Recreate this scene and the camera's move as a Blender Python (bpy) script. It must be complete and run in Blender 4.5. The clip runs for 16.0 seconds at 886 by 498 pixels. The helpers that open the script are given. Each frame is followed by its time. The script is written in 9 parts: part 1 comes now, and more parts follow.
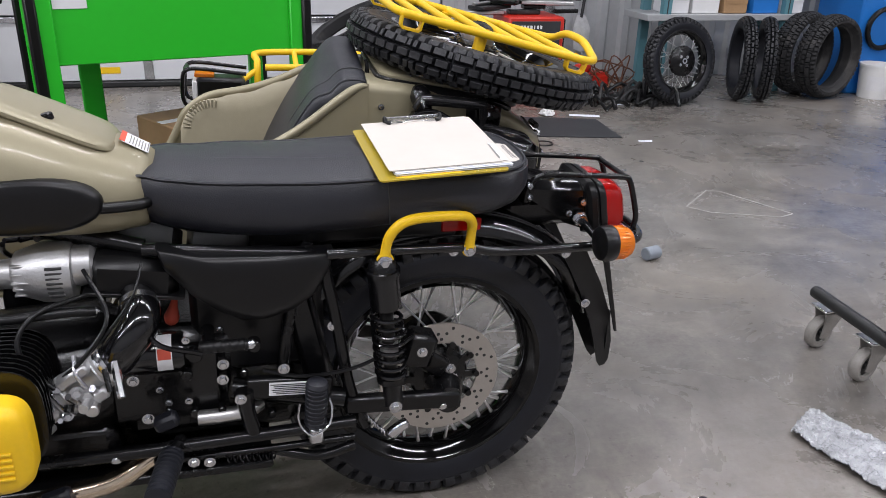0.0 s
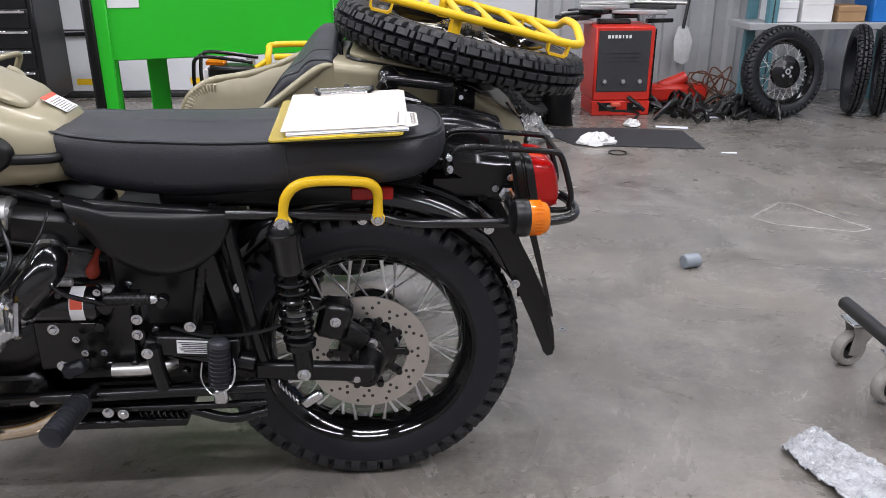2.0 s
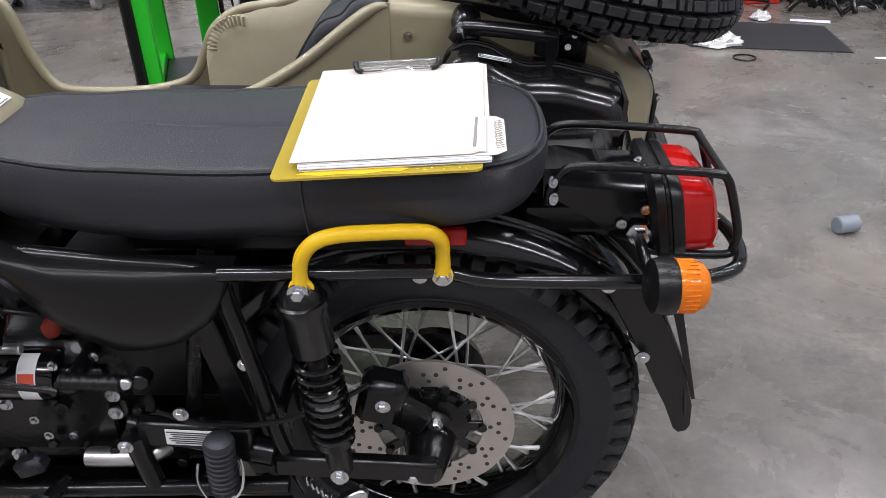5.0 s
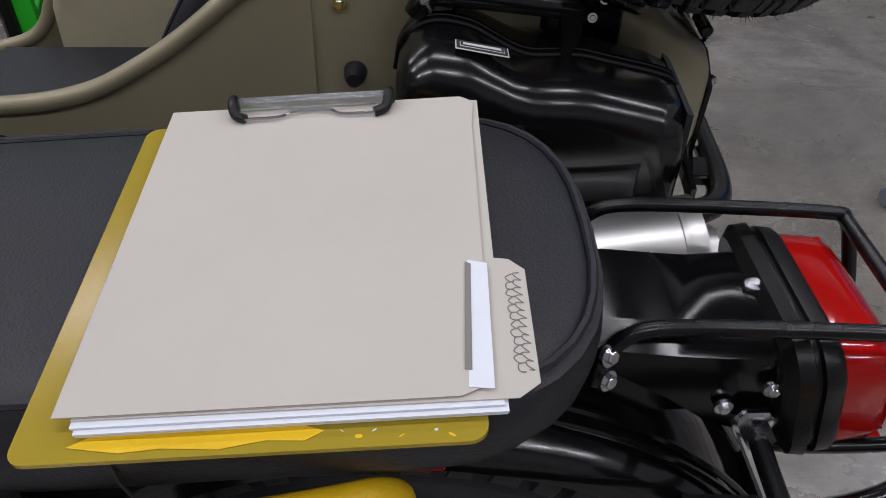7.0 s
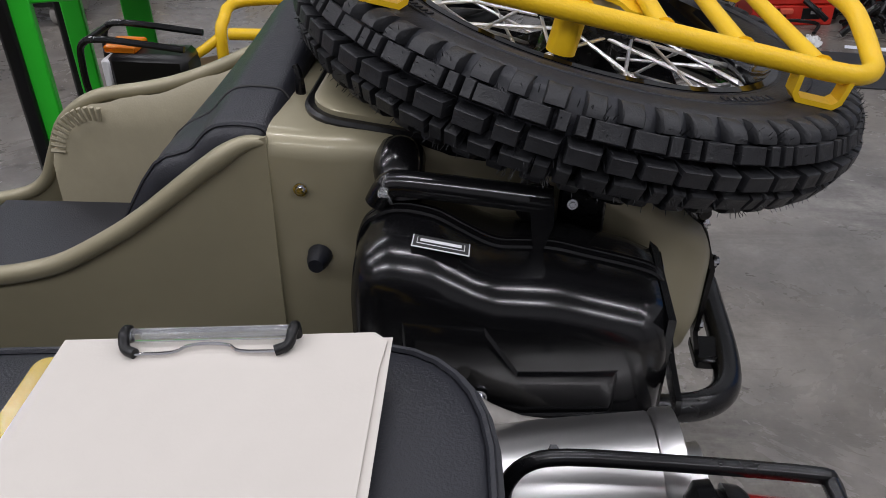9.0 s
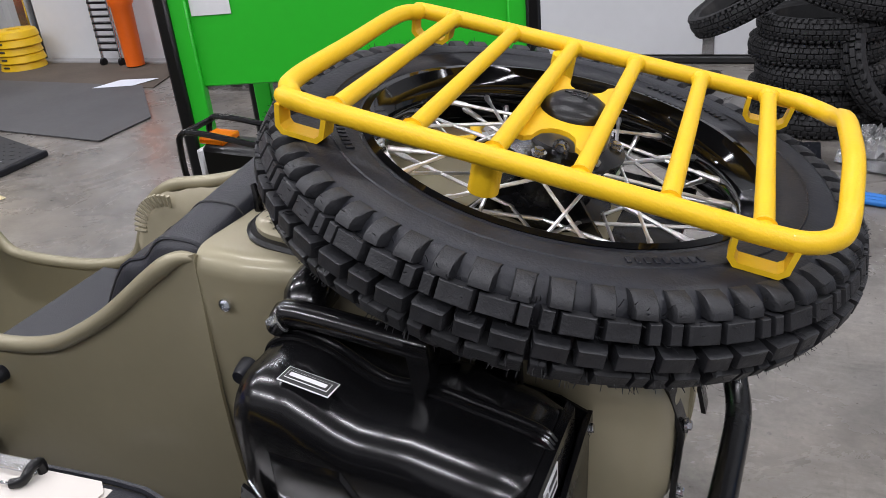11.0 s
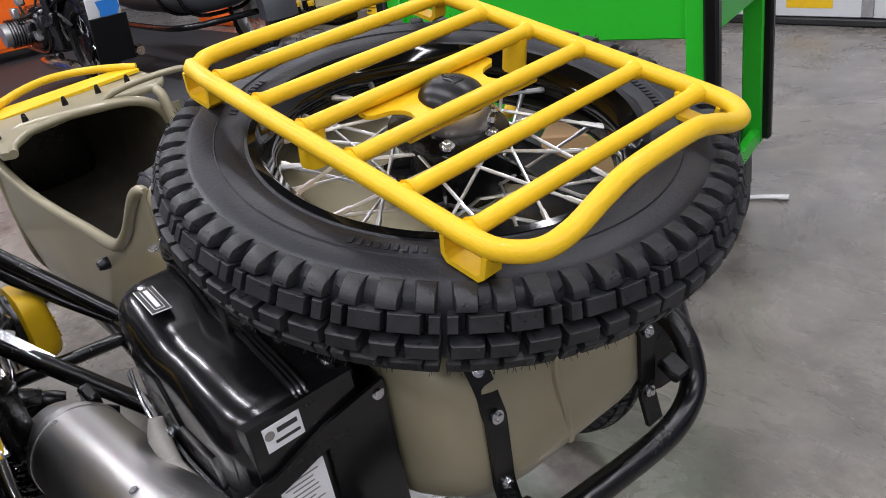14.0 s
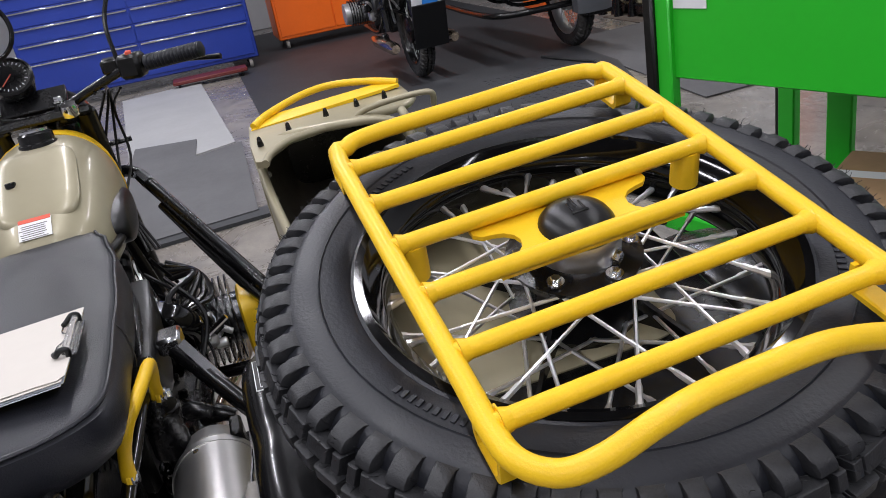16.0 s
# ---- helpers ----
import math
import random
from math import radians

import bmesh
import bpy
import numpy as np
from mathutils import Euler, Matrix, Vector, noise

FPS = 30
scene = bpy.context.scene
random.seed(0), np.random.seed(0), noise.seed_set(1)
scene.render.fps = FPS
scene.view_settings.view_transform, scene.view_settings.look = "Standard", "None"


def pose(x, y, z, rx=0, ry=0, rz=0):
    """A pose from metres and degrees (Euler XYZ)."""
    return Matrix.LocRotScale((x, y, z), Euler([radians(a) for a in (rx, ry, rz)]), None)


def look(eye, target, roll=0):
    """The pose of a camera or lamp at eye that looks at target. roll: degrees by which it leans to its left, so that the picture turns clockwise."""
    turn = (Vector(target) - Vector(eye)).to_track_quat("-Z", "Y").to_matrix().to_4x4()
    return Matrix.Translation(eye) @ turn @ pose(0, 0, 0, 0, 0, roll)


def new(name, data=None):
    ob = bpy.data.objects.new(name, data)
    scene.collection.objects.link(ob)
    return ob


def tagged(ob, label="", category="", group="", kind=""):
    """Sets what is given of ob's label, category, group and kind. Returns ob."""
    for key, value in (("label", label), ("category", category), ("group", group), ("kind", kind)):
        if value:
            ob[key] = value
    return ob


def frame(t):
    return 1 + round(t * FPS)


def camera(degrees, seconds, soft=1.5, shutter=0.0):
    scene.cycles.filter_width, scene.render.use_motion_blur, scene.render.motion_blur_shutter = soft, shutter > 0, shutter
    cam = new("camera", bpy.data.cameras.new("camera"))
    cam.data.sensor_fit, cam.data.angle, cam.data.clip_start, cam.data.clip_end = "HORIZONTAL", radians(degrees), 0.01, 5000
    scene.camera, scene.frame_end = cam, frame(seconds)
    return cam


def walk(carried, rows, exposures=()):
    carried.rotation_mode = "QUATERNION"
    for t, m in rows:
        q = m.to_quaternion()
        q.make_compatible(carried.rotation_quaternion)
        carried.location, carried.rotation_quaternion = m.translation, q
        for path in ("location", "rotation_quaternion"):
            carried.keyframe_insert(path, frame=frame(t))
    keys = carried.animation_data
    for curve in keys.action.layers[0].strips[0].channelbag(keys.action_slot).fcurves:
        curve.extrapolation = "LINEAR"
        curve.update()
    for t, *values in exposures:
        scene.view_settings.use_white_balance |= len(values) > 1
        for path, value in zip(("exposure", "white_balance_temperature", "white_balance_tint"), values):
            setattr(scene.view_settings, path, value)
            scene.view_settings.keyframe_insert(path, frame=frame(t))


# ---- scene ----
cam = camera(58.5, 16.0, soft=0.7)

PATH = [
    (0, (-0.405, -1.545, 1.313), (0.067, 0.239, 0.541), 1.6),
    (0.5, (-0.195, -1.563, 1.299), (0.142, 0.247, 0.518), 0.8),
    (1, (-0.047, -1.561, 1.28), (0.166, 0.269, 0.503), 0.1),
    (1.5, (0.023, -1.591, 1.248), (0.182, 0.257, 0.502), 0.0),
    (2, (0.052, -1.632, 1.207), (0.181, 0.23, 0.487), 0.0),
    (2.5, (0.055, -1.673, 1.179), (0.128, 0.186, 0.445), 0.1),
    (3, (0.053, -1.698, 1.17), (0.075, 0.151, 0.407), 0.2),
    (3.2, (0.056, -1.678, 1.195), (0.044, 0.16, 0.407), 0.0),
    (5.3, (0.08, -0.902, 1.264), (-0.023, 0.802, 0.22), -2.1),
    (5.5, (0.089, -0.832, 1.266), (-0.033, 0.857, 0.202), -2.0),
    (6, (0.087, -0.68, 1.248), (-0.013, 0.972, 0.125), -1.2),
    (6.5, (0.069, -0.53, 1.224), (0.051, 1.078, 0.035), -0.6),
    (7, (0.055, -0.445, 1.206), (0.065, 1.119, -0.042), -0.8),
    (7.5, (0.051, -0.389, 1.184), (0.057, 1.135, -0.111), -1.1),
    (8, (0.056, -0.343, 1.187), (0.06, 1.221, -0.058), -1.2),
    (8.5, (0.085, -0.317, 1.227), (0.048, 1.329, 0.091), -0.1),
    (8.7, (0.111, -0.33, 1.238), (0.049, 1.351, 0.156), -0.7),
    (10.8, (0.478, -0.201, 1.274), (-0.226, 1.449, 0.389), -4.7),
    (11, (0.506, -0.192, 1.295), (-0.223, 1.456, 0.427), -5.3),
    (11.5, (0.612, -0.198, 1.335), (-0.225, 1.432, 0.533), -5.9),
    (12, (0.729, -0.203, 1.354), (-0.242, 1.366, 0.583), -6.7),
    (12.5, (0.812, -0.172, 1.348), (-0.288, 1.31, 0.578), -6.8),
    (13, (0.898, -0.074, 1.273), (-0.295, 1.308, 0.455), -7.4),
    (13.5, (0.966, 0.036, 1.25), (-0.344, 1.281, 0.394), -8.5),
    (14, (1.036, 0.111, 1.271), (-0.404, 1.199, 0.409), -9.6),
    (14.5, (1.126, 0.214, 1.342), (-0.465, 1.102, 0.516), -10.5),
    (15, (1.165, 0.276, 1.368), (-0.534, 0.974, 0.578), -9.9),
    (15.5, (1.142, 0.319, 1.359), (-0.616, 0.864, 0.577), -9.7),
    (16, (1.035, 0.398, 1.359), (-0.751, 0.821, 0.566), -10.4),
]
EXPOSURES = [(0, 0.2), (0.5, 0.38), (2, 0.42), (3.2, 0.5), (5.3, 0.27), (6, -0.18), (6.5, -0.46), (7.5, -0.92), (8, -0.99), (8.7, -0.55), (10.8, 0.15), (12.5, 0.16), (13.5, 0.15), (14.5, 0.21), (16, 0.03)]
walk(cam, [(t, look(eye, target, roll)) for t, eye, target, roll in PATH], EXPOSURES)


# ---- light ----
world = bpy.data.worlds.new("world")
scene.world = world
world.use_nodes = True
world.node_tree.nodes["Background"].inputs[0].default_value = (0.8, 0.9, 1.0, 1)
world.node_tree.nodes["Background"].inputs[1].default_value = 0.02
scene.view_settings.exposure = 0.0


def area_lamp(x, y, z, sx, sy, watts, colour=(0.982, 0.975, 1.05)):
    d = bpy.data.lights.new("tube_light", "AREA")
    d.shape, d.size, d.size_y, d.energy, d.color = "RECTANGLE", sx, sy, watts, colour
    o = new("tube_light", d)
    o.location = (x, y, z)
    return tagged(o, "bright white ceiling strip light over the workshop", "ceiling light", "ceiling lights")


for lx in (-6.6, -3.3, 0.0, 3.3, 6.0):
    for ly in (3.3, 0.2, -2.9):
        area_lamp(lx, ly, 4.5, 2.4, 0.14, {3.3: 46, 0.2: 58, -2.9: 80}[ly] * {-6.6: 1.6, -3.3: 1.2, 0.0: 1.0, 3.3: 0.95, 6.0: 0.85}[lx])


# ---- materials ----
def material(name, colour, rough=0.5, metal=0.0, var=0.08, scale=8.0, bump=0.0, bump_scale=60.0, coat=0.0, rough_var=0.0, spec=0.5,
             fine=0.0, stain=None, random_tint=0.0):
    """Principled paint with two scales of variation, fine relief and optional stains."""
    m = bpy.data.materials.new(name)
    m.use_nodes = True
    n, l = m.node_tree.nodes, m.node_tree.links
    p = n["Principled BSDF"]
    p.inputs["Roughness"].default_value = rough
    p.inputs["Metallic"].default_value = metal
    p.inputs["Specular IOR Level"].default_value = spec
    p.inputs["Coat Weight"].default_value = coat
    p.inputs["Coat Roughness"].default_value = 0.08
    tc = n.new("ShaderNodeTexCoord")
    n1 = n.new("ShaderNodeTexNoise")
    n1.inputs["Scale"].default_value, n1.inputs["Detail"].default_value = scale, 6
    n2 = n.new("ShaderNodeTexNoise")
    n2.inputs["Scale"].default_value, n2.inputs["Detail"].default_value = scale * 9, 3
    for k in (n1, n2):
        l.new(tc.outputs["Object"], k.inputs["Vector"])
    add = n.new("ShaderNodeMath")
    add.operation = "MULTIPLY_ADD"
    l.new(n2.outputs[0], add.inputs[0])
    add.inputs[1].default_value = 0.45
    l.new(n1.outputs[0], add.inputs[2])
    ramp = n.new("ShaderNodeMapRange")
    ramp.inputs["From Min"].default_value, ramp.inputs["From Max"].default_value = 0.42, 1.02
    ramp.inputs["To Min"].default_value, ramp.inputs["To Max"].default_value = 1 - var, 1 + var
    l.new(add.outputs[0], ramp.inputs["Value"])
    base = n.new("ShaderNodeRGB")
    base.outputs[0].default_value = (*colour, 1)
    out = base.outputs[0]
    if stain:
        n3 = n.new("ShaderNodeTexNoise")
        n3.inputs["Scale"].default_value, n3.inputs["Detail"].default_value = stain[1], 5
        l.new(tc.outputs["Object"], n3.inputs["Vector"])
        r3 = n.new("ShaderNodeMapRange")
        r3.inputs["From Min"].default_value, r3.inputs["From Max"].default_value = stain[2], stain[2] + 0.14
        r3.inputs["To Max"].default_value = stain[3]
        l.new(n3.outputs[0], r3.inputs["Value"])
        mx = n.new("ShaderNodeMix")
        mx.data_type = "RGBA"
        l.new(r3.outputs[0], mx.inputs[0])
        l.new(out, mx.inputs[6])
        mx.inputs[7].default_value = (*stain[0], 1)
        out = mx.outputs[2]
    vm = n.new("ShaderNodeVectorMath")
    vm.operation = "SCALE"
    l.new(out, vm.inputs[0])
    l.new(ramp.outputs[0], vm.inputs["Scale"])
    out = vm.outputs[0]
    if random_tint:
        oi = n.new("ShaderNodeObjectInfo")
        rr = n.new("ShaderNodeMapRange")
        rr.inputs["To Min"].default_value, rr.inputs["To Max"].default_value = 1 - random_tint, 1 + random_tint
        l.new(oi.outputs["Random"], rr.inputs["Value"])
        v2 = n.new("ShaderNodeVectorMath")
        v2.operation = "SCALE"
        l.new(out, v2.inputs[0])
        l.new(rr.outputs[0], v2.inputs["Scale"])
        out = v2.outputs[0]
    l.new(out, p.inputs["Base Color"])
    if rough_var:
        r2 = n.new("ShaderNodeMapRange")
        r2.inputs["From Min"].default_value, r2.inputs["From Max"].default_value = 0.42, 1.02
        r2.inputs["To Min"].default_value, r2.inputs["To Max"].default_value = max(0.02, rough - rough_var), rough + rough_var
        l.new(add.outputs[0], r2.inputs["Value"])
        l.new(r2.outputs[0], p.inputs["Roughness"])
    if bump:
        b = n.new("ShaderNodeTexNoise")
        b.inputs["Scale"].default_value, b.inputs["Detail"].default_value = bump_scale, 3
        l.new(tc.outputs["Object"], b.inputs["Vector"])
        bp = n.new("ShaderNodeBump")
        bp.inputs["Strength"].default_value, bp.inputs["Distance"].default_value = bump, 0.002
        l.new(b.outputs[0], bp.inputs["Height"])
        l.new(bp.outputs[0], p.inputs["Normal"])
    return m


def clear(name, colour, rough=0.05, weight=1.0, ior=1.45):
    m = bpy.data.materials.new(name)
    m.use_nodes = True
    p = m.node_tree.nodes["Principled BSDF"]
    p.inputs["Base Color"].default_value = (*colour, 1)
    p.inputs["Roughness"].default_value = rough
    p.inputs["Transmission Weight"].default_value = weight
    p.inputs["IOR"].default_value = ior
    return m



def concrete():
    """Sealed slab: broad clouds, blotches, dark stains, scuffs, pits and uneven gloss."""
    m = bpy.data.materials.new("sealed_concrete")
    m.use_nodes = True
    n, l = m.node_tree.nodes, m.node_tree.links
    p = n["Principled BSDF"]
    tc = n.new("ShaderNodeTexCoord")

    def tex(scale, detail, rough=0.6, stretch=None, turn=0.0, distort=0.0):
        k = n.new("ShaderNodeTexNoise")
        k.inputs["Scale"].default_value, k.inputs["Detail"].default_value = scale, detail
        k.inputs["Roughness"].default_value, k.inputs["Distortion"].default_value = rough, distort
        mp = n.new("ShaderNodeMapping")
        mp.inputs["Rotation"].default_value[2] = radians(turn)
        if stretch:
            mp.inputs["Scale"].default_value = stretch
        l.new(tc.outputs["Object"], mp.inputs["Vector"])
        l.new(mp.outputs[0], k.inputs["Vector"])
        return k.outputs[0]

    def remap(src, a, b2, c, d):
        r = n.new("ShaderNodeMapRange")
        for key, v in zip(("From Min", "From Max", "To Min", "To Max"), (a, b2, c, d)):
            r.inputs[key].default_value = v
        l.new(src, r.inputs["Value"])
        return r.outputs[0]

    def times(a, b2):
        k = n.new("ShaderNodeMath")
        k.operation = "MULTIPLY"
        l.new(a, k.inputs[0])
        l.new(b2, k.inputs[1])
        return k.outputs[0]

    tone = remap(tex(0.45, 4), 0.3, 0.7, 0.84, 1.14)
    tone = times(tone, remap(tex(2.3, 7, 0.68, distort=0.6), 0.32, 0.70, 0.66, 1.24))
    tone = times(tone, remap(tex(11.0, 6, 0.7), 0.32, 0.70, 0.78, 1.17))
    tone = times(tone, remap(tex(1.3, 8, 0.72, distort=1.2), 0.54, 0.68, 1.0, 0.60))
    tone = times(tone, remap(tex(34.0, 3, 0.6), 0.64, 0.72, 1.0, 0.62))
    tone = times(tone, remap(tex(60.0, 4, 0.7), 0.3, 0.7, 0.88, 1.10))
    tone = times(tone, remap(tex(3.0, 4, 0.6, (1.0, 16.0, 1.0), 25), 0.60, 0.72, 1.0, 1.13))
    tone = times(tone, remap(tex(3.4, 4, 0.6, (14.0, 1.0, 1.0), -20), 0.62, 0.72, 1.0, 0.86))
    tone = times(tone, remap(tex(1.1, 9, 0.74, (1.0, 5.0, 1.0), 62, 0.4), 0.55, 0.66, 1.0, 0.76))
    tone = times(tone, remap(tex(5.0, 3, 0.5, (1.0, 40.0, 1.0), -38), 0.66, 0.70, 1.0, 1.20))
    tone = times(tone, remap(tex(6.0, 3, 0.5, (1.0, 55.0, 1.0), 71), 0.67, 0.70, 1.0, 0.74))
    warm = n.new("ShaderNodeMix")
    warm.data_type = "RGBA"
    l.new(remap(tex(0.8, 5), 0.38, 0.62, 0.0, 1.0), warm.inputs[0])
    warm.inputs[6].default_value = (0.216, 0.202, 0.186, 1)
    warm.inputs[7].default_value = (0.224, 0.200, 0.172, 1)
    sc = n.new("ShaderNodeVectorMath")
    sc.operation = "SCALE"
    l.new(warm.outputs[2], sc.inputs[0])
    l.new(tone, sc.inputs["Scale"])
    l.new(sc.outputs[0], p.inputs["Base Color"])
    gloss = remap(tex(1.7, 8, 0.7, distort=0.8), 0.32, 0.70, 0.16, 0.40)
    p.inputs["Specular IOR Level"].default_value = 0.95
    l.new(gloss, p.inputs["Roughness"])
    bp = n.new("ShaderNodeBump")
    bp.inputs["Strength"].default_value, bp.inputs["Distance"].default_value = 0.14, 0.002
    l.new(tex(26.0, 5), bp.inputs["Height"])
    l.new(bp.outputs[0], p.inputs["Normal"])
    return m


CONCRETE = concrete()
WALLPAINT = material("white_door_steel", (0.61, 0.62, 0.635), 0.45, var=0.04, scale=2.0, bump=0.08, bump_scale=150)
GREYWALL = material("corrugated_steel", (0.42, 0.43, 0.44), 0.5, 0.2, var=0.1, scale=2.5, bump=0.1)
FARWALL = material("grey_wall_paint", (0.34, 0.34, 0.35), 0.6, var=0.06, scale=2.0)
CEIL = material("ceiling_grey", (0.12, 0.12, 0.125), 0.8, var=0.05)
RUBBER = material("tyre_rubber", (0.0085, 0.0095, 0.0135), 0.42, spec=0.36, var=0.30, scale=14, bump=0.25, bump_scale=220, rough_var=0.10)
RIMBLACK = material("rim_black_paint", (0.003, 0.003, 0.0033), 0.07, var=0.1, spec=0.35)
TREAD = material("tread_rubber", (0.0125, 0.0130, 0.0150), 0.50, spec=0.45, var=0.5, scale=30, bump=0.30, bump_scale=420, rough_var=0.09)
OLDRUBBER = material("old_rubber", (0.016, 0.016, 0.017), 0.75, var=0.3, scale=10, bump=0.4, bump_scale=90, stain=((0.07, 0.065, 0.06), 5.0, 0.56, 0.6))
GLOSSBLACK = material("gloss_black_paint", (0.0035, 0.0035, 0.004), 0.15, var=0.1, coat=0.3, rough_var=0.05)
SATINBLACK = material("satin_black_paint", (0.0035, 0.0035, 0.004), 0.25, spec=0.42, var=0.15, bump=0.06, bump_scale=200, rough_var=0.06)
PLASTIC = material("black_plastic", (0.0042, 0.0042, 0.0047), 0.33, spec=0.36, var=0.12, bump=0.12, bump_scale=300)
SPOKE = material("stainless_spoke", (0.80, 0.80, 0.81), 0.34, 1.0, var=0.06, scale=30)
ENAMEL = material("black_enamel", (0.0030, 0.0030, 0.0034), 0.14, spec=0.42, var=0.1, rough_var=0.04)
DARKSTEEL = material("black_engine_cast", (0.0034, 0.0034, 0.0038), 0.24, 0.0, var=0.2, bump=0.3, bump_scale=180)
VINYL = material("black_vinyl", (0.0145, 0.0155, 0.0205), 0.45, var=0.10, scale=6, bump=0.35, bump_scale=420, rough_var=0.05)
TAN = material("khaki_metallic_paint", (0.300, 0.268, 0.176), 0.42, 0.25, var=0.05, scale=5, bump=0.05, bump_scale=260, coat=0.25)
TANSEAT = material("khaki_upholstery", (0.36, 0.32, 0.22), 0.5, var=0.07, scale=7, bump=0.2, bump_scale=260)
YELLOW = material("yellow_powder_coat", (0.80, 0.500, 0.014), 0.40, var=0.07, scale=14, bump=0.22, bump_scale=380, coat=0.05, rough_var=0.06, spec=0.35)
CHROME = material("chrome", (0.78, 0.78, 0.79), 0.12, 1.0, var=0.05, rough_var=0.05)
STEEL = material("brushed_steel", (0.62, 0.61, 0.60), 0.36, 1.0, var=0.04, scale=10, rough_var=0.03)
ZINC = material("zinc_plate", (0.66, 0.67, 0.70), 0.20, 1.0, var=0.12, scale=40)
ALLOY = material("cast_alloy", (0.52, 0.52, 0.52), 0.42, 0.85, var=0.15, scale=30, bump=0.3, bump_scale=160)
DISC = material("brake_disc_steel", (0.52, 0.49, 0.46), 0.36, 0.9, var=0.08, scale=20)
EXHAUST = material("heated_chrome", (0.70, 0.58, 0.44), 0.16, 1.0, var=0.12, scale=7)
GREEN = material("green_enamel", (0.020, 0.47, 0.022), 0.36, var=0.05, scale=3, bump=0.05, bump_scale=120)
RED = material("red_enamel", (0.54, 0.022, 0.011), 0.4, var=0.12, scale=5, bump=0.08)
ORANGE = material("orange_enamel", (0.85, 0.14, 0.008), 0.38, var=0.06, scale=4)
BLUE = material("blue_enamel", (0.012, 0.035, 0.26), 0.36, var=0.08, scale=4)
BRIGHTBLUE = material("bright_blue_enamel", (0.015, 0.17, 0.55), 0.42, var=0.06, scale=4)
PAPER = material("manila_card", (0.552, 0.516, 0.470), 0.85, spec=0.15, var=0.03, scale=6, bump=0.06, bump_scale=350)
WHITEPAPER = material("white_paper", (0.76, 0.79, 0.86), 0.75, var=0.04, scale=10)
LABEL = material("printed_label", (0.74, 0.74, 0.75), 0.45, var=0.04, scale=30)
INK = material("dark_ink", (0.03, 0.03, 0.03), 0.6)
GREYINK = material("grey_ink", (0.22, 0.21, 0.20), 0.7)
REDINK = material("red_ink", (0.62, 0.09, 0.05), 0.6)
CARDBOARD = material("cardboard", (0.36, 0.22, 0.11), 0.8, var=0.12, scale=6, bump=0.15)
WOODMAT = material("brown_floor_mat", (0.10, 0.08, 0.062), 0.85, var=0.2, scale=3, bump=0.4, bump_scale=120)
LINING = material("dark_footwell_lining", (0.120, 0.108, 0.086), 0.9, var=0.2, scale=12, bump=0.3, bump_scale=300, spec=0.2)
GREYMAT = material("grey_rubber_mat", (0.085, 0.085, 0.088), 0.7, var=0.18, scale=2.5, bump=0.3, bump_scale=140)
DARKMAT = material("dark_rubber_mat", (0.026, 0.027, 0.030), 0.6, var=0.25, scale=4, bump=0.35, bump_scale=120)
LIGHTBOARD = material("light_floor_board", (0.31, 0.31, 0.31), 0.55, var=0.08, scale=3, bump=0.1)
CREAM = material("cream_tank_paint", (0.70, 0.60, 0.36), 0.35, var=0.06, scale=2)
GREYPAINT = material("grey_sidecar_paint", (0.085, 0.09, 0.10), 0.35, 0.2, var=0.1, scale=4)
WORN = material("worn_shop_steel", (0.035, 0.035, 0.036), 0.42, 0.5, var=0.3, scale=9, bump=0.3)
CASTER = material("worn_grey_caster", (0.25, 0.235, 0.215), 0.55, var=0.25, scale=18, bump=0.25)
TEAL = material("shelf_upright_teal", (0.10, 0.24, 0.28), 0.4, var=0.08)
WHITEPLASTIC = material("white_plastic", (0.75, 0.75, 0.74), 0.4, var=0.05, bump=0.2, bump_scale=60)
REDLENS = clear("red_lens", (0.75, 0.012, 0.010), 0.08, 0.55)
AMBER = clear("amber_lens", (1.0, 0.27, 0.008), 0.14, 0.45)
CLEAR = clear("clear_plastic", (0.93, 0.94, 0.95), 0.12, 0.92)
YELLOWCLEAR = clear("yellow_acrylic", (0.62, 0.47, 0.05), 0.18, 0.45)


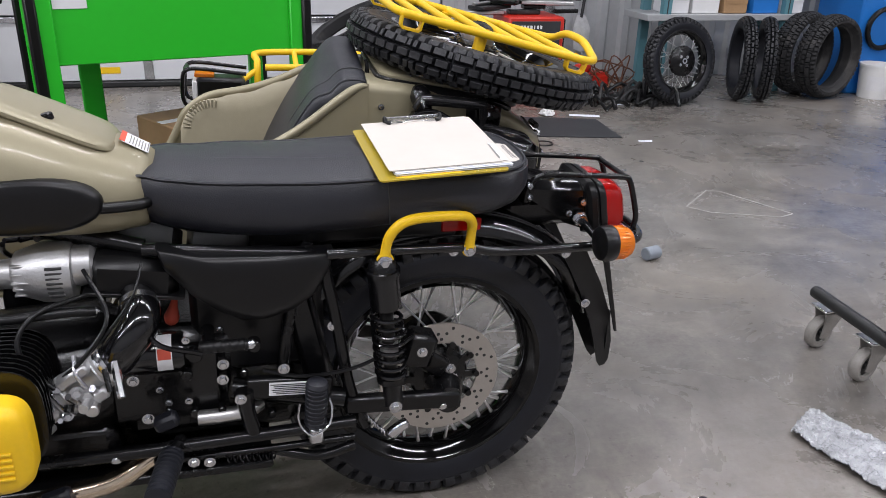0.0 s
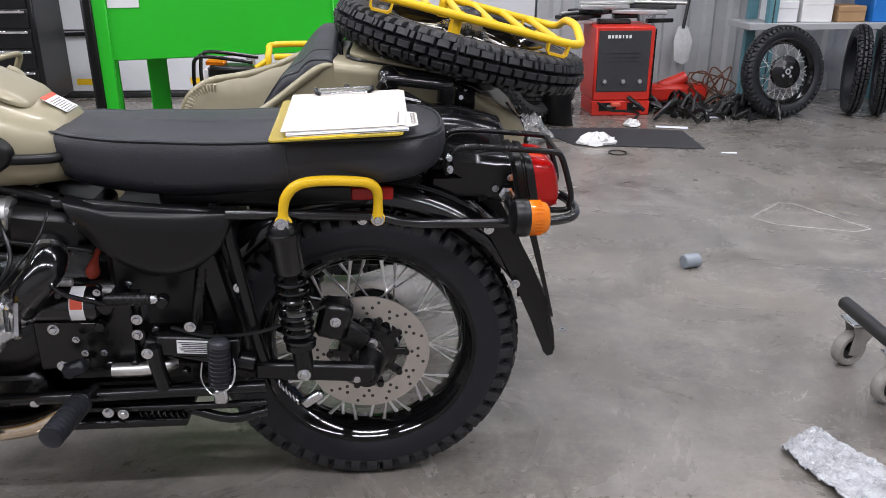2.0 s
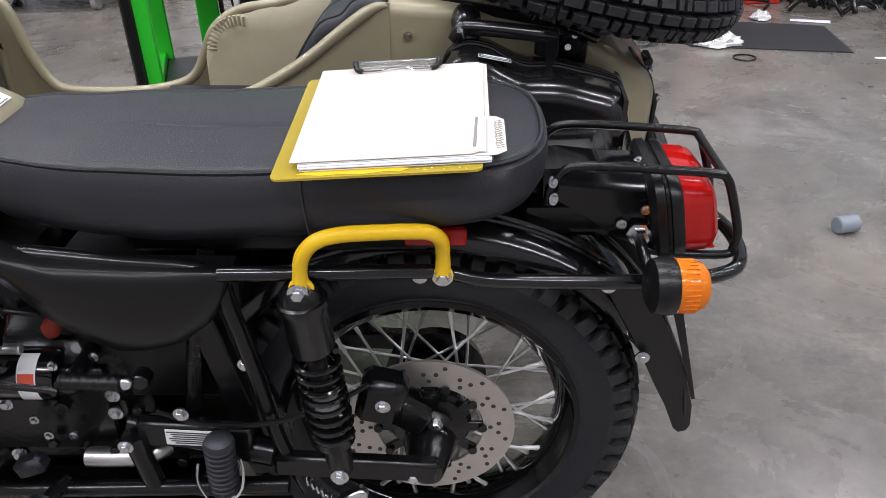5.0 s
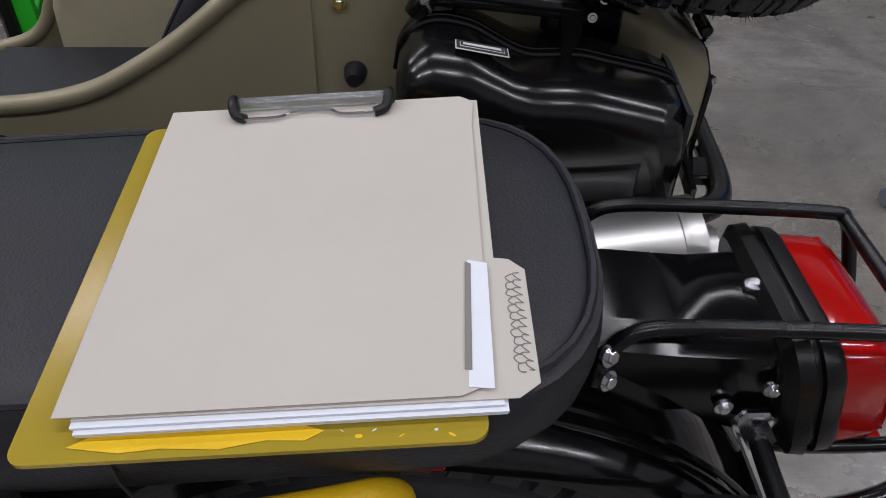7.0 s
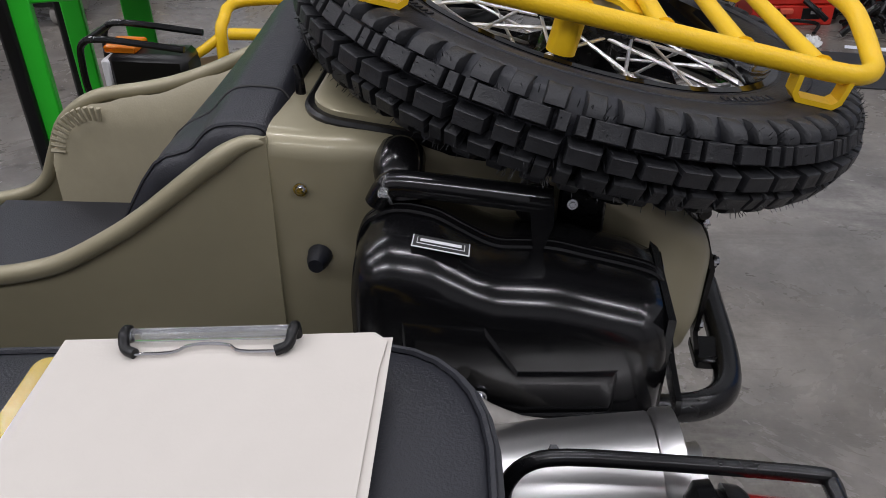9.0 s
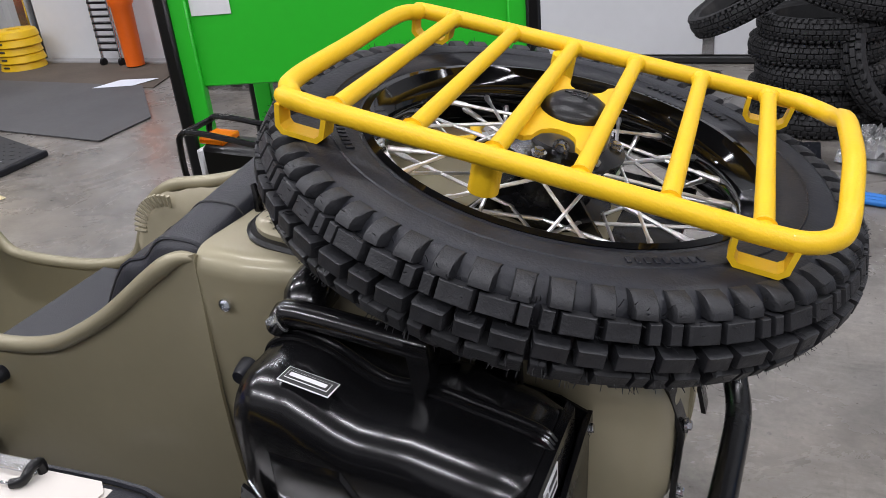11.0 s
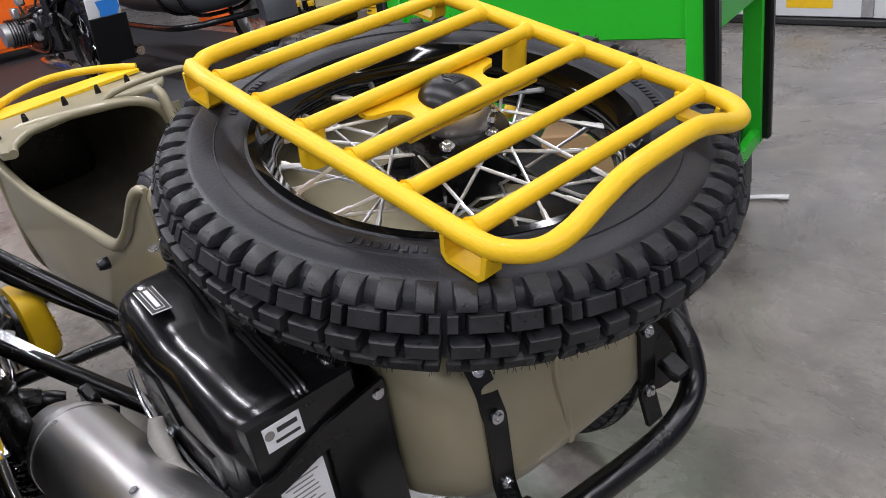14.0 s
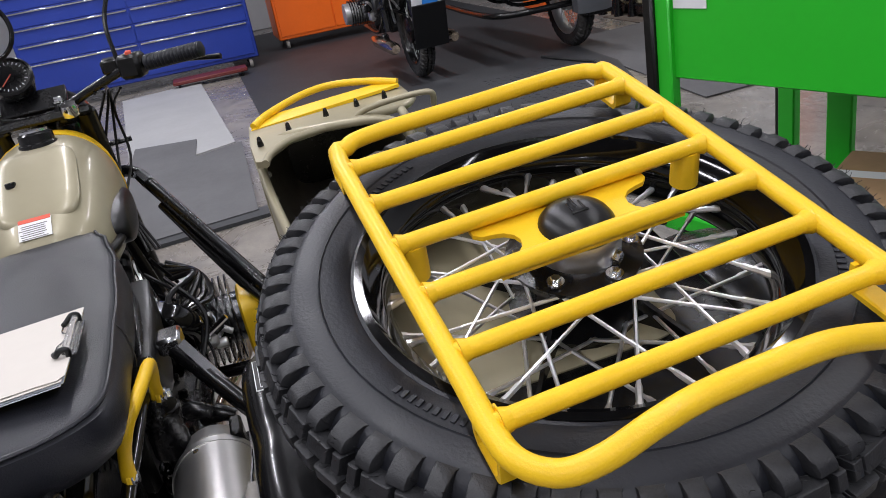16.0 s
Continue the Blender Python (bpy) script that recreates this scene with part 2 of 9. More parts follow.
# ---- shape helpers ----
class Shape:
    """Vertices and faces of one mesh."""

    def __init__(self):
        self.v, self.f = [], []

    def add(self, vs, fs):
        k = len(self.v)
        self.v += [tuple(p) for p in vs]
        self.f += [tuple(i + k for i in q) for q in fs]
        return self

    def box(self, c, s, b=0.004, m=None):
        h = [max(a / 2, 1e-4) for a in s]
        b = min(b, *(a * 0.45 for a in h))
        vs, ix = [], {}
        for sx in (-1, 1):
            for sy in (-1, 1):
                for sz in (-1, 1):
                    for ax in range(3):
                        p = [h[0] - b, h[1] - b, h[2] - b]
                        p[ax] += b
                        ix[sx, sy, sz, ax] = len(vs)
                        vs.append(Vector((sx * p[0], sy * p[1], sz * p[2])))
        fs = []
        for ax in range(3):
            o1, o2 = (ax + 1) % 3, (ax + 2) % 3
            for s0 in (-1, 1):
                q = []
                for a, bb in ((-1, -1), (1, -1), (1, 1), (-1, 1)):
                    k = [0, 0, 0]
                    k[ax], k[o1], k[o2] = s0, a, bb
                    q.append(ix[(*k, ax)])
                fs.append(q if s0 > 0 else q[::-1])
            for s1 in (-1, 1):
                for s2 in (-1, 1):
                    k0, k1 = [0, 0, 0], [0, 0, 0]
                    k0[ax], k0[o1], k0[o2] = -1, s1, s2
                    k1[ax], k1[o1], k1[o2] = 1, s1, s2
                    q = [ix[(*k0, o1)], ix[(*k1, o1)], ix[(*k1, o2)], ix[(*k0, o2)]]
                    fs.append(q if s1 * s2 < 0 else q[::-1])
        for sx in (-1, 1):
            for sy in (-1, 1):
                for sz in (-1, 1):
                    q = [ix[sx, sy, sz, a] for a in range(3)]
                    fs.append(q if sx * sy * sz > 0 else q[::-1])
        m = m or Matrix.Identity(4)
        t = Matrix.Translation(c) @ m
        return self.add([t @ p for p in vs], fs)

    def rings(self, rings, closed=True, caps=True, loop=False):
        """Skin between rings of equally many points."""
        n = len(rings[0])
        vs = [p for r in rings for p in r]
        fs = []
        last = len(rings) if loop else len(rings) - 1
        for i in range(last):
            a, b2 = i * n, ((i + 1) % len(rings)) * n
            for j in range(n if closed else n - 1):
                k = (j + 1) % n
                fs.append((a + j, a + k, b2 + k, b2 + j))
        if caps and closed and not loop:
            fs.append(tuple(range(n))[::-1])
            fs.append(tuple((len(rings) - 1) * n + j for j in range(n)))
        return self.add(vs, fs)

    def tube(self, pts, r, n=12, smooth=4, loop=False, caps=True, flat=1.0):
        """A round bar along a smoothed line; r may be a list."""
        pts = [Vector(p) for p in pts]
        rr = list(r) if isinstance(r, (list, tuple)) else [r] * len(pts)
        if smooth > 1 and len(pts) > 2:
            out, ro = [], []
            m = len(pts)
            segs = m if loop else m - 1
            for i in range(segs):
                p1, p2 = pts[i], pts[(i + 1) % m]
                p0 = pts[i - 1] if (i > 0 or loop) else p1 * 2 - p2
                p3 = pts[(i + 2) % m] if (i + 2 < m or loop) else p2 * 2 - p1
                for k in range(smooth):
                    t = k / smooth
                    out.append(0.5 * ((2 * p1) + (p2 - p0) * t + (2 * p0 - 5 * p1 + 4 * p2 - p3) * t * t + (3 * p1 - p0 - 3 * p2 + p3) * t ** 3))
                    ro.append(rr[i] * (1 - t) + rr[(i + 1) % m] * t)
            if not loop:
                out.append(pts[-1])
                ro.append(rr[-1])
            pts, rr = out, ro
        m = len(pts)
        rings, side = [], None
        for i, p in enumerate(pts):
            a = pts[i - 1] if (i > 0 or loop) else p
            b2 = pts[(i + 1) % m] if (i < m - 1 or loop) else p
            d = (b2 - a).normalized()
            if side is None:
                side = d.cross(Vector((0, 0, 1)))
                if side.length < 0.05:
                    side = d.cross(Vector((0, 1, 0)))
            side = (side - d * side.dot(d)).normalized()
            up = side.cross(d)
            rings.append([p + (side * math.cos(6.2831853 * j / n) + up * math.sin(6.2831853 * j / n) * flat) * rr[i] for j in range(n)])
        return self.rings(rings, True, caps, loop)

    def cyl(self, a, b2, r, r2=None, n=16, bev=0.0):
        a, b2 = Vector(a), Vector(b2)
        r2 = r if r2 is None else r2
        if bev:
            d = (b2 - a).normalized() * bev
            return self.tube([a, a + d, b2 - d, b2], [r - bev, r, r2, r2 - bev], n, 1)
        return self.tube([a, b2], [r, r2], n, 1)

    def lathe(self, profile, origin=(0, 0, 0), axis=(0, 0, 1), n=32, loop=False, arc=None):
        """Turn (radius, height) pairs round an axis."""
        q = Vector((0, 0, 1)).rotation_difference(Vector(axis).normalized()).to_matrix()
        o = Vector(origin)
        a0, a1 = arc or (0, 2 * math.pi)
        steps = n if arc is None else n + 1
        rings = []
        for i in range(steps):
            a = a0 + (a1 - a0) * i / n
            rings.append([o + q @ Vector((r * math.cos(a), r * math.sin(a), h)) for r, h in profile])
        return self.rings(rings, loop, False, arc is None)

    def bolt(self, p, axis=(0, -1, 0), r=0.008, h=0.008):
        p, d = Vector(p), Vector(axis).normalized()
        self.tube([p - d * 0.002, p + d * 0.0015], r * 1.55, 14, 1)
        self.tube([p + d * 0.0015, p + d * h * 0.85, p + d * h], [r, r, r * 0.85], 6, 1)
        return self

    def ball(self, c, r, n=14, squash=(1, 1, 1)):
        c = Vector(c)
        rings = []
        for i in range(1, n // 2):
            a = math.pi * i / (n // 2)
            rings.append([c + Vector((r * math.sin(a) * math.cos(6.2831853 * j / n) * squash[0], r * math.sin(a) * math.sin(6.2831853 * j / n) * squash[1], r * math.cos(a) * squash[2])) for j in range(n)])
        return self.rings(rings[::-1])

    def moved(self, m):
        self.v = [tuple(m @ Vector(p)) for p in self.v]
        return self


def link(name, shape, mat, smooth=38):
    me = bpy.data.meshes.new(name)
    me.from_pydata(shape.v, [], shape.f)
    bm = bmesh.new()
    bm.from_mesh(me)
    bmesh.ops.recalc_face_normals(bm, faces=bm.faces)
    bm.to_mesh(me)
    bm.free()
    me.materials.append(mat)
    if smooth:
        me.shade_smooth()
        me.set_sharp_from_angle(angle=radians(smooth))
    return new(name, me)


def part(name, shape, mat, parent, label="", smooth=38):
    o = link(name, shape, mat, smooth)
    o.parent = parent
    return tagged(o, label)


def thing(name, at, label, category, group="", turn=0.0, kind=""):
    e = new(name)
    e.empty_display_size = 0.1
    e.matrix_basis = pose(*at, 0, 0, turn)
    return tagged(e, label, category, group, kind)


def whole(name, shape, mat, label, category, group="", kind="", smooth=38):
    return tagged(link(name, shape, mat, smooth), label, category, group, kind)


def share(ob, name, m, parent):
    """One more object on ob's mesh."""
    o = new(name, ob.data)
    o.parent = parent
    o.matrix_basis = m
    return o


def catmull(pts, k=6):
    pts = [Vector(p) for p in pts]
    out = []
    for i in range(len(pts) - 1):
        p1, p2 = pts[i], pts[i + 1]
        p0 = pts[i - 1] if i else p1 * 2 - p2
        p3 = pts[i + 2] if i + 2 < len(pts) else p2 * 2 - p1
        for j in range(k):
            t = j / k
            out.append(0.5 * ((2 * p1) + (p2 - p0) * t + (2 * p0 - 5 * p1 + 4 * p2 - p3) * t * t + (3 * p1 - p0 - 3 * p2 + p3) * t ** 3))
    return out + [pts[-1]]


def lerp_table(table, x):
    if x <= table[0][0]:
        return table[0][1]
    for (a, va), (b2, vb) in zip(table, table[1:]):
        if x <= b2:
            t = (x - a) / (b2 - a)
            t = t * t * (3 - 2 * t)
            return va + (vb - va) * t
    return table[-1][1]


# ---- room ----
def slab(name, c, s, mat, label, category, b=0.01):
    return whole(name, Shape().box(c, s, b), mat, label, category, "", "structure")


ROOM = (-12.2, 7.2, -5.2, 5.26, 4.8)
X0, X1, Y0, Y1, ZC = ROOM
slab("floor", ((X0 + X1) / 2, (Y0 + Y1) / 2, -0.1), (X1 - X0 + 0.6, Y1 - Y0 + 0.6, 0.2), CONCRETE, "worn sealed grey concrete workshop floor with stains", "floor")
slab("ceiling", ((X0 + X1) / 2, (Y0 + Y1) / 2, ZC + 0.1), (X1 - X0 + 0.6, Y1 - Y0 + 0.6, 0.2), CEIL, "plain grey workshop ceiling", "ceiling")
slab("wall_north", ((X0 + X1) / 2, Y1 + 0.16, ZC / 2), (X1 - X0 + 0.6, 0.2, ZC), GREYWALL, "grey steel workshop wall behind the doors", "wall")
slab("wall_south", ((X0 + X1) / 2, Y0 - 0.1, ZC / 2), (X1 - X0 + 0.6, 0.2, ZC), FARWALL, "plain grey workshop wall", "wall")
slab("wall_west", (X0 - 0.1, (Y0 + Y1) / 2, ZC / 2), (0.2, Y1 - Y0, ZC), FARWALL, "plain grey workshop wall behind the tool chests", "wall")
slab("wall_east", (X1 + 0.1, (Y0 + Y1) / 2, ZC / 2), (0.2, Y1 - Y0, ZC), FARWALL, "plain grey workshop wall", "wall")


# ---- wheels ----
def tyre_shapes(R, rb=0.241, w=0.052, n=58, seed=3, hairs=0, deep=1.0):
    """Carcass and tread blocks of a knobbly tyre whose axis is z; the shoulder lugs grow out of the side wall."""
    rnd = random.Random(seed)
    c = R - 0.0125
    prof = [(rb - 0.004, -0.034), (rb + 0.006, -0.045), (rb + 0.010, -0.044), (rb + 0.013, -0.046), (rb + 0.030, -w * 0.97), (rb + 0.050, -w), (c - 0.046, -w), (c - 0.037, -w * 0.955), (c - 0.027, -w * 0.82), (c - 0.018, -w * 0.56), (c - 0.0145, -w * 0.25), (c - 0.014, 0)]
    prof = prof + [(r, -h) for r, h in prof[-2::-1]]
    body = Shape().lathe(prof, n=72, loop=True)
    tread = Shape()
    pitch = 2 * math.pi / n
    lug = ((c - 0.040, 0.975), (c - 0.034, 1.01), (c - 0.025, 1.02), (c - 0.013, 0.95), (c - 0.008, 0.86), (c - 0.006, 0.76), (c - 0.010, 0.70), (c - 0.030, 0.64))
    for side in (-1, 1):
        for i in range(n):
            a = (i + (0.5 if side < 0 else 0.55)) * pitch + rnd.uniform(-0.005, 0.005)
            half = pitch * (0.29 if i % 2 else 0.25) * rnd.uniform(0.96, 1.04)
            wide = 1.0 if i % 2 else rnd.uniform(0.94, 1.0)
            ring = []
            for e, da in ((0.0, -1.10), (1.0, -0.96), (1.0, 0.96), (0.0, 1.10)):
                pts = []
                for k, (r, h) in enumerate(lug):
                    sink = 0.0022 * (1 - e) if 0 < k < 7 else 0.0
                    b3 = a + half * da * (1.18 if k in (0, 7) else 1.0 if k < 3 else 0.94)
                    pts.append(Vector(((r - sink) * math.cos(b3), (r - sink) * math.sin(b3), side * w * (h * (wide if k > 4 else 1.0) - sink * 6))))
                ring.append(pts)
            tread.rings(ring if side > 0 else ring[::-1])
    rows = ((-0.41, 0.0100, 0.82, 0.02, 0.0200), (0.0, 0.0092, 0.82, 0.52, 0.0235), (0.41, 0.0100, 0.82, 0.06, 0.0200))
    for u, lh0, fill, off, high in rows:
        tilt = u * 1.0
        rr, hh = c - 0.0135 - abs(u) * 0.008, w * u
        nz, nr = math.sin(tilt), math.cos(tilt)
        for i in range(n):
            a = (i + off) * pitch + rnd.uniform(-0.006, 0.006)
            k = fill * (1.06 if (i + (u > 0)) % 3 else 0.86) * rnd.uniform(0.95, 1.05)
            lw, lh = pitch * c * k / 2, lh0 * (w / 0.052) * rnd.uniform(0.94, 1.05)
            split = u != 0 and i % 3 == 2
            for da in ((-0.26, 0.26) if split else (0.0,)):
                lw2 = lw * (0.44 if split else 1.0)
                b3 = a + da * pitch
                er, et = Vector((math.cos(b3), math.sin(b3), 0)), Vector((-math.sin(b3), math.cos(b3), 0))
                ez = Vector((0, 0, 1))
                nrm, lat = er * nr + ez * nz, ez * nr - er * nz
                o = er * rr + ez * hh
                skew = et * rnd.uniform(-0.0012, 0.0012)
                hi = high * deep * rnd.uniform(0.97, 1.02)
                vs = []
                for lift, sc2 in ((-0.007, 1.08), (hi * 0.86, 1.0), (hi * 0.965, 0.95), (hi, 0.86), (hi * 0.985, 0.45)):
                    for sa, sb in ((-1, -1), (1, -1), (1, 1), (-1, 1)):
                        vs.append(o + nrm * lift + et * (sa * lw2 * sc2) + lat * (sb * lh * sc2) + skew * lift * 80)
                fs = [(q * 4 + e, q * 4 + (e + 1) % 4, q * 4 + 4 + (e + 1) % 4, q * 4 + 4 + e) for q in range(4) for e in range(4)]
                tread.add(vs, fs + [(16, 17, 18, 19)])
    for i in range(hairs):
        a, tilt = rnd.uniform(0, 6.283), rnd.uniform(-1.1, 1.1)
        er = Vector((math.cos(a), math.sin(a), 0))
        d = (er * math.cos(tilt) + Vector((0, 0, math.sin(tilt)))).normalized()
        o = er * (c - 0.003 - (1 - math.cos(tilt)) * 0.030) + Vector((0, 0, w * 0.95 * math.sin(tilt)))
        d2 = d + Vector((rnd.uniform(-.4, .4), rnd.uniform(-.4, .4), rnd.uniform(-.4, .4)))
        tread.tube([o, o + d * 0.009, o + d * 0.009 + d2.normalized() * 0.005], [0.0006, 0.0005, 0.0003], 3, 1)
    return body, tread


def rim_shape(rb=0.241):
    prof = [(rb + 0.007, -0.046), (rb + 0.003, -0.0485), (rb - 0.004, -0.047), (rb - 0.010, -0.040), (rb - 0.022, -0.030), (rb - 0.030, -0.014), (rb - 0.031, 0.014), (rb - 0.022, 0.030), (rb - 0.010, 0.040), (rb - 0.004, 0.047), (rb + 0.006, 0.046), (rb - 0.002, 0.036), (rb - 0.020, 0.012), (rb - 0.020, -0.012), (rb - 0.002, -0.036)]
    return Shape().lathe(prof, n=72, loop=True)


def spoke_shape(hub_r, rim_r, sweep, h):
    a = Vector((hub_r * math.cos(sweep), hub_r * math.sin(sweep), h))
    b2 = Vector((rim_r, 0, h * 0.22))
    d = (b2 - a).normalized()
    s = Shape().cyl(a, b2, 0.0025, n=6)
    s.tube([b2 - d * 0.034, b2 - d * 0.030, b2 - d * 0.012, b2 - d * 0.008, b2 + d * 0.004], [0.0028, 0.0038, 0.0038, 0.0048, 0.0048], 6, 1)
    return s


def spokes(parent, m, hub_r=0.062, rim_r=0.213, count=40, h=0.036):
    protos = {}
    for i in range(count):
        up, fwd = (1 if i % 2 else -1), (1 if (i // 2) % 2 else -1)
        turn = m @ Matrix.Rotation(2 * math.pi * i / count, 4, "Z")
        if (up, fwd) not in protos:
            o = part("spoke", spoke_shape(hub_r, rim_r, fwd * 0.95, up * h), SPOKE, parent)
            o.matrix_basis = turn
            protos[up, fwd] = o
        else:
            share(protos[up, fwd], "spoke", turn, parent)


def put(o, m):
    o.matrix_basis = m
    return o


# ---- the motorcycle ----
bike = thing("motorcycle", (0, 0, 0), "khaki motorcycle with black saddle and yellow grab handles", "motorcycle")
WZ = 0.352
WX = -0.006
WM = pose(WX, 0, WZ, 90, 0, 0)
wheel = put(part("rear_wheel", rim_shape(), RIMBLACK, bike, "gloss black spoked rear wheel rim"), WM)
bd, td = tyre_shapes(0.353, n=50)
part("tyre", bd, RUBBER, wheel, "black knobbly tyre")
part("tread", td, TREAD, wheel)
hub = Shape().lathe([(0.0, -0.075), (0.030, -0.075), (0.036, -0.050), (0.066, -0.046), (0.068, -0.036), (0.045, -0.030), (0.040, 0.0), (0.045, 0.030), (0.068, 0.036), (0.068, 0.044), (0.042, 0.055), (0.030, 0.075), (0.0, 0.08)], n=28)
part("hub", hub, SATINBLACK, wheel)
spokes(wheel, Matrix.Identity(4))
# brake disc on the near side
dm = Shape().lathe([(0.088, 0.050), (0.139, 0.050), (0.139, 0.056), (0.088, 0.056)], n=60, loop=True)
disc = part("brake_disc", dm, DISC, wheel, "drilled steel brake disc")
# no real openings: dark dots on the disc paint the shade inside its holes
holes = Shape()
for i in range(36):
    for j, rr in enumerate((0.099, 0.113, 0.127)):
        if (i + j) % 3 == 0 or (i % 3 == 0 and j == 1):
            a = 2 * math.pi * (i + j * 0.4) / 36
            holes.cyl((rr * math.cos(a), rr * math.sin(a), 0.0555), (rr * math.cos(a), rr * math.sin(a), 0.0567), 0.0040, n=8)
tagged(part("drilled_holes", holes, INK, wheel), "rows of small dark dots standing for drilled holes in the disc", kind="stuff")
sp = Shape().lathe([(0.03, 0.042), (0.060, 0.046), (0.062, 0.054), (0.03, 0.062)], n=30, loop=True)
for i in range(10):
    a = 2 * math.pi * i / 10
    c, s = math.cos(a), math.sin(a)
    sp.box((0.072 * c, 0.072 * s, 0.0515), (0.034, 0.018, 0.007), 0.002, Matrix.Rotation(a, 4, "Z"))
    sp.cyl((0.086 * c, 0.086 * s, 0.048), (0.086 * c, 0.086 * s, 0.061), 0.0075, n=10)
part("disc_carrier", sp, SATINBLACK, wheel)


def frame_tube(pts, r=0.014, name="frame_tube", mat=SATINBLACK, parent=bike, label="", smooth=5, n=12):
    return part(name, Shape().tube(pts, r, n, smooth), mat, parent, label)


def bolts(parent, spots, name="bolt", r=0.007, mat=ZINC):
    for p, ax in spots:
        part(name, Shape().bolt(p, ax, r, r), mat, parent)


# rear mudguard
def mudguard():
    s = Shape()
    rings = []
    for i in range(45):
        a = radians(20 + i * 2.9)
        end = min(1.0, (i + 0.4) / 7.0)
        half = 0.086 * (0.36 + 0.64 * end ** 0.6)
        ring = []
        R0 = 0.398 - 0.004 * max(0, 8 - i)
        drop = 0.034 * end
        out = [(-half - 0.004, -drop), (-half - 0.003, -0.020 * end), (-half * 0.93, -0.009), (-half * 0.7, 0.0), (-half * 0.3, 0.006), (0, 0.008)]
        out = out + [(-y, d) for y, d in out[-2::-1]]
        inn = [(y * 0.96, d - 0.004) for y, d in out[::-1]]
        for y, d in out + inn:
            r = R0 + d
            ring.append(Vector((r * math.cos(a), y, WZ + r * math.sin(a))))
        rings.append(ring)
    s.rings(rings)
    return s


guard = part("rear_mudguard", mudguard(), GLOSSBLACK, bike, "gloss black steel rear mudguard")
for yy in (-0.062, -0.045, 0.045, 0.062):
    part("pressed_rib", Shape().tube([(0.407 * math.cos(radians(a)), yy, WZ + 0.407 * math.sin(radians(a)) - 0.003) for a in range(28, 92, 6)], 0.0035, 6, 2), GLOSSBLACK, guard)
flap = Shape()
outer = [(0.240, 0.672), (0.300, 0.668), (0.350, 0.575), (0.385, 0.490), (0.415, 0.40), (0.427, 0.335), (0.424, 0.316), (0.412, 0.311), (0.401, 0.325), (0.372, 0.40), (0.338, 0.475), (0.300, 0.56), (0.268, 0.62)]
for yy in (-0.094, 0.090):
    flap.rings([[Vector((x, yy * (1 if z > 0.5 else 0.35 + 0.65 * (z - 0.33) / 0.17), z)) for x, z in outer], [Vector((x, yy * (1 if z > 0.5 else 0.35 + 0.65 * (z - 0.33) / 0.17) + 0.004, z)) for x, z in outer]])
flap.rings([[Vector((0.382, -0.09, 0.50)), Vector((0.382, 0.09, 0.50)), Vector((0.418, 0.03, 0.33)), Vector((0.418, -0.03, 0.33))], [Vector((0.386, -0.09, 0.50)), Vector((0.386, 0.09, 0.50)), Vector((0.422, 0.03, 0.33)), Vector((0.422, -0.03, 0.33))]])
part("mud_flap", flap, PLASTIC, bike, "black plastic mud flap")
part("flap_stay", Shape().rings([[Vector((0.335, -0.11, 0.655)), Vector((0.350, -0.11, 0.655)), Vector((0.402, -0.10, 0.452)), Vector((0.396, -0.10, 0.452))], [Vector((0.335, -0.106, 0.655)), Vector((0.350, -0.106, 0.655)), Vector((0.402, -0.096, 0.452)), Vector((0.396, -0.096, 0.452))]]), SATINBLACK, bike)
bolts(bike, [((0.252, -0.100, 0.661), (0, -1, 0)), ((0.313, -0.099, 0.533), (0, -1, 0)), ((-0.009, -0.126, 0.697), (0, -1, 0)), ((-0.26, -0.150, 0.565), (0, -1, 0))])

# frame and rear loop
frame_tube([(-0.27, -0.158, 0.724), (-0.15, -0.150, 0.719), (-0.01, -0.126, 0.705), (0.03, -0.122, 0.700), (0.09, -0.120, 0.686), (0.25, -0.120, 0.682), (0.36, -0.112, 0.680), (0.425, -0.085, 0.678), (0.449, -0.035, 0.677), (0.449, 0.035, 0.677), (0.425, 0.085, 0.678), (0.36, 0.112, 0.680), (0.09, 0.120, 0.686), (-0.15, 0.150, 0.719), (-0.27, 0.158, 0.724)], 0.0105, "rear_loop", GLOSSBLACK)
for sy in (-1, 1):
    frame_tube([(-0.60, sy * 0.12, 0.742), (-0.42, sy * 0.135, 0.730), (-0.29, sy * 0.140, 0.715), (-0.268, sy * 0.145, 0.66), (-0.250, sy * 0.148, 0.56), (-0.228, sy * 0.150, 0.42), (-0.195, sy * 0.156, 0.32)], 0.0125)
    frame_tube([(-0.30, sy * 0.10, 0.73), (-0.335, sy * 0.11, 0.60), (-0.36, sy * 0.12, 0.46)], 0.013)
    frame_tube([(-1.05, sy * 0.16, 0.34), (-0.75, sy * 0.17, 0.335), (-0.45, sy * 0.175, 0.343), (-0.22, sy * 0.170, 0.345)], 0.0135)
    frame_tube([(-0.62, sy * 0.16, 0.300), (-0.40, sy * 0.165, 0.300), (-0.22, sy * 0.165, 0.302)], 0.008)
    frame_tube([(-0.60, sy * 0.09, 0.735), (-0.85, sy * 0.06, 0.80), (-1.10, sy * 0.03, 0.93)], 0.016)
    frame_tube([(-1.13, sy * 0.03, 0.90), (-1.10, sy * 0.10, 0.55), (-1.05, sy * 0.16, 0.34)], 0.015)
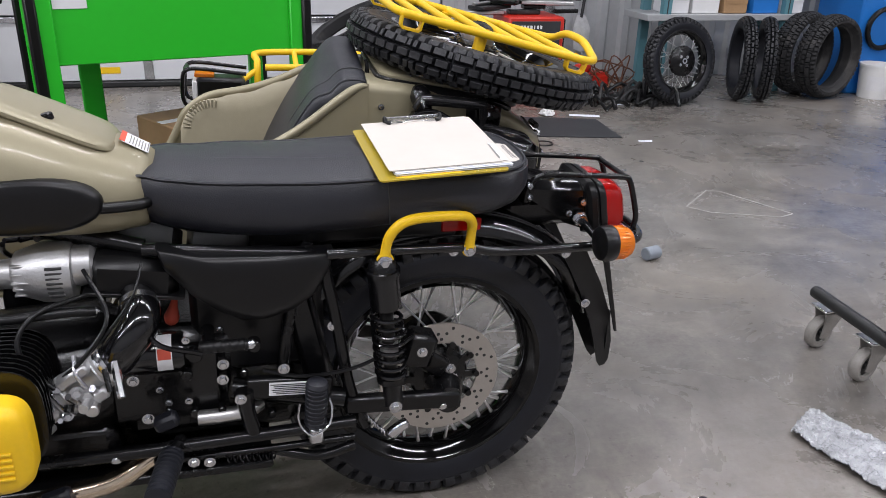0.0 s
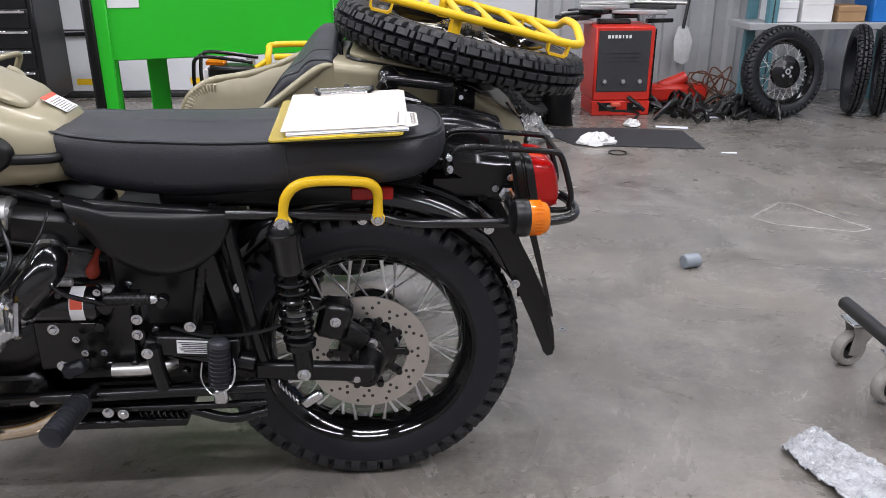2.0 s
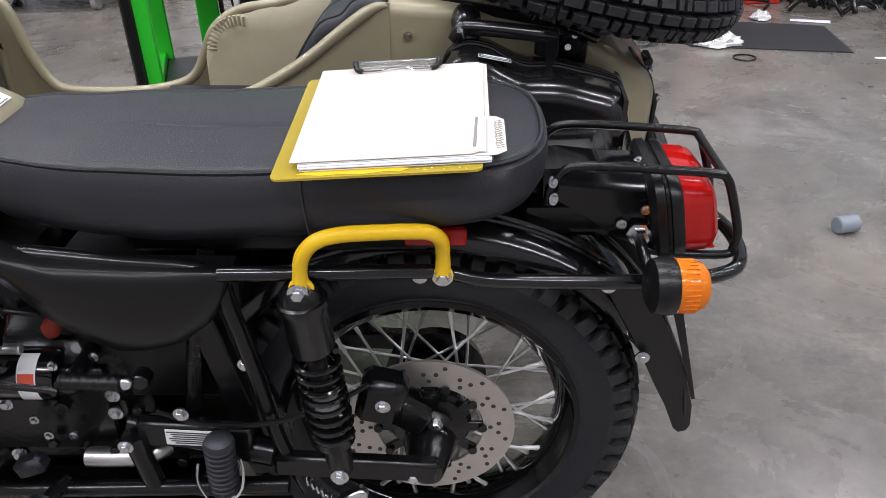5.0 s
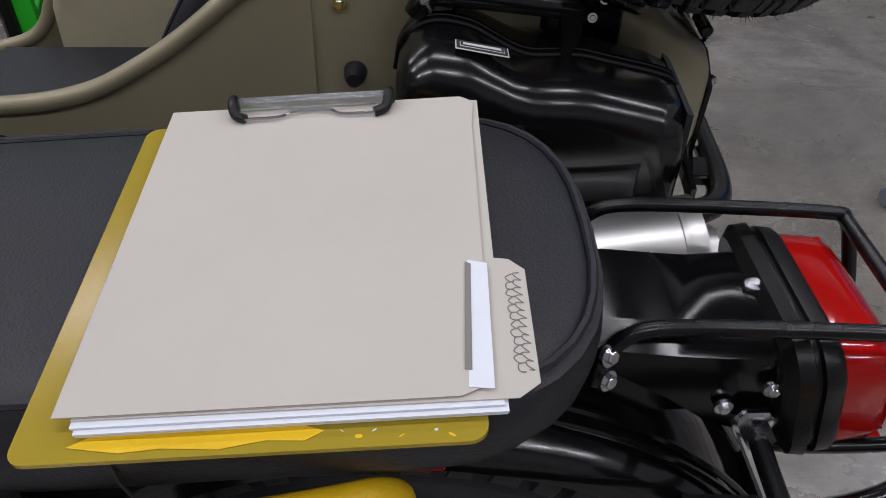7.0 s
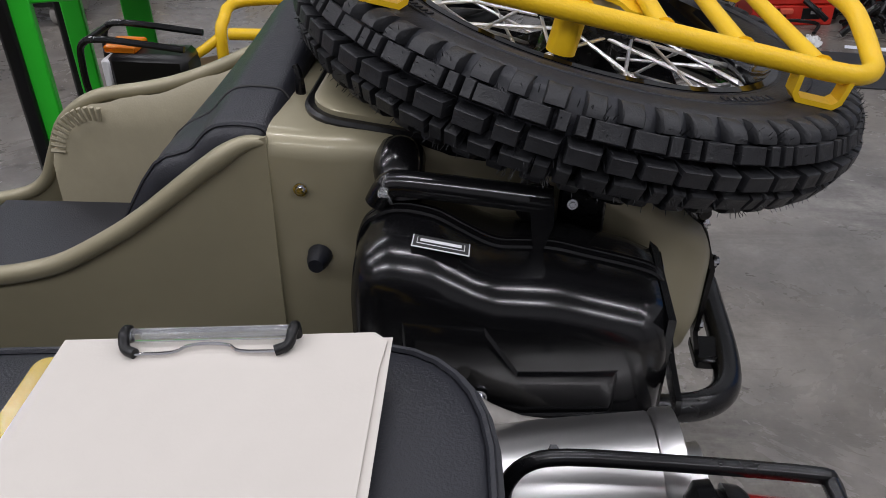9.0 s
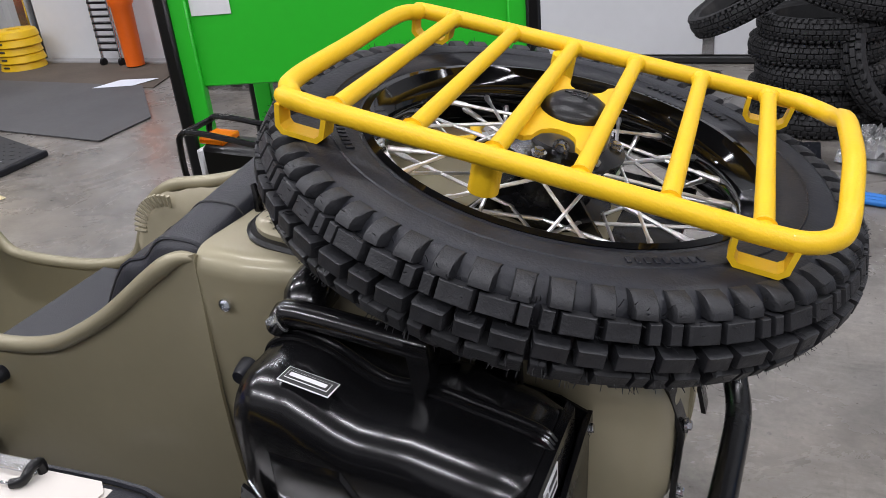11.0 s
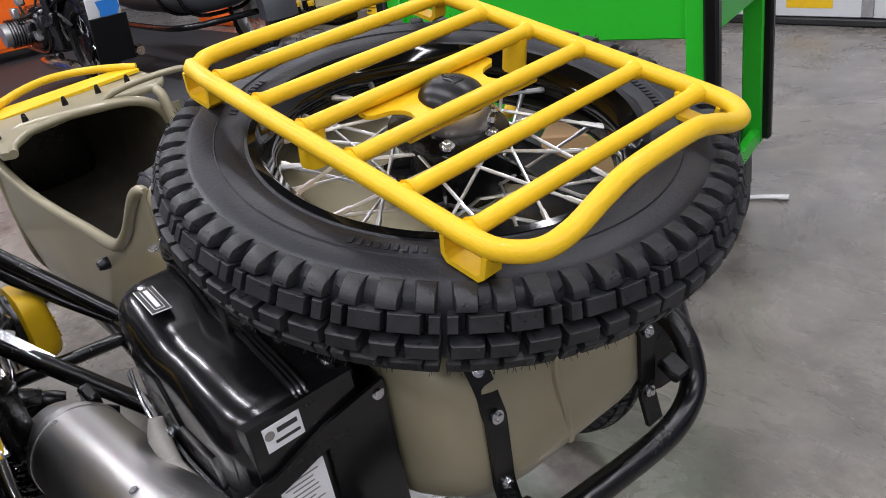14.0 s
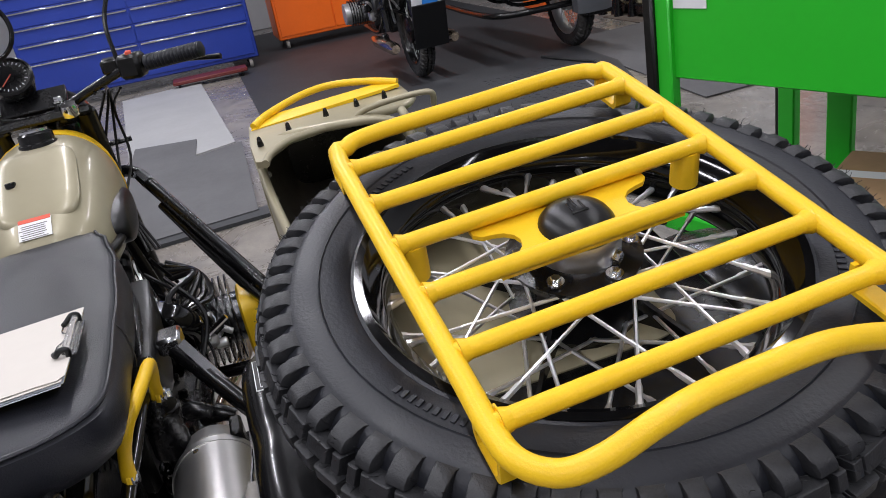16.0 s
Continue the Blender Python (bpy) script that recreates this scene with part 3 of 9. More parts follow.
for sy in (-1, 1):
    arm = Shape().box((-0.115, sy * 0.158, 0.372), (0.25, 0.026, 0.040), 0.006, Matrix.Rotation(radians(4), 4, "Y"))
    part("swing_arm", arm, SATINBLACK, bike)
    frame_tube([(-0.46, sy * 0.125, 0.43), (-0.36, sy * 0.14, 0.415), (-0.24, sy * 0.150, 0.392)], 0.022, "swing_arm_tube")



def bar_rubber(a, b2, r, name, ribs=9, mat=RUBBER, parent=bike, label=""):
    a, b2 = Vector(a), Vector(b2)
    pts, rr = [a, a + (b2 - a) * 0.02], [r * 0.6, r * 0.95]
    for i in range(ribs):
        for t, k in ((0.15, 0.90), (0.3, 1.0), (0.7, 1.0), (0.85, 0.90)):
            pts.append(a + (b2 - a) * (0.04 + 0.92 * (i + t) / ribs))
            rr.append(r * k)
    pts += [a + (b2 - a) * 0.98, b2]
    rr += [r * 0.98, r * 0.7]
    return part(name, Shape().tube(pts, rr, 18, 1), mat, parent, label)


# suspension units
def shock(sy):
    top, bot = Vector((-0.163, sy * 0.165, 0.690)), Vector((-0.137, sy * 0.165, 0.375))
    d = (bot - top).normalized()
    L = (bot - top).length
    at = lambda t: top + d * t
    u = part("shock_absorber", Shape().tube([at(-0.022), at(-0.012), at(0.0), at(0.002), at(0.012), at(0.018), at(0.080), at(0.086)], [0.020, 0.028, 0.030, 0.034, 0.034, 0.031, 0.031, 0.028], 24, 1), SATINBLACK, bike, "black shock absorber")
    part("damper_body", Shape().tube([at(0.08), at(0.235), at(0.237), at(L)], [0.014, 0.014, 0.021, 0.020], 18, 1), PLASTIC, u)
    side = d.cross(Vector((0, 1, 0))).normalized()
    up = side.cross(d)
    pts = []
    for i in range(8 * 16 + 1):
        a = i / 16 * 2 * math.pi
        pts.append(at(0.092 + 0.150 * i / 128) + (side * math.cos(a) + up * math.sin(a)) * 0.0295)
    part("coil_spring", Shape().tube(pts, 0.0048, 8, 1), GLOSSBLACK, u, "gloss black coil spring")
    part("damper_collar", Shape().tube([at(0.165), at(0.167), at(0.192), at(0.194)], [0.014, 0.0185, 0.0185, 0.014], 18, 1), ALLOY, u)
    part("spring_seat", Shape().tube([at(0.240), at(0.243), at(0.256), at(0.260)], [0.022, 0.031, 0.031, 0.022], 20, 1), SATINBLACK, u)
    bolts(u, [((top + Vector((0, sy * 0.018, 0.019))), (0, sy, 0)), ((bot + Vector((0, sy * 0.022, 0.004))), (0, sy, 0))], r=0.009)


shock(-1)
shock(1)


# yellow grab handles
def grab_handle(sy):
    pts = [(-0.160, -0.171, 0.708), (-0.159, -0.173, 0.735), (-0.152, -0.178, 0.763), (-0.133, -0.182, 0.786), (-0.103, -0.181, 0.795), (-0.06, -0.174, 0.794), (-0.015, -0.162, 0.788), (0.008, -0.152, 0.780), (0.021, -0.143, 0.763), (0.023, -0.134, 0.735), (0.022, -0.129, 0.702)]
    pts = [(x, -sy * y, z) for x, y, z in pts]
    h = part("grab_handle", Shape().tube(pts, [0.0120, 0.0096, 0.0102, 0.0102, 0.0102, 0.0102, 0.0102, 0.0102, 0.0102, 0.0096, 0.0110], 14, 5), YELLOW, bike, "yellow painted steel grab handle")
    part("mounting_eye", Shape().cyl((-0.160, sy * 0.168, 0.709), (-0.160, sy * 0.176, 0.709), 0.017, n=20, bev=0.002), YELLOW, h)
    part("mounting_eye", Shape().cyl((0.022, sy * 0.125, 0.700), (0.022, sy * 0.133, 0.700), 0.015, n=20, bev=0.002), YELLOW, h)
    bolts(h, [((-0.160, sy * 0.177, 0.710), (0, sy, 0)), ((0.022, sy * 0.134, 0.700), (0, sy, 0))], r=0.0085)


grab_handle(-1)
grab_handle(1)


# seat
def seat_half(x):
    return lerp_table([(-0.60, 0.088), (-0.55, 0.112), (-0.42, 0.134), (-0.20, 0.146), (0.02, 0.150)], x)


def seat_outline(grow=0.0, n=28, x_front=-0.605):
    pts = []
    for i in range(n + 1):
        x = x_front - grow * 0.5 + (0.04 - x_front + grow * 0.5) * i / n
        pts.append((x, -(seat_half(x) + grow)))
    rr = 0.115 + grow
    for i in range(1, 16):
        a = -math.pi / 2 + math.pi * i / 16
        w = 0.150 + grow
        c, s = math.cos(a), math.sin(a)
        pts.append((0.04 + rr * abs(c) ** 0.75, w * math.copysign(abs(s) ** 0.75, s)))
    for i in range(n, -1, -1):
        x = x_front - grow * 0.5 + (0.04 - x_front + grow * 0.5) * i / n
        pts.append((x, seat_half(x) + grow))
    return pts


def seat_rise(x):
    return lerp_table([(-0.60, 0.012), (-0.48, 0.004), (-0.30, 0.0), (-0.10, 0.004), (0.16, 0.010)], x)


def seat_base(x):
    return lerp_table([(-0.60, 0.776), (-0.48, 0.757), (-0.35, 0.747), (-0.22, 0.756), (-0.02, 0.770), (0.16, 0.785)], x)


SY = 0.006
levels = ((-0.022, 0.0, 0), (-0.004, 0.012, 0), (0.008, 0.035, 0), (0.011, 0.055, 0), (0.009, 0.080, 0), (0.002, 1.0, -0.007), (-0.003, 1.0, -0.001), (-0.010, 1.0, 0.002), (-0.035, 1.0, 0.007), (-0.075, 1.0, 0.011), (-0.110, 1.0, 0.012))
rings = []
for grow, lift, extra in levels:
    o = seat_outline(grow)
    rings.append([Vector((x, y + SY, (seat_base(x) + lift) if lift < 1 else (0.862 + seat_rise(x) + extra))) for x, y in o])
seat = part("seat", Shape().rings(rings), VINYL, bike, "long black vinyl saddle with piped edge", smooth=60)
pip = [(x, y + SY, 0.8605 + seat_rise(x)) for x, y in seat_outline(0.002)]
part("piping", Shape().tube(pip, 0.0032, 6, 1), VINYL, seat)
for sy in (-1, 1):
    part("seam", Shape().tube([(-0.150, SY + sy * (seat_half(-0.15) + 0.003), 0.858), (-0.150, SY + sy * (seat_half(-0.15) + 0.0105), 0.838), (-0.148, SY + sy * (seat_half(-0.15) + 0.0120), 0.80), (-0.146, SY + sy * (seat_half(-0.15) + 0.0052), 0.772)], 0.0013, 5, 2), INK, seat)
bolts(bike, [((0.170, -0.064, 0.806), (0.6, -0.8, 0.3)), ((0.172, -0.064, 0.780), (0.6, -0.8, 0.2))], r=0.0055)

# side covers under the seat
for sy in (-1, 1):
    outl = [(-0.575, 0.757), (-0.50, 0.738), (-0.38, 0.730), (-0.255, 0.727), (-0.266, 0.690), (-0.292, 0.645), (-0.335, 0.612), (-0.385, 0.598), (-0.430, 0.598), (-0.475, 0.622), (-0.52, 0.660), (-0.565, 0.718)]
    c = Vector((-0.40, 0.68))
    rr = []
    for k, yy in ((1.0, 0.118), (1.0, 0.150), (0.985, 0.159), (0.95, 0.164), (0.72, 0.169), (0.3, 0.171)):
        rr.append([Vector((c.x + (x - c.x) * k, sy * yy, c.y + (z - c.y) * k)) for x, z in outl])
    part("side_cover", Shape().rings(rr), PLASTIC, bike, "black plastic side cover under the seat", smooth=50)
part("red_reflector", Shape().box((0.012, -0.098, 0.743), (0.085, 0.012, 0.026), 0.004), REDLENS, bike)
part("under_seat_pan", Shape().box((-0.20, 0, 0.742), (0.42, 0.20, 0.05), 0.02), PLASTIC, bike)
part("battery_box", Shape().box((-0.40, -0.0, 0.58), (0.26, 0.20, 0.26), 0.015), PLASTIC, bike)
part("inner_mudguard", Shape().box((-0.30, -0.02, 0.50), (0.06, 0.20, 0.36), 0.02, Matrix.Rotation(radians(-12), 4, "Y")), SATINBLACK, bike)


# fuel tank
def tank_rings():
    rows = [(-0.568, 0.045, 0.80, 0.86), (-0.572, 0.085, 0.772, 0.890), (-0.590, 0.118, 0.764, 0.905), (-0.64, 0.143, 0.760, 0.925), (-0.70, 0.158, 0.759, 0.953), (-0.78, 0.168, 0.762, 0.990), (-0.86, 0.170, 0.766, 1.012), (-0.93, 0.165, 0.772, 1.022), (-1.00, 0.150, 0.785, 1.018), (-1.06, 0.120, 0.80, 0.995), (-1.085, 0.06, 0.84, 0.95)]
    out = []
    for x, w, zb, zt in rows:
        ring = []
        zc, hz = (zb + zt) / 2, (zt - zb) / 2
        for j in range(36):
            a = 2 * math.pi * j / 36
            c, s = math.cos(a), math.sin(a)
            e = 0.62 if s < 0 else 0.80
            sh = 0.04 * s if s > 0 else 0
            ring.append(Vector((x, 0.86 * w * (1 - sh * 2) * math.copysign(abs(c) ** e, c), zc - hz * 0.15 + (hz * 1.15 if s > 0 else hz * 0.85) * math.copysign(abs(s) ** (0.85 if s > 0 else 0.7), s))))
        out.append(ring)
    return out


tank = part("fuel_tank", Shape().rings(tank_rings()), TAN, bike, "khaki metallic fuel tank", smooth=60)
part("tank_front", Shape().rings([[Vector((p.x - 0.002, p.y * 1.012, (p.z - 0.89) * 1.012 + 0.89)) for p in r] for r in tank_rings()[7:]]), YELLOW, tank, "yellow painted tank front", smooth=60)
lid = []
for grow, z in ((0.0, 0.0), (0.006, 0.006), (0.006, 0.012), (0.0, 0.018), (-0.02, 0.0215), (-0.05, 0.023)):
    ring = []
    for j in range(32):
        a = 2 * math.pi * j / 32
        c, s = math.cos(a), math.sin(a)
        x = -0.735 + (0.098 + grow) * math.copysign(abs(c) ** 0.42, c)
        y = (0.078 + grow) * math.copysign(abs(s) ** 0.42, s)
        zz = 0.905 + (-0.632 - x) * 0.46
        ring.append(Vector((x, y, zz + z)))
    lid.append(ring)
part("tool_box_lid", Shape().rings(lid), TAN, tank, smooth=45)
part("lid_lock", Shape().cyl((-0.735, -0.047, 0.968), (-0.738, -0.047, 0.981), 0.011, n=18, bev=0.002), SATINBLACK, tank)
part("warning_label", Shape().box((-0.600, -0.004, 0.9115), (0.050, 0.062, 0.0012), 0.0003, Matrix.Rotation(radians(30), 4, "Y")), LABEL, tank, "white warning sticker with orange header")
part("label_header", Shape().box((-0.621, -0.004, 0.9245), (0.010, 0.061, 0.0014), 0.0003, Matrix.Rotation(radians(30), 4, "Y")), REDINK, tank)
for i in range(7):
    part("text_bar", Shape().box((-0.609 + i * 0.0048, -0.005 - 0.002 * (i % 3), 0.9178 - i * 0.0028), (0.0016, 0.050 - 0.007 * (i % 2), 0.0014), 0.0002, Matrix.Rotation(radians(30), 4, "Y")), GREYINK, tank)
for sy in (-1, 1):
    rr = []
    for k, yy in ((1.04, 0.140), (1.04, 0.166), (0.98, 0.173), (0.85, 0.177), (0.4, 0.179)):
        rr.append([Vector((-0.775 + 0.118 * k * math.copysign(abs(math.cos(a)) ** 0.85, math.cos(a)), sy * (yy - 0.023), 0.842 + 0.048 * k * math.sin(a))) for a in [2 * math.pi * j / 36 for j in range(36)]])
    part("knee_pad", Shape().rings(rr), PLASTIC, tank, "black oval rubber knee pad", smooth=50)
    part("tank_band", Shape().tube([(-0.67, sy * 0.134, 0.831), (-0.62, sy * 0.123, 0.829), (-0.585, sy * 0.103, 0.827), (-0.567, sy * 0.06, 0.826)], 0.010, 10, 4), PLASTIC, tank)
cap = Shape().lathe([(0.0, 0.036), (0.030, 0.036), (0.037, 0.030), (0.038, 0.012), (0.042, 0.010), (0.043, 0.0), (0.0, 0.0)], (-0.905, 0.0, 1.006), (-0.12, 0, 1), 30)
part("fuel_cap", cap, SATINBLACK, tank, "black fuel filler cap")
part("cap_ring", Shape().lathe([(0.026, 0.034), (0.031, 0.034), (0.031, 0.040), (0.026, 0.040)], (-0.905, 0.0, 1.006), (-0.12, 0, 1), 30, True), ZINC, tank)

# handlebar and instruments
part("handlebar", Shape().tube([(-0.850, -0.400, 1.128), (-0.93, -0.24, 1.126), (-0.99, -0.15, 1.095), (-1.02, -0.05, 1.058), (-1.02, 0.05, 1.058), (-0.99, 0.15, 1.095), (-0.945, 0.245, 1.126), (-0.868, 0.392, 1.138)], 0.011, 12, 5), SATINBLACK, bike)
bar_rubber((-0.925, 0.275, 1.129), (-0.862, 0.405, 1.138), 0.0185, "handlebar_grip", 14)
bar_rubber((-0.90, -0.28, 1.128), (-0.85, -0.40, 1.128), 0.0185, "handlebar_grip", 14)
part("switch_housing", Shape().box((-0.942, 0.245, 1.128), (0.050, 0.055, 0.055), 0.008, Matrix.Rotation(radians(-25), 4, "Z")), PLASTIC, bike)
part("kill_switch", Shape().box((-0.932, 0.245, 1.158), (0.018, 0.014, 0.010), 0.003), REDINK, bike, "red kill switch")
part("brake_lever", Shape().tube([(-0.985, 0.235, 1.128), (-0.965, 0.30, 1.120), (-0.925, 0.38, 1.114), (-0.890, 0.440, 1.110)], [0.008, 0.006, 0.005, 0.007], 8, 4), SATINBLACK, bike)
part("mirror_stem", Shape().tube([(-0.965, 0.215, 1.140), (-0.985, 0.215, 1.23), (-1.02, 0.25, 1.31)], 0.005, 8, 4), SATINBLACK, bike)
part("mirror", Shape().lathe([(0.0, 0.0), (0.05, 0.004), (0.056, 0.012), (0.05, 0.022), (0.0, 0.03)], (-1.04, 0.28, 1.36), (-1, 0.1, 0), 24), SATINBLACK, bike)
part("master_cylinder", Shape().box((-0.985, 0.205, 1.133), (0.05, 0.06, 0.035), 0.006), SATINBLACK, bike)
sp_o, sp_a = Vector((-1.045, -0.030, 1.148)), Vector((0.75, 0.05, 0.65))
part("speedometer", Shape().lathe([(0.0, -0.05), (0.04, -0.05), (0.050, -0.01), (0.052, 0.010), (0.047, 0.014), (0.044, 0.008), (0.0, 0.008)], sp_o, sp_a, 32), SATINBLACK, bike, "black round speedometer")
dial = Shape()
q = Vector((0, 0, 1)).rotation_difference(sp_a.normalized()).to_matrix().to_4x4()
for i in range(19):
    a = radians(-40 + i * 14.4)
    dial.box((0, 0, 0), (0.007 if i % 2 == 0 else 0.004, 0.0012, 0.0008), 0.0002, Matrix.Translation(sp_o) @ q @ Matrix.Rotation(a, 4, "Z") @ Matrix.Translation((0.036, 0, 0.0092)))
part("dial_marks", dial, LABEL, bike)
part("dial_needle", Shape().box((0, 0, 0), (0.036, 0.0022, 0.001), 0.0003, Matrix.Translation(sp_o) @ q @ Matrix.Rotation(radians(-35), 4, "Z") @ Matrix.Translation((0.012, 0, 0.0105))), REDINK, bike, "red speedometer needle")
part("speedometer_cup", Shape().tube([sp_o - sp_a * 0.02, sp_o - sp_a * 0.06, (-1.075, -0.028, 1.06)], [0.045, 0.040, 0.022], 24, 2), SATINBLACK, bike)
part("instrument_plate", Shape().box((-1.035, 0.0, 1.085), (0.065, 0.15, 0.012), 0.005, Matrix.Rotation(radians(38), 4, "Y")), SATINBLACK, bike, "black instrument bracket")
for yy in (-0.085, 0.055):
    part("bar_clamp", Shape().tube([(-1.02, yy, 1.03), (-1.02, yy, 1.062), (-1.02, yy, 1.078)], [0.017, 0.020, 0.012], 14, 1), SATINBLACK, bike)
    part("clamp_bolt", Shape().bolt((-1.018, yy, 1.078), (0, 0, 1), 0.010, 0.012), CHROME, bike)
lm = part("mirror_shell", Shape().lathe([(0.0, -0.035), (0.040, -0.030), (0.066, -0.014), (0.073, 0.0), (0.073, 0.008), (0.066, 0.010), (0.064, 0.004), (0.0, 0.004)], (-1.00, -0.050, 1.262), (0.9, 0.35, 0.1), 36), SATINBLACK, bike, "round black mirror")
part("mirror_glass", Shape().lathe([(0.0, 0.0055), (0.063, 0.0055), (0.063, 0.0042), (0.0, 0.0042)], (-1.00, -0.050, 1.262), (0.9, 0.35, 0.1), 36), CHROME, lm)
part("mirror_stem", Shape().tube([(-0.985, -0.16, 1.105), (-1.00, -0.14, 1.17), (-1.02, -0.09, 1.225), (-1.03, -0.060, 1.245)], 0.005, 8, 4), SATINBLACK, bike)
part("steering_head", Shape().tube([(-1.13, 0, 0.80), (-1.06, 0, 1.03)], 0.028, 18, 1), SATINBLACK, bike)
part("top_yoke", Shape().box((-1.04, 0, 1.035), (0.09, 0.24, 0.022), 0.008, Matrix.Rotation(radians(-20), 4, "Y")), SATINBLACK, bike)
part("steering_damper_knob", Shape().lathe([(0.0, 0.03), (0.018, 0.028), (0.022, 0.015), (0.02, 0.0), (0.0, 0.0)], (-0.995, 0.075, 1.045), (0.3, 0, 1), 20), CHROME, bike)
part("headlight", Shape().lathe([(0.0, 0.10), (0.05, 0.09), (0.085, 0.05), (0.095, 0.0), (0.095, -0.03), (0.088, -0.035), (0.0, -0.03)], (-1.20, 0, 0.99), (1, 0, 0.05), 32), GLOSSBLACK, bike)
for sy in (-1, 1):
    part("front_fork", Shape().tube([(-1.03, sy * 0.10, 1.04), (-1.24, sy * 0.10, 0.36)], 0.024, 16, 1), SATINBLACK, bike)
    part("indicator_stalk", Shape().tube([(-1.12, sy * 0.10, 0.93), (-1.13, sy * 0.17, 0.93)], 0.007, 8, 1), SATINBLACK, bike)
fw = put(part("front_wheel", rim_shape(), RIMBLACK, bike, "gloss black spoked front wheel rim"), pose(-1.33, 0, WZ, 90, 0, 0))
bd2, td2 = tyre_shapes(0.347, n=52)
part("front_tyre", bd2, RUBBER, fw)
part("front_tread", td2, TREAD, fw)
part("front_hub", Shape().lathe([(0.0, -0.06), (0.05, -0.06), (0.06, 0.0), (0.05, 0.06), (0.0, 0.06)], n=24), SATINBLACK, fw)
spokes(fw, Matrix.Identity(4))
for k in range(4):
    y = -0.03 + 0.03 * k
    part("control_cable", Shape().tube([(-0.98, 0.20 - 0.02 * k, 1.08), (-1.08, 0.16, 1.02 + 0.02 * k), (-1.07, 0.13 - y, 0.90), (-0.98, 0.12, 0.80), (-0.90, 0.14 + 0.01 * k, 0.70)], 0.0035, 6, 5), PLASTIC, bike)

# engine and gearbox
eng = part("engine_block", Shape().tube([(-1.04, 0, 0.42), (-1.00, 0, 0.43), (-0.72, 0, 0.44), (-0.66, 0, 0.44)], [0.09, 0.135, 0.14, 0.11], 22, 1), DARKSTEEL, bike, "black boxer engine crankcase")
part("exhaust_chamber", Shape().box((-0.50, 0.03, 0.330), (0.34, 0.22, 0.085), 0.02), DARKSTEEL, bike, "black exhaust chamber under the gearbox")
part("exhaust_elbow", Shape().tube([(-0.53, -0.150, 0.384), (-0.48, -0.152, 0.385), (-0.435, -0.150, 0.388), (-0.41, -0.13, 0.390)], 0.0155, 18, 4), STEEL, bike, "bright steel exhaust elbow")
# added plate: closes the bright gap below the gearbox and deepens the floor shadow
part("skid_plate", Shape().box((-0.72, 0.0, 0.262), (0.66, 0.34, 0.020), 0.008), SATINBLACK, bike)
rnd_e = random.Random(31)
for sy in (-1, 1):
    for i in range(9):
        t = i / 8
        part("throttle_fitting", Shape().tube([(-0.785 + 0.13 * t, sy * (0.232 + 0.012 * (i % 2)), 0.468 + 0.09 * t + rnd_e.uniform(-0.02, 0.03)), (-0.785 + 0.13 * t + rnd_e.uniform(-0.012, 0.012), sy * (0.252 + 0.014 * (i % 3)), 0.468 + 0.09 * t + rnd_e.uniform(-0.025, 0.03))], rnd_e.uniform(0.006, 0.0125) * 0.7, 12 if i % 2 else 6, 1), (CHROME, ALLOY, ZINC, SATINBLACK)[i % 4], bike)
    for i in range(7):
        a0 = Vector((rnd_e.uniform(-0.80, -0.52), sy * rnd_e.uniform(0.13, 0.19), rnd_e.uniform(0.60, 0.74)))
        b0 = Vector((rnd_e.uniform(-0.82, -0.48), sy * rnd_e.uniform(0.14, 0.23), rnd_e.uniform(0.42, 0.56)))
        mid = (a0 + b0) / 2 + Vector((rnd_e.uniform(-0.05, 0.05), sy * 0.05, rnd_e.uniform(-0.03, 0.03)))
        cr0 = rnd_e.uniform(0.0028, 0.0055)
        if sy > 0 or i == 3:
            part("engine_cable", Shape().tube([a0, mid, b0], cr0, 7, 6), (PLASTIC, GLOSSBLACK)[i % 2], bike)
    for i in range(12):
        q0 = Vector((rnd_e.uniform(-0.68, -0.34), sy * 0.135, rnd_e.uniform(0.36, 0.60)))
        part("casing_boss", Shape().cyl(q0, q0 + Vector((0, sy * rnd_e.uniform(0.010, 0.026), 0)), rnd_e.uniform(0.007, 0.016), n=14, bev=0.002), (GLOSSBLACK, DARKSTEEL, SATINBLACK)[i % 3], bike)
    for i in range(6):
        q0 = Vector((rnd_e.uniform(-0.66, -0.36), sy * 0.145, rnd_e.uniform(0.38, 0.60)))
        part("casing_screw", Shape().bolt(q0, (0, sy, 0), 0.0048, 0.006), ZINC, bike)
for i in range(5):
    part("sidecar_side_hose", Shape().tube([(-0.90 + 0.03 * i, 0.17, 0.66), (-0.84 + 0.03 * i, 0.24, 0.635 + 0.012 * i), (-0.72 + 0.02 * i, 0.26 - 0.02 * i, 0.615 + 0.015 * i), (-0.60, 0.18, 0.64), (-0.55, 0.14, 0.60)], 0.006 + 0.001 * (i % 3), 8, 5), (PLASTIC, GLOSSBLACK)[i % 2], bike)
for i, (x, y, z) in enumerate(((-0.30, 0.235, 0.56), (-0.24, 0.255, 0.53), (-0.20, 0.285, 0.545), (-0.27, 0.20, 0.60))):
    part("exhaust_hanger", Shape().tube([(x, y - 0.03, z), (x + 0.01, y, z + 0.01), (x + 0.02, y + 0.03, z)], [0.014, 0.018, 0.012], 12, 2), SATINBLACK, bike)
part("sump", Shape().box((-0.86, 0, 0.315), (0.34, 0.24, 0.11), 0.02), DARKSTEEL, eng)
part("gearbox", Shape().box((-0.56, 0, 0.44), (0.24, 0.22, 0.25), 0.03), DARKSTEEL, bike, "black gearbox casing")
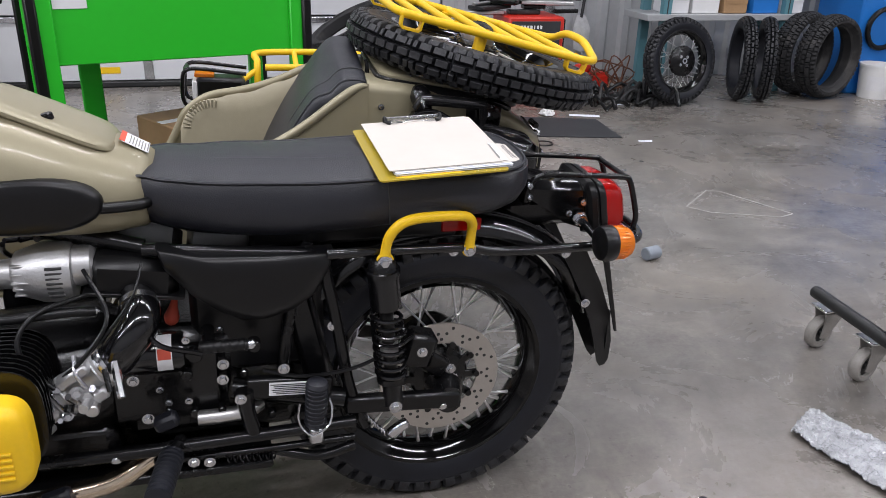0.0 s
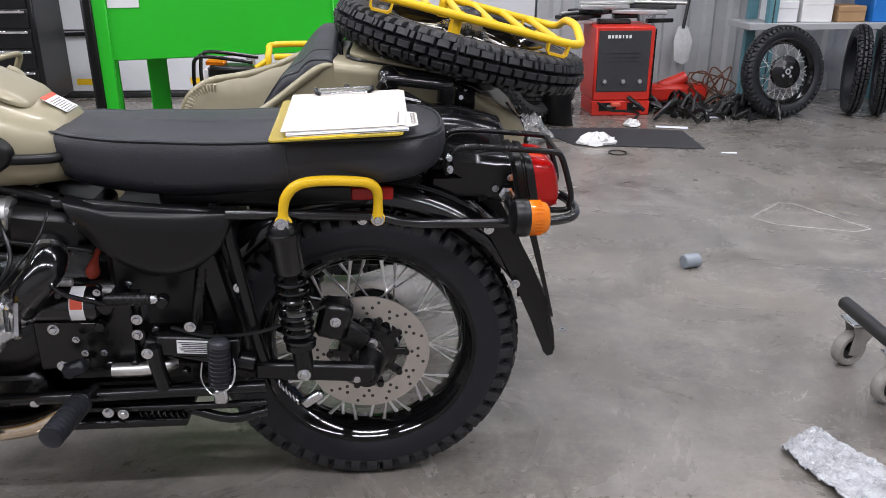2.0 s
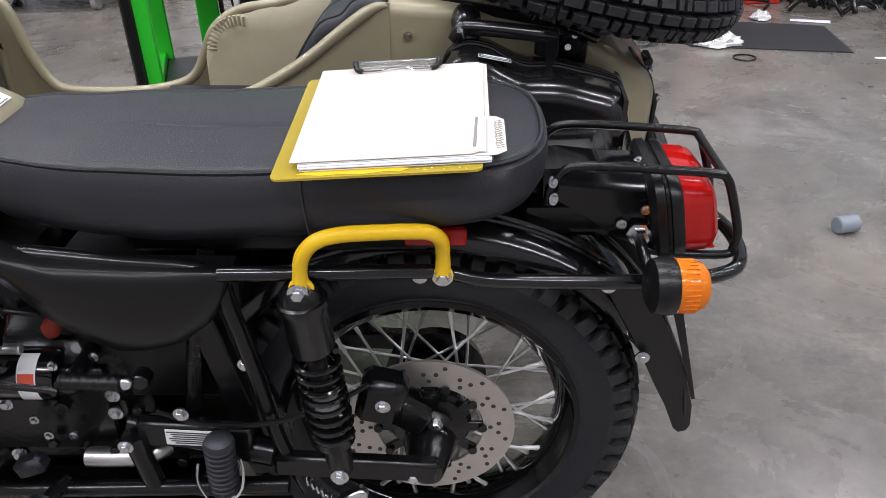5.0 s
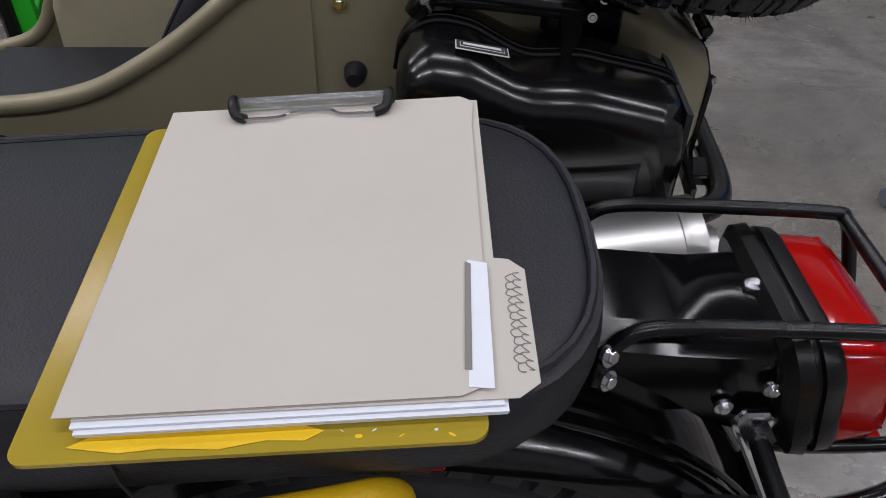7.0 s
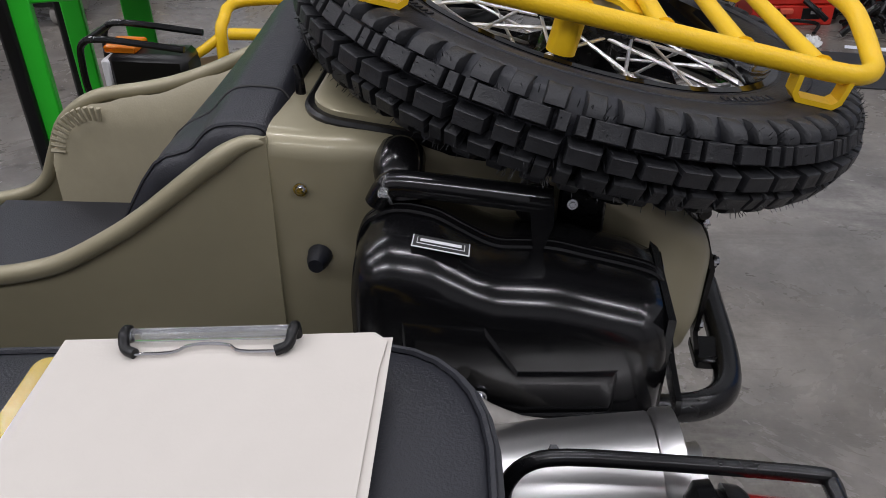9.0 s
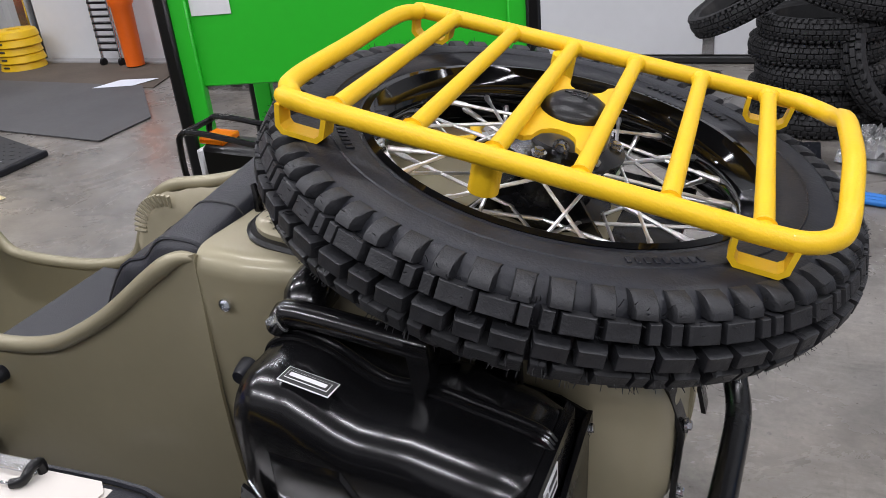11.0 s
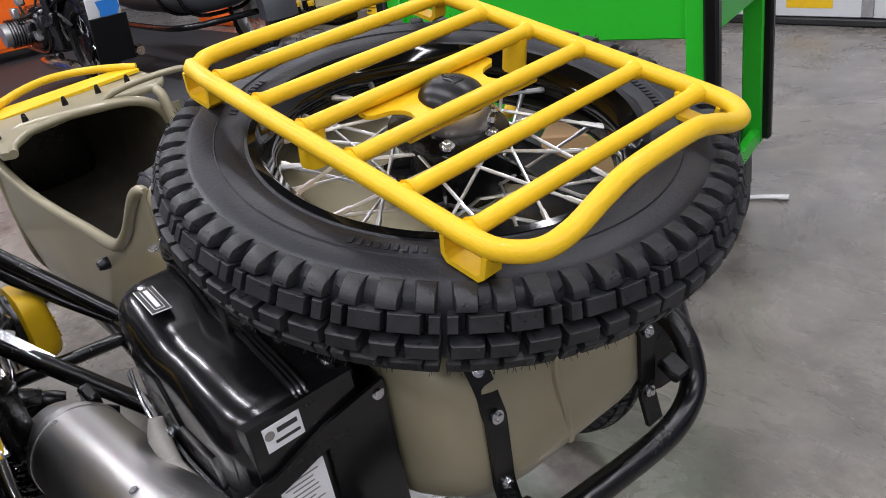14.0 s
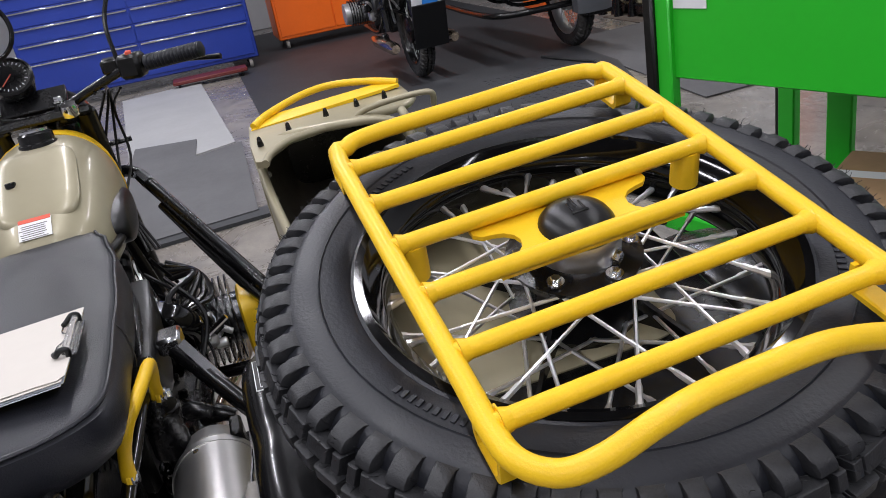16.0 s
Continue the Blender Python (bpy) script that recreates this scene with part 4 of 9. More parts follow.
part("gearbox_cover", Shape().box((-0.585, -0.117, 0.455), (0.20, 0.016, 0.16), 0.012), DARKSTEEL, bike)
part("airbox", Shape().box((-0.620, -0.03, 0.688), (0.16, 0.22, 0.085), 0.022, Matrix.Rotation(radians(8), 4, "Y")), PLASTIC, bike, "black plastic air filter box")
part("airbox_rib", Shape().box((-0.620, -0.03, 0.662), (0.175, 0.235, 0.008), 0.003, Matrix.Rotation(radians(8), 4, "Y")), PLASTIC, bike)
alt = part("alternator", Shape().tube([(-0.855, -0.09, 0.700), (-0.825, -0.09, 0.700), (-0.818, -0.09, 0.700), (-0.775, -0.09, 0.700), (-0.735, -0.09, 0.700), (-0.722, -0.09, 0.700), (-0.718, -0.09, 0.700)], [0.026, 0.028, 0.040, 0.056, 0.058, 0.054, 0.040], 28, 1), ALLOY, bike, "cast alloy alternator")
# casing is closed: ink bars paint the darkness of its cooling slots
for i in range(7):
    part("alternator_slot", Shape().box((-0.748, -0.1435 + 0.0016 * abs(i - 3), 0.726 - i * 0.0088), (0.028, 0.010, 0.0044), 0.001), INK, alt)
part("alternator_cap", Shape().tube([(-0.722, -0.10, 0.712), (-0.718, -0.10, 0.712), (-0.690, -0.10, 0.712), (-0.684, -0.10, 0.712)], [0.034, 0.038, 0.037, 0.030], 24, 1), ALLOY, alt)
for i in range(5):
    part("alternator_rib", Shape().box((-0.790, -0.135 + 0.006 * abs(i - 2), 0.728 - i * 0.014), (0.060, 0.010, 0.004), 0.0015, Matrix.Rotation(radians(0), 4, "Y")), ALLOY, alt)
part("ignition_lead", Shape().tube([(-0.93, -0.16, 0.655), (-0.84, -0.185, 0.655), (-0.74, -0.175, 0.655), (-0.685, -0.165, 0.648)], 0.009, 10, 4), PLASTIC, bike)
part("lead_clip", Shape().cyl((-0.690, -0.166, 0.642), (-0.678, -0.166, 0.654), 0.007, n=12, bev=0.001), ZINC, bike)
part("throttle_cable", Shape().tube([(-0.600, -0.155, 0.735), (-0.615, -0.195, 0.690), (-0.665, -0.225, 0.630), (-0.700, -0.235, 0.595)], 0.0024, 7, 5), PLASTIC, bike)
part("braided_hose", Shape().tube([(-0.700, -0.150, 0.675), (-0.775, -0.190, 0.665), (-0.805, -0.220, 0.630), (-0.790, -0.235, 0.580), (-0.755, -0.245, 0.545)], 0.0045, 10, 6), PLASTIC, bike, "black braided fuel hose")
for sy in (-1, 1):
    ox, oz = (0.035, 0.02) if sy > 0 else (-0.006, 0.0)
    cyl = part("cylinder_barrel", Shape().tube([(-0.855 + ox, sy * 0.12, 0.520 - oz), (-0.855 + ox, sy * 0.32, 0.520 - oz)], 0.062, 26, 1), DARKSTEEL, bike)
    for i in range(11):
        y = sy * (0.145 + i * 0.0145)
        fr = [Vector((-0.855 + ox + 0.098 * math.copysign(abs(math.cos(a)) ** 0.6, math.cos(a)), y, 0.522 - oz + 0.098 * math.copysign(abs(math.sin(a)) ** 0.6, math.sin(a)))) for a in [2 * math.pi * j / 28 for j in range(28)]]
        part("cooling_fin", Shape().rings([fr, [p + Vector((0, sy * 0.004, 0)) for p in fr]]), DARKSTEEL, cyl)
    cov = []
    for k, y in ((0.9, 0.308), (1.0, 0.314), (1.0, 0.345), (0.94, 0.360), (0.80, 0.368), (0.4, 0.371)):
        cov.append([Vector((-0.848 + ox + 0.078 * k * math.copysign(abs(math.cos(a)) ** 0.5, math.cos(a)), sy * y, 0.505 - oz + 0.085 * k * math.copysign(abs(math.sin(a)) ** 0.5, math.sin(a)))) for a in [2 * math.pi * j / 32 for j in range(32)]])
    rc = part("rocker_cover", Shape().rings(cov), YELLOW, bike, "yellow ribbed rocker cover", smooth=50)
    for i in range(5):
        part("cover_rib", Shape().box((-0.848 + ox, sy * 0.371, 0.463 - oz + i * 0.012), (0.10, 0.006, 0.005), 0.002), YELLOW, rc)
    bolts(rc, [((-0.838 + ox, sy * 0.372, 0.538 - oz), (0, sy, 0))], r=0.010)
    # throttle body and duct
    a, b2 = Vector((-0.800, sy * 0.215, 0.470)), Vector((-0.668, sy * 0.200, 0.560))
    d = b2 - a
    tb = part("throttle_body", Shape().tube([a - d * .22, a, a + d * .1, a + d * .3, a + d * .34, a + d * .46, a + d * .50, a + d * .85, a + d * .9, b2], [0.026, 0.026, 0.027, 0.028, 0.037, 0.037, 0.030, 0.031, 0.036, 0.036], 22, 1), ALLOY, bike, "bare alloy throttle body")
    for k in (0.36, 0.44, 0.86):
        part("flange", Shape().cyl(a + d * k, a + d * (k + 0.035), 0.041 if k < 0.8 else 0.039, n=8, bev=0.002), (ZINC, ALLOY)[k > 0.4], tb)
    for k, up, out, r in ((0.40, 0.030, 0.022, 0.0065), (0.40, -0.022, 0.030, 0.0065), (0.52, 0.034, 0.020, 0.0055), (0.78, 0.030, 0.022, 0.0055), (0.70, -0.012, 0.036, 0.0095), (0.60, 0.006, 0.036, 0.008), (0.22, 0.012, 0.026, 0.0075)):
        q0 = a + d * k + Vector((-0.2 * up, sy * out, up))
        part("body_screw", Shape().bolt(q0, (0.15, sy, 0.25), r, 0.010), (ZINC, ALLOY)[r > 0.0075], tb)
    part("throttle_linkage", Shape().box(a + d * 0.66 + Vector((-0.012, sy * 0.026, 0.032)), (0.062, 0.030, 0.020), 0.004, Matrix.Rotation(radians(-34), 4, "Y")), ALLOY, tb)
    part("idle_block", Shape().box(a + d * 0.68 + Vector((0.014, sy * 0.028, -0.020)), (0.058, 0.026, 0.022), 0.004, Matrix.Rotation(radians(-34), 4, "Y")), ALLOY, tb)
    part("throttle_motor", Shape().cyl(a + d * 0.62 + Vector((0.02, sy * 0.03, -0.024)), a + d * 0.62 + Vector((0.02, sy * 0.058, -0.024)), 0.012, n=18, bev=0.002), STEEL, tb)
    part("sensor", Shape().box(a + d * 0.30 + Vector((-0.02, sy * 0.02, 0.046)), (0.034, 0.026, 0.026), 0.004), PLASTIC, tb)
    part("cable_arm", Shape().tube([a + d * 0.82 + Vector((-0.03, sy * 0.02, 0.05)), a + d * 0.72 + Vector((-0.012, sy * 0.044, 0.036)), a + d * 0.70 + Vector((0.004, sy * 0.046, 0.012))], 0.004, 8, 3), ZINC, tb)
    part("hose_clamp", Shape().tube([a + d * .93, a + d * .95, a + d * 1.03], [0.0365, 0.0385, 0.0385], 24, 1), ZINC, tb)
    part("intake_duct", Shape().tube([b2 - d * 0.08, b2 + d * 0.08, (-0.640, sy * 0.200, 0.592), (-0.618, sy * 0.192, 0.618), (-0.610, sy * 0.168, 0.640), (-0.618, sy * 0.122, 0.656)], [0.033, 0.034, 0.0345, 0.0345, 0.0345, 0.034], 24, 5), GLOSSBLACK, bike, "glossy black rubber intake elbow")
    part("duct_clamp", Shape().tube([(-0.6125, sy * 0.158, 0.644), (-0.6145, sy * 0.147, 0.648)], 0.0365, 26, 1), ZINC, bike)
    part("wire_loom", Shape().tube([(-0.70, sy * 0.14, 0.72), (-0.66, sy * 0.21, 0.66), (-0.70, sy * 0.24, 0.60), (-0.74, sy * 0.235, 0.56)], 0.004, 6, 5), PLASTIC, bike)
    part("fuel_hose", Shape().tube([(-0.90, sy * 0.15, 0.66), (-0.91, sy * 0.20, 0.62), (-0.87, sy * 0.235, 0.57), (-0.82, sy * 0.22, 0.565)], 0.006, 8, 5), PLASTIC, bike)
    part("exhaust_pipe", Shape().tube([(-0.92, sy * 0.30, 0.44), (-0.98, sy * 0.28, 0.32), (-0.92, sy * 0.22, 0.268), (-0.80, sy * 0.18, 0.262), (-0.70, sy * 0.165, 0.268), (-0.62, sy * 0.14, 0.30)], 0.020, 18, 6), EXHAUST, bike, "heat tinted chrome exhaust pipe")
st = part("starter_motor", Shape().tube([(-0.685, -0.118, 0.525), (-0.677, -0.118, 0.525), (-0.552, -0.118, 0.523), (-0.545, -0.118, 0.523)], [0.033, 0.040, 0.040, 0.036], 26, 1), GLOSSBLACK, bike, "gloss black starter motor")
part("starter_label", Shape().lathe([(0.0406, -0.014), (0.0406, 0.014)], (-0.580, -0.118, 0.524), (1, 0, 0), 16, False, (radians(185), radians(300))), LABEL, st, "white and red sticker")
part("starter_label_red", Shape().lathe([(0.0409, -0.012), (0.0409, 0.012)], (-0.580, -0.118, 0.524), (1, 0, 0), 6, False, (radians(232), radians(262))), REDINK, st)
part("terminal_boot", Shape().tube([(-0.566, -0.075, 0.565), (-0.566, -0.077, 0.570), (-0.565, -0.078, 0.580), (-0.562, -0.075, 0.592), (-0.558, -0.065, 0.608), (-0.548, -0.04, 0.64)], [0.008, 0.0135, 0.0150, 0.0105, 0.006, 0.005], 14, 4), REDINK, bike, "red rubber terminal boot")
part("solenoid", Shape().cyl((-0.635, -0.125, 0.575), (-0.590, -0.125, 0.575), 0.0085, n=16, bev=0.002), ALLOY, bike)
part("kick_shaft", Shape().tube([(-0.50, -0.10, 0.555), (-0.50, -0.185, 0.557)], 0.013, 14, 1), SATINBLACK, bike)
bar_rubber((-0.515, -0.178, 0.560), (-0.425, -0.182, 0.560), 0.0125, "gear_lever_rubber", 6, PLASTIC)
part("lever_end", Shape().ball((-0.420, -0.182, 0.560), 0.011, 14), ZINC, bike)
part("passenger_peg_mount", Shape().tube([(-0.44, -0.165, 0.445), (-0.435, -0.168, 0.40), (-0.425, -0.172, 0.350)], [0.020, 0.016, 0.016], 14, 2), SATINBLACK, bike)
bar_rubber((-0.300, -0.205, 0.468), (-0.305, -0.205, 0.375), 0.0225, "passenger_footpeg", 9, RUBBER, bike, "black ribbed rubber passenger footpeg, folded up")
part("peg_end", Shape().tube([(-0.300, -0.205, 0.466), (-0.299, -0.205, 0.474), (-0.299, -0.205, 0.478)], [0.023, 0.020, 0.012], 20, 1), VINYL, bike)
part("peg_clevis", Shape().box((-0.305, -0.205, 0.352), (0.028, 0.030, 0.036), 0.005), ZINC, bike)
part("peg_wire", Shape().tube([(-0.335, -0.21, 0.43), (-0.339, -0.215, 0.40), (-0.330, -0.22, 0.375), (-0.31, -0.236, 0.370), (-0.280, -0.22, 0.380), (-0.272, -0.21, 0.41), (-0.276, -0.20, 0.43)], 0.0022, 6, 4), ZINC, bike)
bar_rubber((-0.580, -0.210, 0.350), (-0.603, -0.325, 0.342), 0.0240, "rider_footpeg", 10, RUBBER, bike, "black rubber rider footpeg")
part("peg_arm", Shape().tube([(-0.565, -0.165, 0.350), (-0.585, -0.22, 0.350)], 0.012, 12, 1), SATINBLACK, bike)
part("gear_pedal", Shape().box((-0.585, -0.20, 0.42), (0.045, 0.03, 0.028), 0.006, Matrix.Rotation(radians(-20), 4, "Y")), RUBBER, bike)
part("rear_pedal", Shape().box((-0.790, -0.22, 0.285), (0.055, 0.03, 0.040), 0.006, Matrix.Rotation(radians(-15), 4, "Y")), RUBBER, bike)
part("stand_spring", Shape().tube([(-0.485 + i * 0.0016, -0.175 + 0.007 * math.cos(i * 0.8), 0.295 - i * 0.00012 + 0.007 * math.sin(i * 0.8)) for i in range(64)], 0.0018, 6, 1), SATINBLACK, bike)
part("swing_label", Shape().box((-0.345, -0.171, 0.443), (0.092, 0.0015, 0.030), 0.0004, Matrix.Rotation(radians(4), 4, "Y")), LABEL, bike, "white sticker with small print")
for i in range(6):
    part("print_bar", Shape().box((-0.346 + 0.002 * (i % 2), -0.1722, 0.4535 - i * 0.0042), (0.084 - 0.008 * (i % 3), 0.0010, 0.0018), 0.0002, Matrix.Rotation(radians(4), 4, "Y")), INK, bike)
part("swing_plate", Shape().box((-0.35, -0.158, 0.440), (0.17, 0.022, 0.048), 0.008, Matrix.Rotation(radians(5), 4, "Y")), SATINBLACK, bike)
part("gearbox_badge", Shape().box((-0.570, -0.1265, 0.487), (0.036, 0.002, 0.010), 0.0005), LABEL, bike)
part("caliper", Shape().box((-0.075, -0.110, 0.470), (0.070, 0.055, 0.085), 0.012, Matrix.Rotation(radians(15), 4, "Y")), SATINBLACK, bike, "black brake caliper")
part("caliper_bridge", Shape().box((-0.055, -0.100, 0.435), (0.11, 0.030, 0.05), 0.010, Matrix.Rotation(radians(35), 4, "Y")), SATINBLACK, bike)
part("axle_carrier", Shape().tube([(-0.005, -0.085, 0.350), (-0.01, -0.150, 0.345)], [0.045, 0.026], 20, 1), SATINBLACK, bike)
part("brake_cam", Shape().box((-0.125, -0.16, 0.305), (0.05, 0.020, 0.022), 0.005, Matrix.Rotation(radians(-35), 4, "Y")), ZINC, bike)
part("cam_spring", Shape().tube([(-0.195 + i * 0.0009, -0.165 + 0.006 * math.cos(i * 0.8), 0.350 - i * 0.0011 + 0.006 * math.sin(i * 0.8)) for i in range(46)], 0.0017, 6, 1), ZINC, bike)
part("brake_hose", Shape().tube([(-0.40, -0.16, 0.485), (-0.32, -0.17, 0.468), (-0.22, -0.17, 0.475), (-0.13, -0.15, 0.50), (-0.09, -0.13, 0.51)], 0.004, 8, 5), PLASTIC, bike)
bolts(bike, [((-0.029, -0.166, 0.355), (0, -1, 0)), ((-0.446, -0.186, 0.441), (0, -1, 0)), ((-0.071, -0.138, 0.474), (0, -1, 0)), ((-0.687, -0.178, 0.332), (0, -1, 0)), ((-0.645, -0.125, 0.47), (0, -1, 0)), ((-0.36, -0.17, 0.490), (0, -1, 0)), ((-0.62, -0.17, 0.41), (0, -1, 0)), ((-0.545, -0.178, 0.30), (0, -1, 0)), ((-0.515, -0.178, 0.295), (0, -1, 0)), ((-0.475, -0.13, 0.49), (0, -1, 0)), ((-0.478, -0.13, 0.455), (0, -1, 0)), ((0.005, -0.10, 0.40), (0, -1, 0)), ((0.012, -0.10, 0.375), (0, -1, 0))], r=0.0075)
part("centre_stand", Shape().tube([(-0.40, -0.15, 0.29), (-0.30, -0.17, 0.27), (-0.22, -0.17, 0.285)], 0.011, 10, 4), SATINBLACK, bike)

# final drive beyond the wheel, silencer
part("final_drive", Shape().lathe([(0.0, 0.075), (0.05, 0.075), (0.085, 0.055), (0.09, 0.03), (0.06, 0.02), (0.0, 0.02)], (0, 0.05, WZ), (0, 1, 0), 30), DARKSTEEL, bike)
sil = part("silencer", Shape().tube([(-0.235, 0.217, 0.560), (-0.19, 0.220, 0.567), (-0.172, 0.222, 0.571), (-0.166, 0.222, 0.572), (-0.155, 0.223, 0.573), (-0.110, 0.226, 0.579), (-0.107, 0.226, 0.5795), (-0.105, 0.226, 0.580), (-0.082, 0.228, 0.583)], [0.022, 0.024, 0.030, 0.046, 0.056, 0.060, 0.057, 0.044, 0.044], 28, 1), STEEL, bike, "brushed stainless steel silencer")
part("silencer_can", Shape().tube([(-0.085, 0.228, 0.583), (-0.078, 0.228, 0.584), (0.20, 0.238, 0.615), (0.325, 0.242, 0.628), (0.330, 0.242, 0.629)], [0.060, 0.071, 0.071, 0.071, 0.068], 44, 1), STEEL, sil)
part("silencer_end", Shape().tube([(0.328, 0.242, 0.6285), (0.332, 0.242, 0.629), (0.350, 0.2425, 0.631), (0.354, 0.2425, 0.6315)], [0.070, 0.0735, 0.0735, 0.060], 40, 1), STEEL, sil)
part("silencer_band", Shape().tube([(-0.078, 0.228, 0.584), (-0.062, 0.2285, 0.586)], 0.0725, 40, 1), STEEL, sil)
part("silencer_outlet", Shape().lathe([(0.030, 0.0), (0.036, 0.0), (0.036, 0.02), (0.030, 0.02)], (0.352, 0.2425, 0.6315), (1, 0.04, 0.11), 28, True), STEEL, sil)
bolts(sil, [((-0.06, 0.212, 0.650), (0, -0.2, 1)), ((-0.12, 0.212, 0.628), (0, -0.2, 1)), ((0.22, 0.226, 0.684), (0, -0.2, 1))], r=0.006)
part("silencer_bracket", Shape().box((-0.11, 0.274, 0.625), (0.05, 0.02, 0.05), 0.004), SATINBLACK, sil)

# tail lamp, its guard and the indicator
tail = part("tail_bracket", Shape().rings([[Vector((x, y, z)) for y, z in ring] for x, ring in (
    (0.160, [(-0.044, 0.790), (-0.026, 0.806), (0.046, 0.806), (0.064, 0.790), (0.064, 0.772), (-0.044, 0.772)]),
    (0.185, [(-0.048, 0.792), (-0.030, 0.809), (0.050, 0.809), (0.068, 0.792), (0.068, 0.766), (-0.048, 0.766)]),
    (0.225, [(-0.050, 0.788), (-0.030, 0.804), (0.050, 0.804), (0.070, 0.788), (0.070, 0.742), (-0.050, 0.742)]),
    (0.262, [(-0.050, 0.784), (-0.032, 0.798), (0.052, 0.798), (0.070, 0.784), (0.070, 0.712), (-0.050, 0.712)]),
    (0.300, [(-0.052, 0.784), (-0.036, 0.796), (0.056, 0.796), (0.072, 0.784), (0.072, 0.698), (-0.052, 0.698)]),
    (0.322, [(-0.056, 0.788), (-0.042, 0.796), (0.062, 0.796), (0.076, 0.788), (0.076, 0.692), (-0.056, 0.692)]))]), ENAMEL, bike, "black tail lamp bracket")
# added dark block, no real part: hides the bright silencer seen below the bracket
part("tail_support", Shape().box((0.212, 0.012, 0.734), (0.175, 0.104, 0.070), 0.016), ENAMEL, bike)


def rounded_plate(x, y0, y1, z0, z1, r, lean=0.0, n=6):
    pts = []
    for cy, cz, a0 in ((y1 - r, z1 - r, 0), (y0 + r, z1 - r, 90), (y0 + r, z0 + r, 180), (y1 - r, z0 + r, 270)):
        for i in range(n + 1):
            a = radians(a0 + 90 * i / n)
            z = cz + r * math.sin(a)
            pts.append(Vector((x + (z - z0) * lean, cy + r * math.cos(a), z)))
    return pts


LEAN = -0.18
tl = part("tail_lamp", Shape().rings([rounded_plate(0.318, -0.066, 0.094, 0.688, 0.796, 0.026, LEAN), rounded_plate(0.328, -0.076, 0.104, 0.678, 0.806, 0.034, LEAN), rounded_plate(0.340, -0.077, 0.105, 0.677, 0.807, 0.034, LEAN), rounded_plate(0.342, -0.071, 0.099, 0.683, 0.801, 0.032, LEAN), rounded_plate(0.346, -0.071, 0.099, 0.683, 0.801, 0.032, LEAN), rounded_plate(0.348, -0.075, 0.103, 0.679, 0.805, 0.034, LEAN), rounded_plate(0.360, -0.074, 0.102, 0.680, 0.804, 0.034, LEAN), rounded_plate(0.364, -0.070, 0.098, 0.684, 0.800, 0.030, LEAN)]), PLASTIC, bike, "rectangular tail lamp with red lens")
part("red_lens", Shape().rings([rounded_plate(0.362, -0.069, 0.097, 0.685, 0.799, 0.030, LEAN), rounded_plate(0.392, -0.067, 0.095, 0.687, 0.797, 0.030, LEAN), rounded_plate(0.403, -0.062, 0.090, 0.692, 0.792, 0.028, LEAN), rounded_plate(0.410, -0.050, 0.078, 0.703, 0.781, 0.024, LEAN), rounded_plate(0.412, -0.030, 0.058, 0.718, 0.766, 0.016, LEAN)]), REDLENS, tl, "translucent red lens")
lr = Shape()
for i in range(9):
    lr.box((0.388 + (0.70 + i * 0.0105 - 0.686) * LEAN, 0.014, 0.70 + i * 0.0105), (0.034, 0.150, 0.0022), 0.0008)
part("lens_rib", lr, REDLENS, tl)
bolts(tl, [((0.300, 0.012, 0.800), (0, 0, 1)), ((0.270, -0.055, 0.735), (0, -1, 0)), ((0.305, -0.060, 0.722), (0, -1, 0)), ((0.30, -0.060, 0.76), (0, -1, 0))], r=0.0048)
for y0, label in ((-0.058, "black tube guard round the tail lamp"), (0.086, "")):
    part("tail_lamp_guard", Shape().tube([(0.166, y0 + 0.004, 0.768), (0.168, y0, 0.796), (0.182, y0, 0.818), (0.212, y0, 0.826), (0.30, y0, 0.821), (0.388, y0, 0.813), (0.403, y0, 0.806), (0.414, y0, 0.782), (0.431, y0, 0.725), (0.430, y0, 0.700), (0.42, y0, 0.686), (0.35, y0 * 1.05, 0.690), (0.30, y0 * 1.08, 0.700)], 0.0064, 10, 4), SATINBLACK, bike, label)
part("guard_crossbar", Shape().tube([(0.400, -0.058, 0.809), (0.400, 0.086, 0.809)], 0.0064, 10, 1), SATINBLACK, bike)
part("indicator_stem", Shape().tube([(0.293, -0.068, 0.724), (0.292, -0.10, 0.721), (0.292, -0.150, 0.716)], 0.0080, 12, 3), SATINBLACK, bike)
part("stem_nut", Shape().tube([(0.293, -0.060, 0.724), (0.293, -0.065, 0.724), (0.293, -0.066, 0.724), (0.293, -0.080, 0.724)], [0.017, 0.017, 0.0125, 0.0125], 6, 1), ZINC, bike)
IO, IA = Vector((0.284, -0.176, 0.713)), Vector((1, 0.04, -0.03)).normalized()
ind = part("indicator", Shape().lathe([(0.0, 0.0), (0.026, 0.0), (0.035, 0.005), (0.0375, 0.014), (0.0375, 0.031), (0.036, 0.033), (0.0, 0.033)], IO, IA, 36), PLASTIC, bike, "round turn indicator with amber lens")
part("amber_lens", Shape().lathe([(0.0345, 0.0), (0.0352, 0.002), (0.0335, 0.024), (0.0315, 0.034), (0.026, 0.040), (0.014, 0.0425), (0.0, 0.043)], IO + IA * 0.033, IA, 36), AMBER, ind, "ribbed amber lens")
rb = Shape()
for i in range(30):
    a = 2 * math.pi * i / 30
    rb.box(IO + IA * 0.047 + Vector((0, 0.0338 * math.cos(a), 0.0338 * math.sin(a))), (0.024, 0.0030, 0.0022), 0.001, Matrix.Rotation(a, 4, "X"))
tagged(part("lens_flute", rb, AMBER, ind), kind="stuff")


